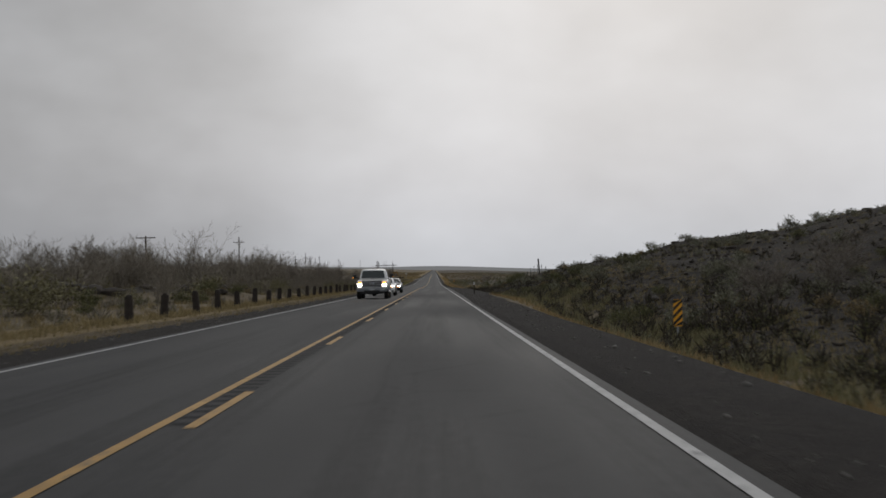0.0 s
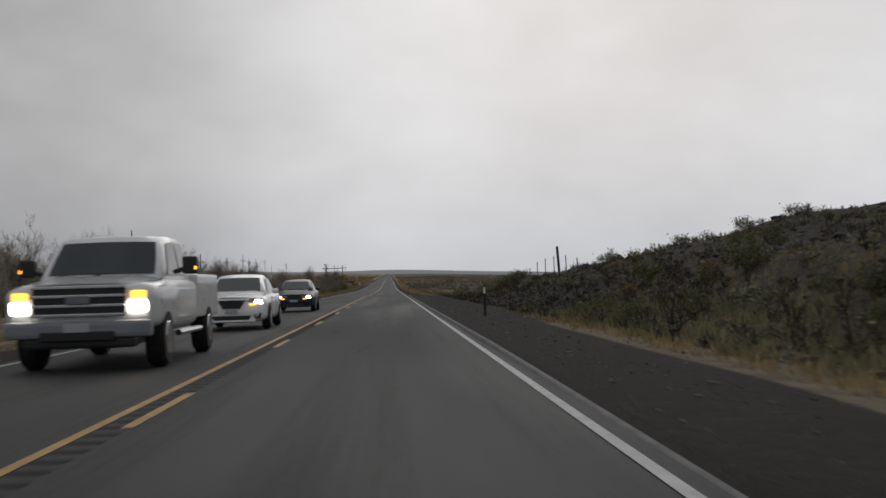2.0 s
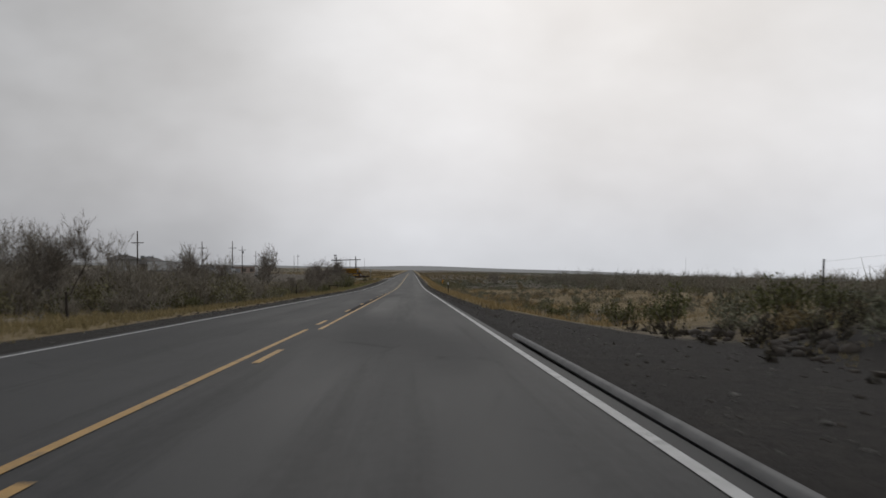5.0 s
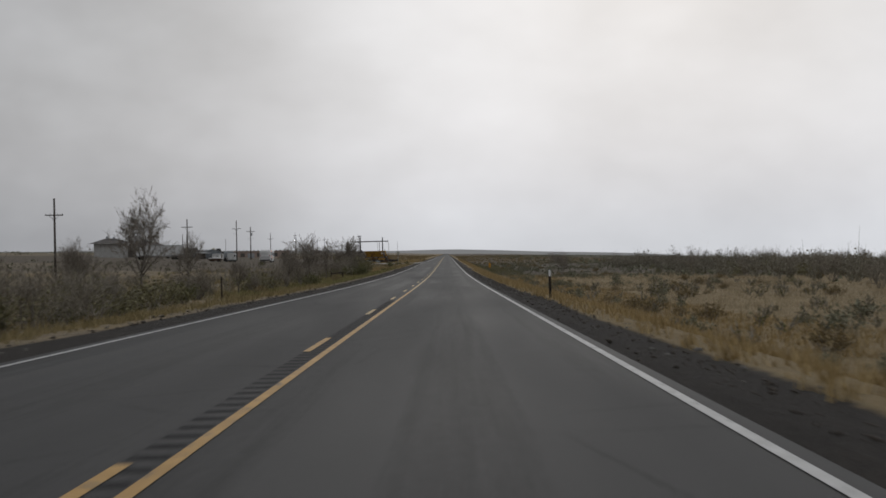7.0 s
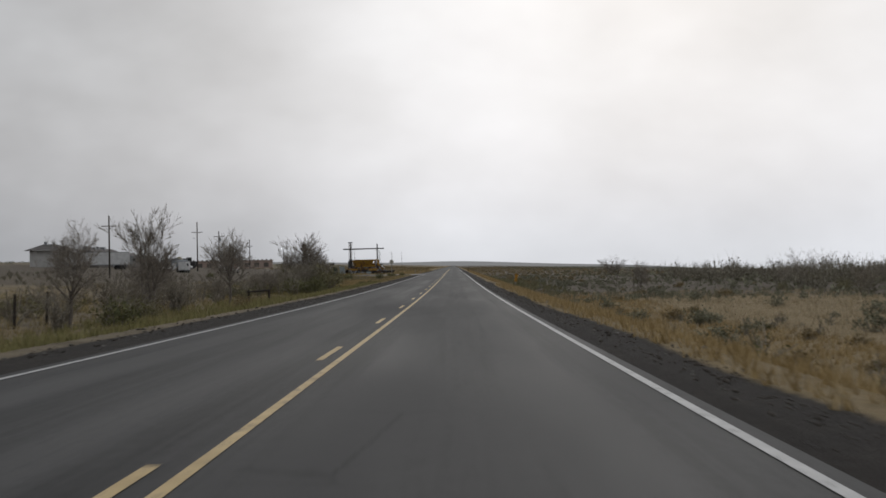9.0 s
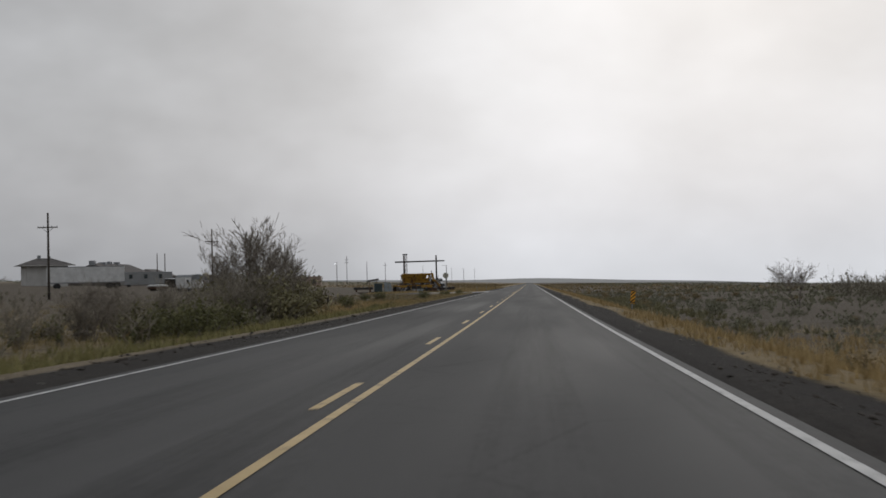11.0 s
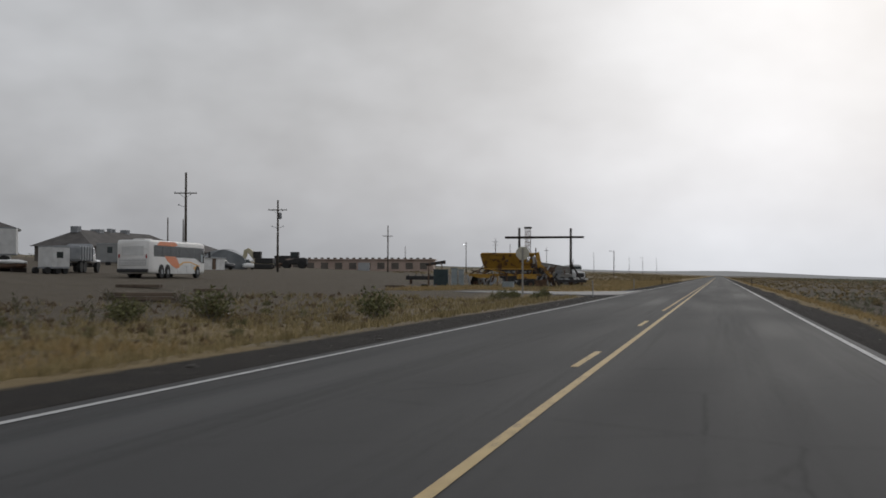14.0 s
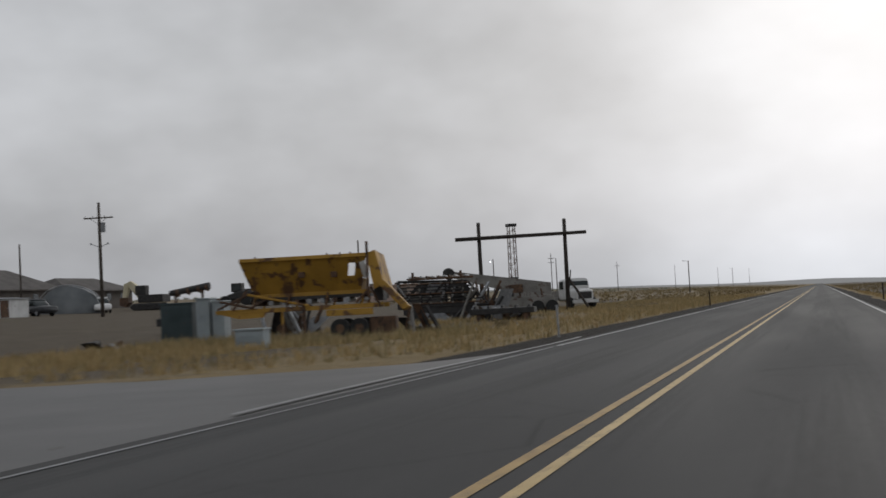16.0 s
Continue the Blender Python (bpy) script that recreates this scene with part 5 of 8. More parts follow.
def cabinet(x, y, deg, w, d, h, mat, label, louvres=0):
    t = thing("steel_cabinet", turned(x, y, deg=deg), label, "cabinet", "discarded cabinets")
    bm = fresh(); box(bm, (-w / 2, 0, -0.05), (w / 2, d, h), 0.02); body = part("body", bm, mat, t)
    bm = fresh(); box(bm, (-w / 2 - 0.04, -0.05, h), (w / 2 + 0.04, d + 0.04, h + 0.06), 0.015); part("lid", bm, mat, t)
    for k in range(louvres):
        z = 0.25 + (h - 0.45) * k / max(1, louvres - 1)
        bm = fresh(); box(bm, (-w / 2 + 0.08, -0.035, z), (w / 2 - 0.08, -0.004, z + 0.045)); part("louvre", bm, mat, body)
    return t


TEAL = rough_material("faded_dark_teal_paint", (0.022, 0.04, 0.045), (0.06, 0.085, 0.09), 1.5, 0.6, wear=(0.08, 0.05, 0.035), wear_amount=0.1)
PALEBLUE = rough_material("pale_blue_grey_paint", (0.20, 0.24, 0.26), (0.34, 0.38, 0.39), 1.5, 0.55, wear=(0.14, 0.12, 0.10), wear_amount=0.15)
cabinet(-23.9, 532.4, 10, 1.35, 1.2, 1.55, TEAL, "dark teal louvred machine cabinet in dry grass", 9)
cabinet(-22.55, 532.2, 10, 0.55, 1.0, 1.72, PALEBLUE, "tall pale blue-grey steel cabinet")
cabinet(-21.95, 532.4, 10, 0.5, 0.9, 1.60, PALEBLUE, "tall pale blue-grey steel cabinet")
cabinet(-15.9, 523.0, 6, 0.95, 0.7, 0.62, PALEBLUE, "low pale grey steel box in the grass", 4)


def flat_scrap(x, y, deg, w, d, h, mat, label, name="scrap_trailer"):
    t = thing(name, turned(x, y, deg=deg), label, "scrap")
    bm = fresh(); box(bm, (-w / 2, 0, h * 0.55), (w / 2, d, h), 0.03); part("deck", bm, mat, t)
    for sx in (-0.36, 0.36):
        for yy in (0.15, d - 0.15):
            bm = fresh(); box(bm, (sx * w - 0.12, yy - 0.08, -0.05), (sx * w + 0.12, yy + 0.08, h * 0.56), 0.02); part("leg", bm, RUST, t)
    for k in range(5):
        bm = fresh(); box(bm, (-w / 2 + 0.2 + k * (w - 0.5) / 4, 0.1, h), (-w / 2 + 0.3 + k * (w - 0.5) / 4, d - 0.1, h + 0.12), 0.01); part("rib", bm, mat, t)


flat_scrap(-27.5, 540.0, 12, 3.4, 1.2, 0.85, DARKSTEEL, "low dark steel frame lying in the weeds")
flat_scrap(-13.2, 545.0, 8, 3.2, 1.5, 0.62, DARKSTEEL, "low dark steel deck beside the hopper")


def roller_rack():
    t = thing("roller_screen", turned(-19.6, 556.0, deg=16), "dark rusted screening plant with a row of rollers on top", "machine")
    t.scale = (0.92, 1.0, 0.9)
    bm = fresh(); box(bm, (-2.6, 0, 0.5), (2.0, 2.0, 1.2), 0.04); part("base_frame", bm, DARKSTEEL, t)
    for k in range(8):
        z = 1.02 + 0.215 * k
        bm = fresh(); rod(bm, (-2.8, -0.03, z), (2.85 - 0.165 * k, -0.03, z - 0.02), 0.05, n=5); part("bed_bar", bm, RUST if k % 3 == 1 else DARKSTEEL, t)
        for x in (-2.2, -1.5, -0.8, -0.1, 0.6, 1.3):
            bm = fresh(); box(bm, (x - 0.05, -0.08, z - 0.03), (x + 0.05, 0.0, z + 0.10)); part("bar_lug", bm, DUSTY if k % 2 else DARKSTEEL, t)
    for y in (0.1, 1.85):
        for a, b in (((-2.9, 0.9), (-2.9, 2.75)), ((-2.9, 2.75), (1.6, 2.6)), ((1.6, 2.6), (2.9, 1.0)), ((-2.9, 0.95), (2.9, 1.0)), ((-2.9, 1.85), (2.2, 1.8)), ((-1.4, 0.95), (-1.4, 2.7)), ((0.2, 0.95), (0.2, 2.65)),
                     ((-2.9, 0.95), (-1.4, 2.7)), ((-1.4, 0.95), (0.2, 2.65)), ((0.2, 0.95), (1.6, 2.6))):
            bm = fresh(); rod(bm, (a[0], y, a[1]), (b[0], y, b[1]), 0.07, n=4); part("frame_bar", bm, DARKSTEEL, t)
    bm = fresh(); plate(bm, [(-2.8, 1.0), (-2.8, 1.8), (0.1, 1.75), (0.1, 1.0)], 0.3, 0.36, "y"); part("side_sheet", bm, DUSTY, t)
    bm = fresh(); plate(bm, [(-1.3, 1.9), (-1.3, 2.6), (1.5, 2.5), (1.9, 1.85)], 1.2, 1.26, "y"); part("side_sheet", bm, DARKSTEEL, t)
    for k in range(11):
        x = -2.0 + 0.36 * k
        bm = fresh(); rod(bm, (x - 0.1, 0.0, 2.98), (x + 0.12, 2.0, 2.98), 0.07, n=7); part("roller", bm, RUST if k % 2 else GALV, t)
    for y in (0.05, 1.95):
        bm = fresh(); box(bm, (-2.3, y - 0.05, 2.82), (2.0, y + 0.05, 2.92)); part("top_rail", bm, RUST, t)
    for x in (-1.9, 1.2):
        bm = fresh(); box(bm, (x - 0.08, 0.0, 2.9), (x + 0.08, 0.14, 3.3)); part("stop_post", bm, RUST, t)
    for k in range(6):
        bm = fresh(); rod(bm, (1.7 + 0.18 * k, 0.05, 2.3 - 0.25 * k), (1.7 + 0.18 * k, 1.95, 2.3 - 0.25 * k), 0.06, n=6); part("slat", bm, RUST, t)
    for x in (-2.3, 1.5):
        for y in (0.2, 1.8):
            bm = fresh(); box(bm, (x - 0.12, y - 0.1, -0.1), (x + 0.12, y + 0.1, 0.55)); part("leg", bm, RUST, t)


roller_rack()


def scrap_heap(x, y, deg, w, d, h, n, seed, label):
    """Leaning bars and pipes, bent sheets and drums thrown together."""
    rnd = random.Random(seed)
    t = thing("scrap_heap", turned(x, y, deg=deg), label, "scrap heap", "heaps of scrap")
    mats = (RUST, DARKSTEEL, DUSTY, RUST, DARKSTEEL, GALV)
    for k in range(n):
        a = Vector((rnd.uniform(-w, w), rnd.uniform(-d, d), -0.1))
        b = Vector((a.x + rnd.uniform(-0.8, 0.8) * w, rnd.uniform(-d, d), rnd.uniform(0.35, 1.0) * h))
        kind = k % 4
        bm = fresh()
        if kind == 0:
            rod(bm, a, b, rnd.uniform(0.04, 0.09), n=7); part("pipe", bm, rnd.choice(mats), t)
        elif kind == 1:
            rod(bm, a, b, rnd.uniform(0.05, 0.10), n=4); part("beam", bm, rnd.choice(mats), t)
        elif kind == 2:
            c = Vector((rnd.uniform(0.2, 0.5) * w, 0, 0))
            vs = [bm.verts.new(p) for p in (a - c, a + c, b + c * 0.7 + Vector((0, 0.1, 0)), b - c * 0.8)]
            bm.faces.new(vs)
            bmesh.ops.solidify(bm, geom=bm.faces[:], thickness=0.03)
            part("bent_sheet", bm, rnd.choice(mats), t)
        else:
            r = rnd.uniform(0.14, 0.28)
            rod(bm, (a.x, a.y, r), (a.x + rnd.uniform(-0.3, 0.3), a.y + 0.7, r + rnd.uniform(0, 0.3)), r, n=12); part("drum", bm, rnd.choice(mats), t)


def boom_on_stand(x, y, z, deg):
    """A dark tapered boom resting on two crossed stands."""
    g = float(land(x, y))
    t = thing("steel_boom", pose(x, y, g, 0, 0, deg), "dark steel boom lying on two rusty stands", "boom")
    h = z - g
    bm = fresh(); rod(bm, (-0.95, 0, h - 0.12), (0.95, 0, h + 0.14), 0.13, 0.16, 12); boom = part("boom", bm, DARKSTEEL, t, "dark round boom")
    for k in (-0.6, -0.1, 0.4, 0.8):
        bm = fresh(); rod(bm, (k, 0, h - 0.03 + 0.137 * k), (k + 0.09, 0, h - 0.02 + 0.137 * k), 0.18, n=12); part("collar", bm, RUST, boom)
    for k in (-0.7, 0.6):
        for s in (-1, 1):
            bm = fresh(); rod(bm, (k, 0.35 * s, -0.15), (k, -0.08 * s, h + 0.05), 0.05, n=6); part("stand", bm, RUST, t)


boom_on_stand(-25.22, 536.0, 2.22, 6)
scrap_heap(-18.9, 556.5, 16, 2.4, 0.8, 2.5, 26, 1, "tangled rusty bars, sheets and rollers in the screening plant")
scrap_heap(-21.4, 537.6, 8, 1.2, 0.6, 1.7, 14, 2, "dark scrap steel heaped behind the cabinets")
scrap_heap(-21.0, 566.0, 14, 1.6, 1.0, 2.4, 14, 3, "rusty scrap piled under the conveyor")
scrap_heap(-13.4, 533.8, 6, 0.9, 0.6, 1.3, 10, 4, "dark rusty parts lying under the hopper chute")
scrap_heap(-23.5, 526.3, 20, 0.9, 0.5, 0.3, 7, 5, "flat dark scrap lying in the grass")
scrap_heap(-14.5, 546.8, 8, 1.7, 0.5, 0.95, 10, 6, "short rusty offcuts stacked on the low deck")


def conveyor():
    t = thing("conveyor", turned(-22.9, 570.3, deg=14), "sloping dusty grey conveyor with a curved head drum", "conveyor")
    L = 6.6
    def z(x):
        return 3.0 - 0.17 * x
    for y in (0.0, 1.0):
        bm = fresh(); plate(bm, [(-0.6, z(-0.6) + 0.2), (L, z(L) + 0.25), (L, z(L) - 0.55), (3.0, z(3.0) - 0.7), (-0.6, z(-0.6) - 0.25)], y, y + 0.06, "y"); part("side_frame", bm, DUSTY, t)
    bm = fresh(); plate(bm, [(-0.5, z(-0.5) + 0.12), (L, z(L) + 0.12), (L, z(L) + 0.04), (-0.5, z(-0.5) + 0.04)], 0.06, 1.0, "y"); part("belt", bm, DARKSTEEL, t, "black rubber belt")
    bm = fresh(); rod(bm, (-0.65, -0.06, z(-0.65)), (-0.65, 1.1, z(-0.65)), 0.42, n=16); part("head_drum", bm, DARKSTEEL, t, "dark round head drum")
    for x in (0.6, 1.6, 4.6, 6.2):
        for y in (0.03, 1.02):
            bm = fresh(); rod(bm, (x, y, -0.1), (x - 0.35, y, z(x) - 0.2), 0.07, n=6); part("leg", bm, RUST, t)
    bm = fresh(); box(bm, (1.2, -0.1, 0.4), (6.8, 1.3, 1.25), 0.05); part("chassis", bm, DUSTY, t)
    for x in (5.6, 6.6):
        bm = fresh(); rod(bm, (x, -0.25, 0.45), (x, 0.0, 0.45), 0.45, n=16); part("wheel", bm, TYRE, t)
    bm = fresh(); box(bm, (3.6, -0.4, 1.5), (4.6, 0.0, 2.1), 0.05); part("motor", bm, RUST, t)


conveyor()


def drill_truck():
    t = thing("drill_truck", turned(-18.9, 589.8, deg=215.5), "old white truck carrying an upright lattice drilling mast", "truck")
    bm = fresh(); box(bm, (-1.1, -14.2, 0.75), (1.1, 0.2, 1.05), 0.03); part("deck", bm, DUSTY, t)
    bm = fresh(); loft(bm, [(0.3, 1.05, 0.7, 2.35), (0.5, 1.12, 0.7, 2.55), (1.7, 1.12, 0.7, 2.6), (2.0, 1.05, 0.7, 1.95)], 20, 6); cab = part("cab", bm, WHITE_STEEL, t, smooth=False)
    bm = fresh(); loft(bm, [(1.9, 0.95, 0.7, 1.75), (3.1, 0.85, 0.7, 1.62), (3.3, 0.78, 0.75, 1.5)], 20, 5); part("bonnet", bm, WHITE_STEEL, t, "white bonnet")
    bm = fresh(); box(bm, (-0.95, 1.72, 1.75), (0.95, 1.99, 2.35), 0.02); part("windscreen", bm, GLASS_DARK, cab)
    bm = fresh(); box(bm, (1.08, 0.75, 1.7), (1.135, 1.5, 2.35), 0.01); part("side_window", bm, GLASS_DARK, cab)
    bm = fresh(); box(bm, (-0.6, 3.28, 0.85), (0.6, 3.36, 1.42), 0.03); part("grille", bm, DARKSTEEL, t)
    bm = fresh(); box(bm, (-1.15, 3.3, 0.5), (1.15, 3.5, 0.75), 0.03); part("bumper", bm, WHITE_STEEL, t)
    for y in (2.5, -9.6, -10.8):
        for s in (-1, 1):
            bm = fresh(); rod(bm, (s * 0.85, y, 0.5), (s * 1.15, y, 0.5), 0.5, n=18); part("wheel", bm, TYRE, t)
    # lattice mast
    y0, H = -12.6, 8.1
    for sx in (-0.35, 0.35):
        for sy in (-0.35, 0.35):
            bm = fresh(); rod(bm, (sx, y0 + sy, 1.0), (sx * 0.8, y0 + sy * 0.8, H), 0.045, n=5); part("mast_leg", bm, RUST, t)
    for k in range(13):
        z0, z1 = 1.1 + 0.52 * k, 1.62 + 0.52 * k
        s = 1 if k % 2 else -1
        for sy in (-0.32, 0.32):
            bm = fresh(); rod(bm, (-0.33 * s, y0 + sy, z0), (0.33 * s, y0 + sy, z1), 0.025, n=4); part("mast_brace", bm, RUST, t)
        for sx in (-0.32, 0.32):
            bm = fresh(); rod(bm, (sx, y0 - 0.33 * s, z0), (sx, y0 + 0.33 * s, z1), 0.025, n=4); part("mast_brace", bm, RUST, t)
    bm = fresh(); box(bm, (-0.42, y0 - 0.42, H - 0.05), (0.42, y0 + 0.42, H + 0.22), 0.02); part("mast_head", bm, DARKSTEEL, t)
    bm = fresh(); box(bm, (-0.3, y0 - 0.6, 1.0), (0.45, y0 + 0.5, 3.2), 0.04); part("drill_drive", bm, DARKSTEEL, t)
    bm = fresh(); box(bm, (-0.9, -10.6, 1.05), (0.9, -6.0, 1.75), 0.06); part("engine_housing", bm, DUSTY, t)
    bm = fresh(); box(bm, (-0.8, -2.2, 1.05), (0.8, 0.0, 1.6), 0.06); part("tool_box", bm, DUSTY, t)


drill_truck()


def coach():
    g = float(land(-42.8, 514))
    t = thing("coach", pose(-42.65, 507.7, g, 0, 0, 3.7), "parked white coach with orange and yellow swooshes", "coach")
    W, L, H = 1.3, 12.4, 3.80 - g
    off = 0.0
    ORANGE, YELLOWP = plain("orange_paint", (0.62, 0.16, 0.03), 0.35), plain("amber_paint", (0.66, 0.36, 0.08), 0.35)
    CREAM = rough_material("white_coach_paint", (0.58, 0.57, 0.55), (0.74, 0.73, 0.71), 0.5, 0.35, bump=0.0, wear=(0.40, 0.37, 0.33), wear_amount=0.05)
    bm = fresh(); loft(bm, [(0, W * 0.95, 0.55, H - 0.16), (0.12, W, 0.35, H - 0.03), (1.0, W, 0.33, H), (L - 1.0, W, 0.33, H), (L - 0.25, W * 0.98, 0.33, H - 0.1), (L, W * 0.9, 0.4, H - 0.45)], 32, 13)
    bmesh.ops.translate(bm, verts=bm.verts, vec=(off, 0, 0)); body = part("body", bm, CREAM, t, smooth=True)
    GREYISH = rough_material("pale_grey_panel", (0.30, 0.30, 0.30), (0.42, 0.42, 0.42), 1.0, 0.5)
    sx = off + W
    COACH_GLASS = plain("dark_coach_glass", (0.012, 0.018, 0.019), 0.25)
    COACH_GLASS.node_tree.nodes["Principled BSDF"].inputs["Specular IOR Level"].default_value = 0.22
    bm = fresh(); plate(bm, [(1.0, H - 0.42), (L - 0.5, H - 0.48), (L - 0.3, H - 1.75), (L - 1.4, H - 1.66), (L - 2.4, H - 1.36), (1.0, H - 1.30)], sx - 0.03, sx + 0.012); win = part("side_window", bm, COACH_GLASS, t, "long dark tinted side window")
    for y in (2.7, 4.5, 6.3, 8.0, 9.6):
        bm = fresh(); box(bm, (sx + 0.012, y - 0.02, H - 1.24), (sx + 0.02, y + 0.02, H - 0.53)); part("window_bar", bm, BLACK_PLASTIC, win)
    bm = fresh(); box(bm, (sx - 0.02, L - 1.15, H - 1.62), (sx + 0.02, L - 0.75, H - 1.0), 0.01); part("driver_window", bm, PALEBLUE, win)
    bm = fresh(); plate(bm, [(1.6, H - 0.44), (2.2, H - 0.12), (5.4, H - 0.1), (6.0, H - 0.34), (5.2, H - 0.45)], sx - 0.02, sx + 0.015); part("swoosh", bm, ORANGE, body, "orange painted swoosh")
    sw = [(3.2, H - 1.26), (5.3, H - 1.26)] + [(5.5 + 1.0 * math.sin(u), H - 1.26 - 0.92 * u / 1.3) for u in (0.2, 0.5, 0.9, 1.2)] + [(5.6, H - 2.25), (4.6, H - 1.95), (3.7, H - 1.6)]
    bm = fresh(); plate(bm, sw, sx - 0.02, sx + 0.013); part("swoosh", bm, ORANGE, body, "orange painted swoosh")
    sw = [(6.1, H - 1.95), (7.2, H - 1.66), (8.6, H - 1.62), (10.2, H - 1.86), (11.2, H - 2.0), (10.2, H - 1.95), (8.6, H - 1.73), (7.2, H - 1.78), (6.2, H - 2.12)]
    bm = fresh(); plate(bm, sw, sx - 0.02, sx + 0.013); part("swoosh", bm, YELLOWP, body, "amber painted stripe")
    bm = fresh(); plate(bm, [(9.4, H - 2.15), (10.1, H - 1.98), (11.0, H - 2.0), (10.2, H - 2.2), (9.9, H - 2.42)], sx - 0.02, sx + 0.014); part("swoosh", bm, YELLOWP, body)
    bm = fresh(); plate(bm, [(2.0, 0.36), (9.9, 0.36), (9.9, 1.05), (2.0, 1.05)], sx - 0.02, sx + 0.006); low = part("luggage_panel", bm, WHITE_STEEL, t, "grey-white luggage doors")
    for y in (3.9, 5.9, 7.9):
        bm = fresh(); box(bm, (sx + 0.006, y - 0.012, 0.38), (sx + 0.011, y + 0.012, 1.03)); part("seam", bm, GREY_STEEL, low)
    for y in (2.55, 3.9 - 0.1, L - 2.0):
        for s in (1, -1):
            x = off + s * (W - 0.1)
            bm = fresh(); rod(bm, (x - 0.15, y, 0.5), (x + 0.15, y, 0.5), 0.5, n=20); w = part("wheel", bm, TYRE, t)
            bm = fresh(); rod(bm, (x + s * 0.14, y, 0.5), (x + s * 0.17, y, 0.5), 0.2, n=16); part("rim", bm, GREY_STEEL, w)
        bm = fresh(); plate(bm, [(y + 0.6 * math.cos(radians(q)), 0.5 + 0.6 * math.sin(radians(q))) for q in range(0, 181, 20)], sx - 0.02, sx + 0.009); part("wheel_arch", bm, BLACK_PLASTIC, body)
    bm = fresh(); box(bm, (off - W * 0.86, -0.03, 0.98), (off + W * 0.86, 0.02, 1.5), 0.02); rear = part("engine_grille", bm, GREYISH, t, "pale grey engine grille at the rear")
    for k in range(4):
        bm = fresh(); box(bm, (off - W * 0.82, -0.045, 1.03 + 0.12 * k), (off + W * 0.82, -0.03, 1.08 + 0.12 * k)); part("slat", bm, CREAM, rear)
    bm = fresh(); box(bm, (off - W * 0.97, -0.14, 0.45), (off + W * 0.97, 0.1, 0.72), 0.05); part("bumper", bm, BLACK_PLASTIC, t)
    bm = fresh(); box(bm, (off - W * 0.7, -0.012, 1.75), (off + W * 0.7, 0.04, H - 0.5), 0.05); part("rear_panel", bm, WHITE_STEEL, t)
    for s in (-1, 1):
        bm = fresh(); box(bm, (off + s * W * 0.86 - 0.06, -0.03, 1.55), (off + s * W * 0.86 + 0.06, 0.03, 1.85), 0.01); part("tail_lamp", bm, plain("red_lamp", (0.25, 0.02, 0.02), 0.3), t)
    bm = fresh(); loft(bm, [(1.2, 0.5, H - 0.02, H + 0.1), (2.6, 0.5, H - 0.02, H + 0.12)], 12, 4); bmesh.ops.translate(bm, verts=bm.verts, vec=(off, 0, 0)); part("roof_unit", bm, CREAM, t)
    bm = fresh(); rod(bm, (sx, L - 0.2, H - 0.9), (sx + 0.3, L + 0.15, H - 0.8), 0.03, n=5); rod(bm, (sx + 0.3, L + 0.15, H - 0.75), (sx + 0.3, L + 0.15, H - 1.25), 0.1, n=8); part("mirror", bm, BLACK_PLASTIC, t)


coach()

ROOF_DARK = rough_material("grey_brown_shingle_roof", (0.055, 0.05, 0.047), (0.115, 0.105, 0.098), 0.8, 0.9)
WALL_BROWN = rough_material("weathered_grey_brown_wall", (0.075, 0.066, 0.058), (0.15, 0.133, 0.118), 0.8, 0.9)
WALL_PALE = rough_material("pale_siding", (0.34, 0.33, 0.31), (0.50, 0.49, 0.47), 0.6, 0.8)


def hipped_house(name, m, w, d, eave, ridge, ridge_len, wall, label, vents=(), overhang=0.6, windows=4):
    t = thing(name, m, label, "building")
    bm = fresh(); box(bm, (-w / 2, -d / 2, -0.4), (w / 2, d / 2, eave), 0.02); walls = part("wall", bm, wall, t)
    o = overhang
    bm = fresh()
    e = [bm.verts.new(c) for c in ((-w / 2 - o, -d / 2 - o, eave), (w / 2 + o, -d / 2 - o, eave), (w / 2 + o, d / 2 + o, eave), (-w / 2 - o, d / 2 + o, eave))]
    r = [bm.verts.new((-ridge_len / 2, 0, ridge)), bm.verts.new((ridge_len / 2, 0, ridge))]
    bm.faces.new((e[0], e[1], r[1], r[0])); bm.faces.new((e[2], e[3], r[0], r[1])); bm.faces.new((e[1], e[2], r[1])); bm.faces.new((e[3], e[0], r[0])); bm.faces.new(e[::-1])
    roof = part("roof", bm, ROOF_DARK, t, "dark shingle roof")
    bm = fresh(); box(bm, (-w / 2 - o, -d / 2 - o - 0.02, eave - 0.16), (w / 2 + o, -d / 2 - o + 0.1, eave - 0.01)); part("fascia", bm, wall, roof)
    for x, s, h in vents:
        bm = fresh(); box(bm, (x - s, -s, ridge - 0.5), (x + s, s, ridge + h), 0.02); part("chimney", bm, GREY_STEEL, roof)
    for k in range(windows):
        x = -w / 2 + w * (k + 0.7) / 4.4
        bm = fresh(); box(bm, (x - 0.5, -d / 2 - 0.04, 1.0), (x + 0.5, -d / 2 + 0.05, min(2.0, eave - 0.2)), 0.02); win = part("window", bm, GREY_STEEL, walls)
        bm = fresh(); box(bm, (x - 0.43, -d / 2 - 0.05, 1.07), (x + 0.43, -d / 2 - 0.035, min(1.93, eave - 0.27))); part("pane", bm, GLASS_DARK, win)
    return t


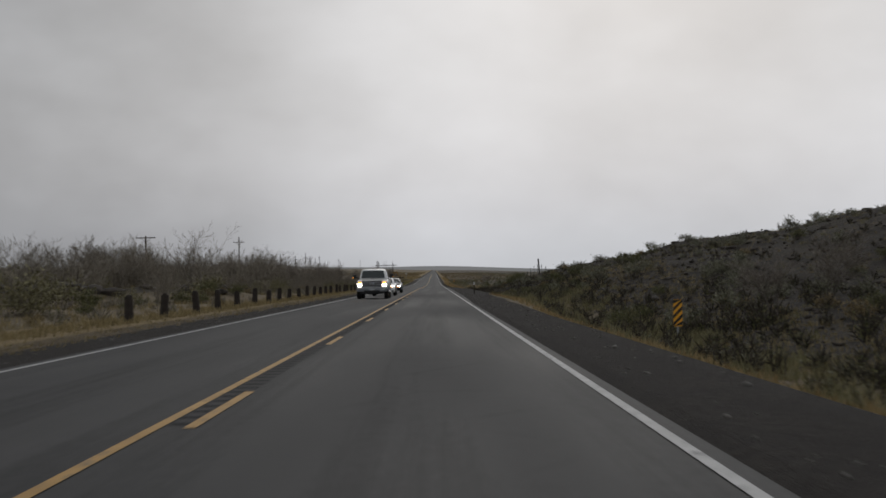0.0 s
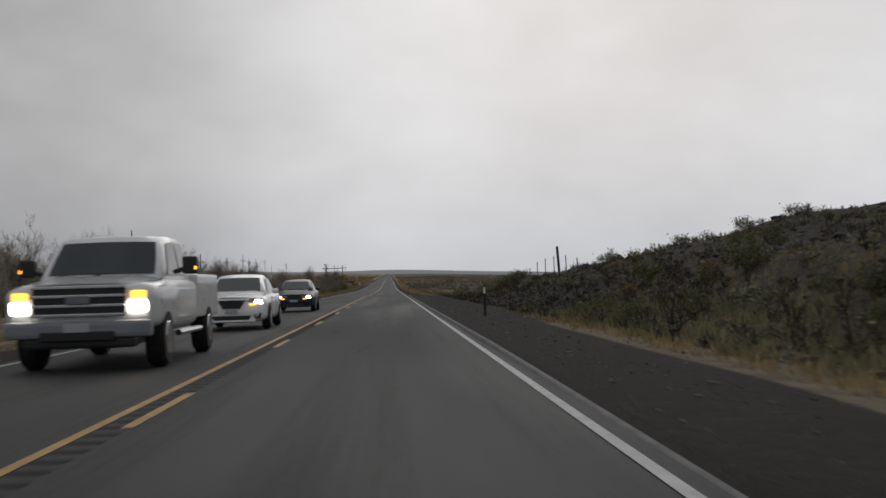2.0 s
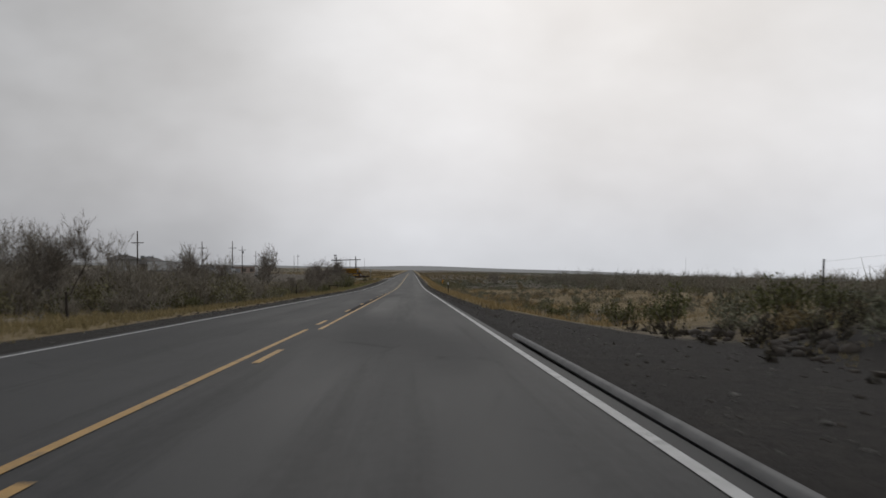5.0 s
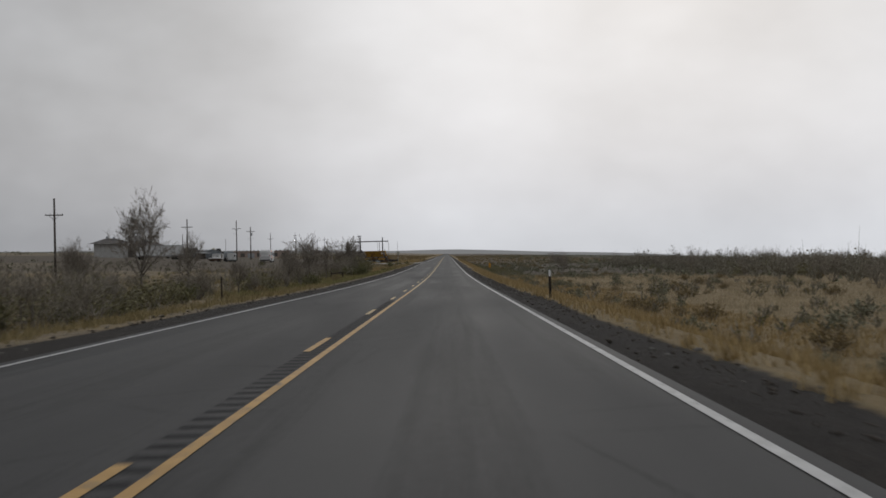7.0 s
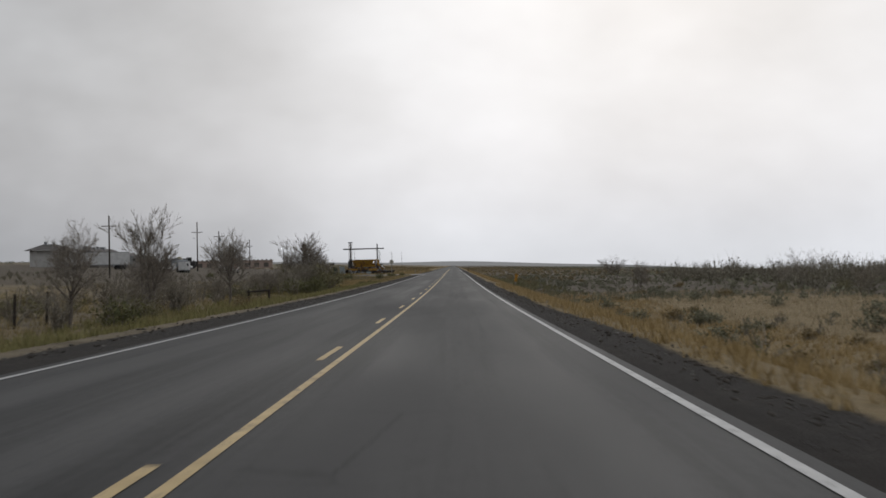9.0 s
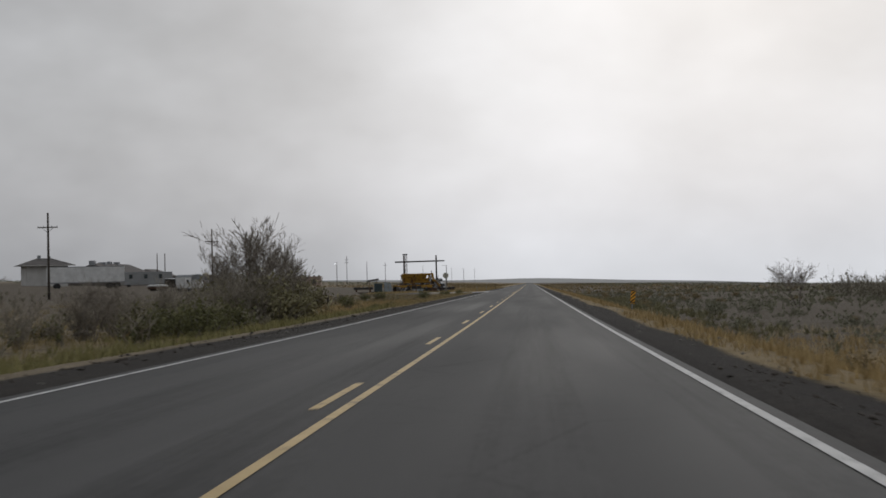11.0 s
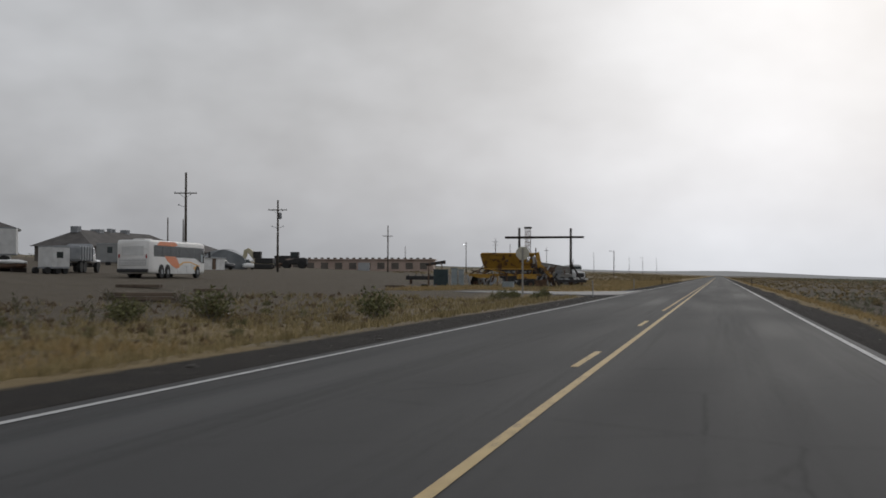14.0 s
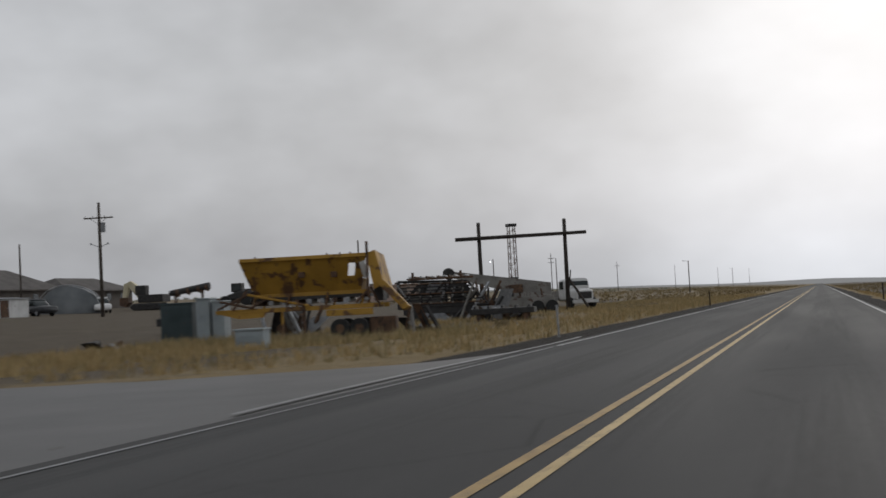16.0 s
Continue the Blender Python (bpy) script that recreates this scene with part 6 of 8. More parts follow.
gb = float(land(-93, 603))
hipped_house("barn", pose(-95.2, 603.5, gb, 0, 0, 90), 33.0, 9.4, 5.3 - gb, 7.95 - gb, 24.0, WALL_BROWN, "long low dark brown barn with roof vents in the yard",
             ((-12.6, 0.6, 0.5), (-6.0, 0.8, 0.25), (-2.0, 0.35, 0.5), (-0.8, 0.28, 0.45), (3.2, 0.6, 0.45)))
gl = float(land(-91, 628))
hipped_house("barn", pose(-93.5, 627.5, gl, 0, 0, 90), 15.0, 8.0, 2.4, 4.2, 9.0, WALL_BROWN, "small dark brown barn behind the long one")
gh = float(land(-102, 570))
hipped_house("house", pose(-97.4, 569.4, gh, 0, 0, 33), 8, 7, 7.1 - gh, 8.6 - gh, 3.0, WALL_PALE, "pale sided house with a broad dark roof", ((-1, 0.3, 0.6), (1.0, 0.25, 0.4)), 1.3, 0)


def box_trailer(x, y, deg, L, H, mat, label, floor=1.1, windows=0, name="box_trailer", W=1.28, wheel_r=0.48):
    t = thing(name, turned(x, y, deg=deg), label, "trailer", "parked trailers")
    bm = fresh(); box(bm, (-L / 2, -W, floor), (L / 2, W, H), 0.06); body = part("body", bm, mat, t)
    bm = fresh(); box(bm, (-L / 2, -W - 0.02, floor - 0.12), (L / 2, W + 0.02, floor + 0.02), 0.02); part("floor_rail", bm, GREY_STEEL, t)
    bm = fresh(); box(bm, (-L / 2, -W - 0.02, H - 0.1), (L / 2, W + 0.02, H + 0.015), 0.02); part("roof_rail", bm, GREY_STEEL, t)
    for k in range(int(L / 1.2)):
        xx = -L / 2 + 0.6 + 1.2 * k
        bm = fresh(); box(bm, (xx - 0.02, -W - 0.012, floor + 0.03), (xx + 0.02, -W, H - 0.11)); part("rib", bm, mat, body)
    for k in range(windows):
        xx = -L / 2 + L * (k + 0.6) / (windows + 0.4)
        bm = fresh(); box(bm, (xx - 0.35, -W - 0.03, (floor + H) / 2 - 0.1), (xx + 0.35, -W + 0.02, H - 0.45), 0.03); part("window", bm, GLASS_DARK, t)
    for xx in (L / 2 - 1.2, L / 2 - 2.3, -L / 2 + 1.5):
        for s in (-1, 1):
            bm = fresh(); rod(bm, (xx, s * (W - 0.28), wheel_r), (xx, s * (W - 0.02), wheel_r), wheel_r, n=16); part("wheel", bm, TYRE, t)
    return t


GREYGREEN = rough_material("faded_grey_panels", (0.19, 0.195, 0.195), (0.30, 0.305, 0.30), 0.5, 0.7)
GREYWHITE = rough_material("grey_white_panels", (0.26, 0.27, 0.28), (0.42, 0.43, 0.44), 0.5, 0.6)
box_trailer(-73.5, 529.0, 28, 12.5, 3.75, WHITE_STEEL, "long white box trailer parked in the yard")
box_trailer(-79.1, 579.0, 23.5, 10.4, 3.15, GREYGREEN, "long pale grey trailer home with a flat roof", 0.7, 3, wheel_r=0.3)
box_trailer(-51.3, 510.9, 75, 1.9, 2.25, WHITE_STEEL, "small white camper with one window", 0.55, 1, "camper_trailer", 0.8, wheel_r=0.28)


def skid_shed(x, y, deg):
    """A low white shed with a brown door in the middle, and an open lean-to on its end."""
    t = thing("white_shed", turned(x, y, deg=deg), "low dusty white shed with a brown door", "shed")
    bm = fresh(); box(bm, (-3.0, -1.0, -0.1), (3.0, 1.0, 1.62), 0.03); walls = part("wall", bm, WHITE_STEEL, t)
    bm = fresh(); plate(bm, [(-1.15, 1.6), (1.15, 1.72), (1.15, 1.8), (-1.15, 1.68)], -3.1, 3.1); part("roof", bm, GREY_STEEL, t, "flat grey roof")
    bm = fresh(); box(bm, (-0.5, -1.05, 0.0), (0.5, -0.97, 1.5), 0.02); door = part("door", bm, RUST, walls, "brown door")
    bm = fresh(); box(bm, (0.32, -1.09, 0.75), (0.38, -1.05, 0.85)); part("handle", bm, GALV, door)
    for k in range(7):
        xx = -2.7 + 0.9 * k
        if abs(xx) > 0.6:
            bm = fresh(); box(bm, (xx - 0.02, -1.015, 0.05), (xx + 0.02, -1.0, 1.55)); part("rib", bm, WHITE_STEEL, walls)
    return t


skid_shed(-67.1, 576.8, 84)


def lean_to(x, y, deg):
    t = thing("lean_to", turned(x, y, deg=deg), "open lean-to with a thin pale sheet roof", "shelter")
    bm = fresh(); plate(bm, [(-1.3, 1.75), (1.3, 1.95), (1.3, 2.0), (-1.3, 1.8)], -2.4, 2.4); part("roof", bm, GREYWHITE, t, "thin pale sheet roof")
    for px in (-2.2, 2.2):
        for py in (-1.15, 1.15):
            bm = fresh(); rod(bm, (px, py, -0.2), (px, py, 1.85), 0.06, n=6); part("post", bm, DARK_WOOD, t)
    bm = fresh(); box(bm, (-2.2, 1.05, 0.0), (2.2, 1.15, 1.8)); part("back_wall", bm, WALL_BROWN, t)


lean_to(-71.0, 573.6, 60)


def tipper_truck(x, y, deg):
    """An old tipper with a short bonnet."""
    t = thing("tipper_truck", turned(x, y, deg=deg), "old white-cabbed tipper truck with a grey dump body", "truck")
    bm = fresh(); box(bm, (-0.45, -3.2, 0.55), (0.45, 3.6, 0.85), 0.03); part("chassis", bm, DARKSTEEL, t)
    bm = fresh(); loft(bm, [(-3.3, 1.1, 1.15, 2.1), (-3.2, 1.2, 0.95, 2.3), (0.6, 1.2, 0.95, 2.3), (0.9, 1.15, 1.0, 2.55), (1.0, 1.1, 1.1, 2.5)], 16, 10); bed = part("dump_body", bm, GREY_STEEL, t, "dented grey dump body")
    for k in range(5):
        yy = -2.9 + 0.85 * k
        bm = fresh(); box(bm, (1.18, yy - 0.06, 0.98), (1.28, yy + 0.06, 2.26), 0.02); part("rib", bm, GREY_STEEL, bed)
    bm = fresh(); loft(bm, [(1.1, 0.95, 0.9, 2.15), (1.2, 1.0, 0.85, 2.3), (2.1, 1.0, 0.85, 2.3), (2.5, 0.98, 0.85, 1.62)], 20, 7); cab = part("cab", bm, WHITE_CAR, t, "white cab", smooth=True)
    for s in (-1, 1):
        bm = fresh(); box(bm, (s * 0.99 - 0.02, 1.35, 1.6), (s * 0.99 + 0.02, 2.1, 2.12), 0.02); part("window", bm, GLASS_DARK, cab)
        for yy in (-2.3, -1.2, 3.0):
            bm = fresh(); rod(bm, (s * 0.78, yy, 0.5), (s * 1.06, yy, 0.5), 0.5, n=18); part("wheel", bm, TYRE, t)
        bm = fresh(); loft(bm, [(2.4, 0.2, 0.9, 1.05), (2.7, 0.24, 0.95, 1.18), (3.4, 0.24, 0.95, 1.15), (3.7, 0.2, 0.75, 0.9)], 12, 4); bmesh.ops.translate(bm, verts=bm.verts, vec=(s * 0.9, 0, 0)); part("mudguard", bm, WHITE_CAR, t)
    bm = fresh(); loft(bm, [(2.4, 0.78, 0.85, 1.6), (3.3, 0.72, 0.85, 1.5), (3.75, 0.66, 0.85, 1.35), (3.8, 0.6, 0.95, 1.25)], 20, 5); part("bonnet", bm, WHITE_CAR, t, "rounded white bonnet", smooth=True)
    bm = fresh(); box(bm, (-0.85, 1.75, 2.28), (0.85, 2.42, 2.0), 0.02); part("windscreen", bm, GLASS_DARK, cab)
    bm = fresh(); box(bm, (-1.0, 3.75, 0.5), (1.0, 3.95, 0.75), 0.03); part("bumper", bm, DARKSTEEL, t)


tipper_truck(-53.4, 518.2, 14)


def tarp_shelter(x, y, deg):
    t = thing("arched_shelter", turned(x, y, deg=deg), "grey arched fabric shelter with sagging sides", "shelter")
    rnd = random.Random(5)
    bm = fresh()
    rows = []
    for j in range(9):
        yy = -4 + j
        ring = []
        for k in range(15):
            a = math.pi * k / 14
            s = 1 + 0.03 * math.sin(j * 2.1 + k) + rnd.uniform(-0.012, 0.012) - (0.04 if j % 2 else 0)
            ring.append(bm.verts.new((3.1 * math.cos(a) * s, yy, -0.1 + 2.85 * math.sin(a) ** 0.8 * s)))
        rows.append(ring)
    for a, b in zip(rows, rows[1:]):
        for k in range(14):
            bm.faces.new((a[k], a[k + 1], b[k + 1], b[k]))
    bm.faces.new(rows[0]); bm.faces.new(rows[-1][::-1])
    part("cover", bm, rough_material("grey_tarpaulin", (0.09, 0.10, 0.105), (0.17, 0.18, 0.185), 0.8, 0.7), t, smooth=True)
    for j in (0, 4, 8):
        bm = fresh()
        rings = []
        for k in range(15):
            a = math.pi * k / 14
            px, pz = 3.15 * math.cos(a), 2.9 * max(0.0, math.sin(a)) ** 0.8
            rings.append([bm.verts.new((px + 0.04 * math.cos(b) * math.cos(a), -4 + j + 0.04 * math.sin(b), pz + 0.04 * math.cos(b) * math.sin(a))) for b in (math.tau * i / 6 for i in range(6))])
        for r0, r1 in zip(rings, rings[1:]):
            for i in range(6):
                bm.faces.new((r0[i], r0[(i + 1) % 6], r1[(i + 1) % 6], r1[i]))
        bm.faces.new(rings[0][::-1])
        bm.faces.new(rings[-1])
        part("hoop", bm, GALV, t)


tarp_shelter(-74.0, 598, 30)


def excavator(x, y, deg):
    t = thing("excavator", turned(x, y, deg=deg), "old pale yellow excavator with its boom folded", "excavator")
    PALE_Y = rough_material("faded_cream_yellow_paint", (0.44, 0.39, 0.25), (0.62, 0.57, 0.42), 1.0, 0.6, wear=(0.2, 0.15, 0.1), wear_amount=0.2)
    for s in (-1, 1):
        bm = fresh(); loft(bm, [(-1.9, 0.25, 0.25, 0.6), (-1.5, 0.28, 0.0, 0.85), (1.5, 0.28, 0.0, 0.85), (1.9, 0.25, 0.25, 0.6)], 12, 5)
        bmesh.ops.translate(bm, verts=bm.verts, vec=(s * 1.1, 0, 0)); part("track", bm, DARKSTEEL, t)
    bm = fresh(); box(bm, (-1.3, -2.0, 0.9), (1.3, 1.0, 1.8), 0.1); part("house", bm, DARKSTEEL, t)
    bm = fresh(); box(bm, (-1.25, 0.0, 1.8), (-0.2, 1.3, 2.9), 0.08); cab = part("cab", bm, DARKSTEEL, t)
    bm = fresh(); box(bm, (-1.1, 1.28, 2.0), (-0.35, 1.33, 2.8)); part("windscreen", bm, GLASS_DARK, cab)
    bm = fresh(); plate(bm, [(0.5, 1.5), (1.3, 1.3), (2.4, 2.7), (3.0, 3.2), (2.3, 3.5), (1.5, 2.9)], -0.1, 0.6); part("boom", bm, PALE_Y, t, "cream yellow boom")
    bm = fresh(); plate(bm, [(2.3, 3.45), (3.1, 3.2), (3.4, 1.5), (2.9, 1.4)], 0.0, 0.5); part("stick", bm, PALE_Y, t)
    bm = fresh(); plate(bm, [(2.6, 1.6), (3.5, 1.6), (3.6, 0.7), (2.9, 0.5), (2.5, 1.0)], -0.4, 0.8); part("bucket", bm, RUST, t)


excavator(-72.9, 612.0, 100)


def wheel_loader(x, y, deg):
    t = thing("wheel_loader", turned(x, y, deg=deg), "dark wheel loader parked at the back of the yard", "loader")
    bm = fresh(); loft(bm, [(-2.6, 0.8, 0.9, 1.9), (-2.4, 1.0, 0.8, 2.1), (-0.6, 1.0, 0.8, 2.2), (1.6, 0.8, 0.8, 1.5)], 16, 6); part("body", bm, DARKSTEEL, t)
    bm = fresh(); box(bm, (-0.8, -0.9, 2.0), (0.8, 0.7, 3.3), 0.08); cab = part("cab", bm, DARKSTEEL, t)
    bm = fresh(); box(bm, (-0.83, -0.7, 2.3), (0.83, 0.5, 3.1), 0.02); part("window", bm, GLASS_DARK, cab)
    for s in (-1, 1):
        for yy in (-1.6, 1.5):
            bm = fresh(); rod(bm, (s * 0.8, yy, 0.75), (s * 1.3, yy, 0.75), 0.75, n=18); part("wheel", bm, TYRE, t)
        bm = fresh(); rod(bm, (s * 0.6, 1.0, 1.6), (s * 0.6, 3.2, 0.6), 0.12, n=6); part("lift_arm", bm, RUST, t)
    bm = fresh(); plate(bm, [(3.0, 0.1), (4.0, 0.05), (3.9, 0.2), (3.3, 0.5), (3.2, 1.2), (3.0, 1.2)], -1.4, 1.4); part("bucket", bm, RUST, t)


wheel_loader(-81.0, 650.0, 100)


def feed_bunker():
    t = thing("long_shed", turned(-75.0, 676.5, deg=8), "long low sand-coloured shed with a row of roof vents", "shed")
    SAND = rough_material("sand_coloured_wall", (0.31, 0.235, 0.195), (0.45, 0.355, 0.305), 0.5, 0.9)
    bm = fresh(); box(bm, (-16, -2.5, -0.3), (16, 2.5, 2.2), 0.05); part("wall", bm, SAND, t)
    bm = fresh(); box(bm, (-16.3, -2.9, 2.2), (16.3, 2.9, 2.42), 0.03); roof = part("roof", bm, SAND, t)
    for k in range(23):
        bm = fresh(); box(bm, (-15.4 + 1.4 * k - 0.3, -2.4, 2.42), (-15.4 + 1.4 * k + 0.3, -1.8, 2.72), 0.05); part("vent", bm, WALL_BROWN, roof)
    for k in range(10):
        x = -14.0 + 3.1 * k
        bm = fresh(); box(bm, (x - 0.8, -2.54, 0.2), (x + 0.8, -2.47, 1.6), 0.02); part("opening", bm, WALL_BROWN, t)


feed_bunker()
cabinet(-94.0, 678, 15, 3.6, 3.0, 2.3, DARKSTEEL, "dark steel storage container beyond the yard", 5)
cabinet(-72.0, 668, 15, 2.4, 2.0, 1.7, GREYWHITE, "pale grey container beyond the yard", 3)


def yard_pickup(x, y, deg, mat, label, cover=0.0):
    t = thing("parked_car", turned(x, y, deg=deg), label, "car", "cars parked in the yard")
    bm = fresh(); loft(bm, [(0, 0.78, 0.4, 0.85), (0.1, 0.86, 0.32, 0.95), (1.2, 0.9, 0.3, 1.05), (4.6, 0.9, 0.3, 1.05), (4.9, 0.82, 0.4, 0.95)], 20, 5); part("body", bm, mat, t, smooth=True)
    bm = fresh(); loft(bm, [(1.2, 0.76, 0.95, 1.08), (1.75, 0.72, 0.95, 1.62), (2.9, 0.72, 0.95, 1.66), (3.3, 0.75, 0.95, 1.1)], 20, 5); part("window_glass", bm, GLASS_DARK, t, smooth=True)
    bm = fresh(); loft(bm, [(1.7, 0.66, 1.55, 1.63), (1.85, 0.71, 1.55, 1.69), (2.85, 0.71, 1.57, 1.7), (2.98, 0.66, 1.57, 1.64)], 16, 4); part("roof", bm, mat, t, smooth=True)
    for s in (-1, 1):
        for yy in (0.95, 3.9):
            wheel(t, s * 0.8, yy, 0.34, 0.2, GREY_STEEL)


def covered_boat(x, y, deg):
    t = thing("covered_boat", turned(x, y, deg=deg), "small boat with a rust-red hull under a white cover", "boat")
    bm = fresh(); loft(bm, [(-1.9, 0.10, 0.45, 0.72), (-1.2, 0.6, 0.3, 0.75), (0.2, 0.85, 0.22, 0.78), (1.7, 0.8, 0.24, 0.78), (1.75, 0.75, 0.3, 0.76)], 16, 3); part("hull", bm, RUST, t, "rust-red hull", smooth=True)
    bm = fresh(); loft(bm, [(-1.95, 0.12, 0.68, 0.78), (-1.2, 0.64, 0.66, 0.9), (-0.2, 0.88, 0.66, 1.0), (0.5, 0.9, 0.66, 0.95), (1.2, 0.88, 0.66, 1.02), (1.8, 0.8, 0.68, 0.9)], 16, 4)
    for v in bm.verts:
        v.co.z += 0.025 * math.sin(9 * v.co.x + 6 * v.co.y)
    part("cover", bm, WHITE_STEEL, t, "sagging white cover", smooth=True)
    for yy in (-0.9, 1.1):
        bm = fresh(); box(bm, (-0.7, yy - 0.08, -0.1), (0.7, yy + 0.08, 0.3), 0.01); part("cradle", bm, DARK_WOOD, t)


covered_boat(-55.3, 511.3, 62)
yard_pickup(-66.6, 584.0, 70, car_paint("charcoal_car_paint", (0.03, 0.032, 0.035)), "charcoal car parked beside the white shed")
yard_pickup(-68.8, 596.0, 40, SILVER_CAR, "silver car parked by the arched shelter")


def timber_stack(x, y, deg, n=5, L=6.0):
    t = thing("timber_stack", turned(x, y, deg=deg), "low stack of weathered brown timbers on the ground", "timber stack")
    TAN = rough_material("tan_timber", (0.06, 0.045, 0.034), (0.15, 0.115, 0.085), 3, 0.9, per_piece=0.2)
    for k in range(n):
        bm = fresh(); box(bm, (-L / 2 + 0.2 * (k % 3), -0.5 + 0.28 * (k % 4), 0.02 + 0.2 * (k // 4)), (L / 2 - 0.3 * (k % 2), -0.26 + 0.28 * (k % 4), 0.2 + 0.2 * (k // 4)), 0.02); part("timber", bm, TAN, t)


timber_stack(-25.2, 474.8, 4, 6, 3.8)
timber_stack(-31.5, 487.0, 12, 4, 2.6)
timber_stack(-26.6, 486.0, 5, 2, 1.7)
timber_stack(-24.8, 519.0, 25, 3, 1.6)
rnd = random.Random(3)
bm = fresh(); bmesh.ops.create_icosphere(bm, subdivisions=2, radius=0.17)
for v in bm.verts:
    v.co = Vector((v.co.x * 1.1, v.co.y * 0.8, max(-0.05, v.co.z * 0.65 + 0.12))) * (1 + rnd.uniform(-0.13, 0.13))
single("plastic_bag", bm, WHITE_STEEL, turned(-16.5, 464.3, deg=20), "crumpled white plastic bag lying in the grass", "bag")


# ---- plants ----
def tubes(P, Q, R0, R1, n):
    """Tapered tubes between two arrays of points."""
    P, Q, R0, R1 = (np.asarray(a, float) for a in (P, Q, R0, R1))
    d = Q - P
    d /= np.linalg.norm(d, axis=1, keepdims=True) + 1e-9
    h = np.where(np.abs(d[:, 2:3]) > 0.9, np.array([[1.0, 0, 0]]), np.array([[0, 0, 1.0]]))
    u = np.cross(d, h); u /= np.linalg.norm(u, axis=1, keepdims=True)
    w = np.cross(d, u)
    a = 2 * np.pi * np.arange(n) / n
    ring = np.cos(a)[None, :, None] * u[:, None, :] + np.sin(a)[None, :, None] * w[:, None, :]
    A = P[:, None, :] + ring * R0[:, None, None]
    B = Q[:, None, :] + ring * R1[:, None, None]
    V = np.concatenate([A, B], 1).reshape(-1, 3)
    i = np.arange(n)
    f = np.stack([i, (i + 1) % n, n + (i + 1) % n, n + i], 1)
    F = (np.arange(len(P)) * 2 * n)[:, None, None] + f[None]
    return V, F.reshape(-1, 4)


def ribbons(P, Q, R0, R1):
    """Flat slivers for the finest twigs, turned at random."""
    P, Q, R0, R1 = (np.asarray(a, float) for a in (P, Q, R0, R1))
    rng = np.random.default_rng(len(P))
    u = np.cross(Q - P, rng.normal(0, 1, P.shape))
    u /= np.linalg.norm(u, axis=1, keepdims=True) + 1e-9
    V = np.stack([P - u * R0[:, None], P + u * R0[:, None], Q + u * R1[:, None], Q - u * R1[:, None]], 1).reshape(-1, 3)
    return V, np.arange(len(V)).reshape(-1, 4)


def grow(rnd, stems, height, levels, spread, kids, clear=0.3):
    """Branching skeleton: lists of segments for each level."""
    out = [[] for _ in range(levels + 1)]

    def branch(p, d, length, r, lev):
        q = p
        k = 3 if lev < 2 else 1 if lev == levels else 2
        pts = [(p, r)]
        for i in range(k):
            d2 = (d + Vector((rnd.gauss(0, 0.16), rnd.gauss(0, 0.16), rnd.gauss(0.05, 0.10)))).normalized()
            q2 = q + d2 * (length / k)
            r2 = r * (1 - 0.55 * (i + 1) / k)
            out[lev].append((q, q2, pts[-1][1], r2))
            pts.append((q2, r2))
            q, d = q2, d2
        if lev >= levels:
            return
        for c in range(kids[lev]):
            t = rnd.uniform(clear if lev == 0 else 0.3, 1.0)
            i = min(int(t * k), k - 1)
            a, b = pts[i][0], pts[i + 1][0]
            o = a.lerp(b, t * k - i)
            turn = Vector((rnd.gauss(0, 1), rnd.gauss(0, 1), rnd.gauss(0.25, 0.6))).normalized()
            nd = (d * rnd.uniform(0.55, 1.0) + turn * spread).normalized()
            branch(o, nd, length * (rnd.uniform(0.34, 0.55) if lev + 1 == levels else rnd.uniform(0.48, 0.75)), max(pts[i + 1][1] * 0.7, 0.004), lev + 1)

    for s in range(stems):
        a = rnd.uniform(0, 2 * math.pi)
        tilt = rnd.uniform(0.05, 0.45) if stems > 1 else 0.06
        branch(Vector((0.12 * math.cos(a) * (stems > 1), 0.12 * math.sin(a) * (stems > 1), -0.15)), Vector((math.cos(a) * tilt, math.sin(a) * tilt, 1)).normalized(),
               height * rnd.uniform(0.42, 0.58), 0.022 * height * (1.0 if stems == 1 else 0.62), 0)
    return out


def seg_arrays(segs):
    return ([tuple(s[0]) for s in segs], [tuple(s[1]) for s in segs], [s[2] for s in segs], [s[3] for s in segs])


def bare_tree(seed, height, stems, spread=0.75, kids=(5, 5, 4, 4), label="bare grey-brown tree with fine twigs", name="bare_tree", twig=0.0075, clear=0.3, mats=None):
    rnd = random.Random(seed)
    lev = grow(rnd, stems, height, len(kids), spread, kids, clear)
    top = max(s[1].z for l in lev for s in l)
    t = thing(name, pose(0, 0, -50), label, "tree" if name == "bare_tree" else "bush", name.replace("_", " ") + "s beside the road")
    k = height / top
    def sc(l, rmin):
        P, Q, a, b = seg_arrays(l)
        return np.array(P) * k, np.array(Q) * k, np.maximum(np.array(a) * k, rmin), np.maximum(np.array(b) * k, rmin * 0.7)
    thick = 2 if name == "bare_tree" else 1
    V, F = tubes(*sc([s for l in lev[:thick] for s in l], 0.012), 3)
    trunk = new("trunk", np_mesh("trunk", V, F, mats[0] if mats else BARK, True)); trunk.parent = t
    V, F = ribbons(*sc([s for l in lev[thick:] for s in l], twig))
    crown = new("crown", np_mesh("crown", V, F, mats[1] if mats else TWIG)); crown.parent = t
    tagged(crown, "bare twigs", kind="stuff")
    return t


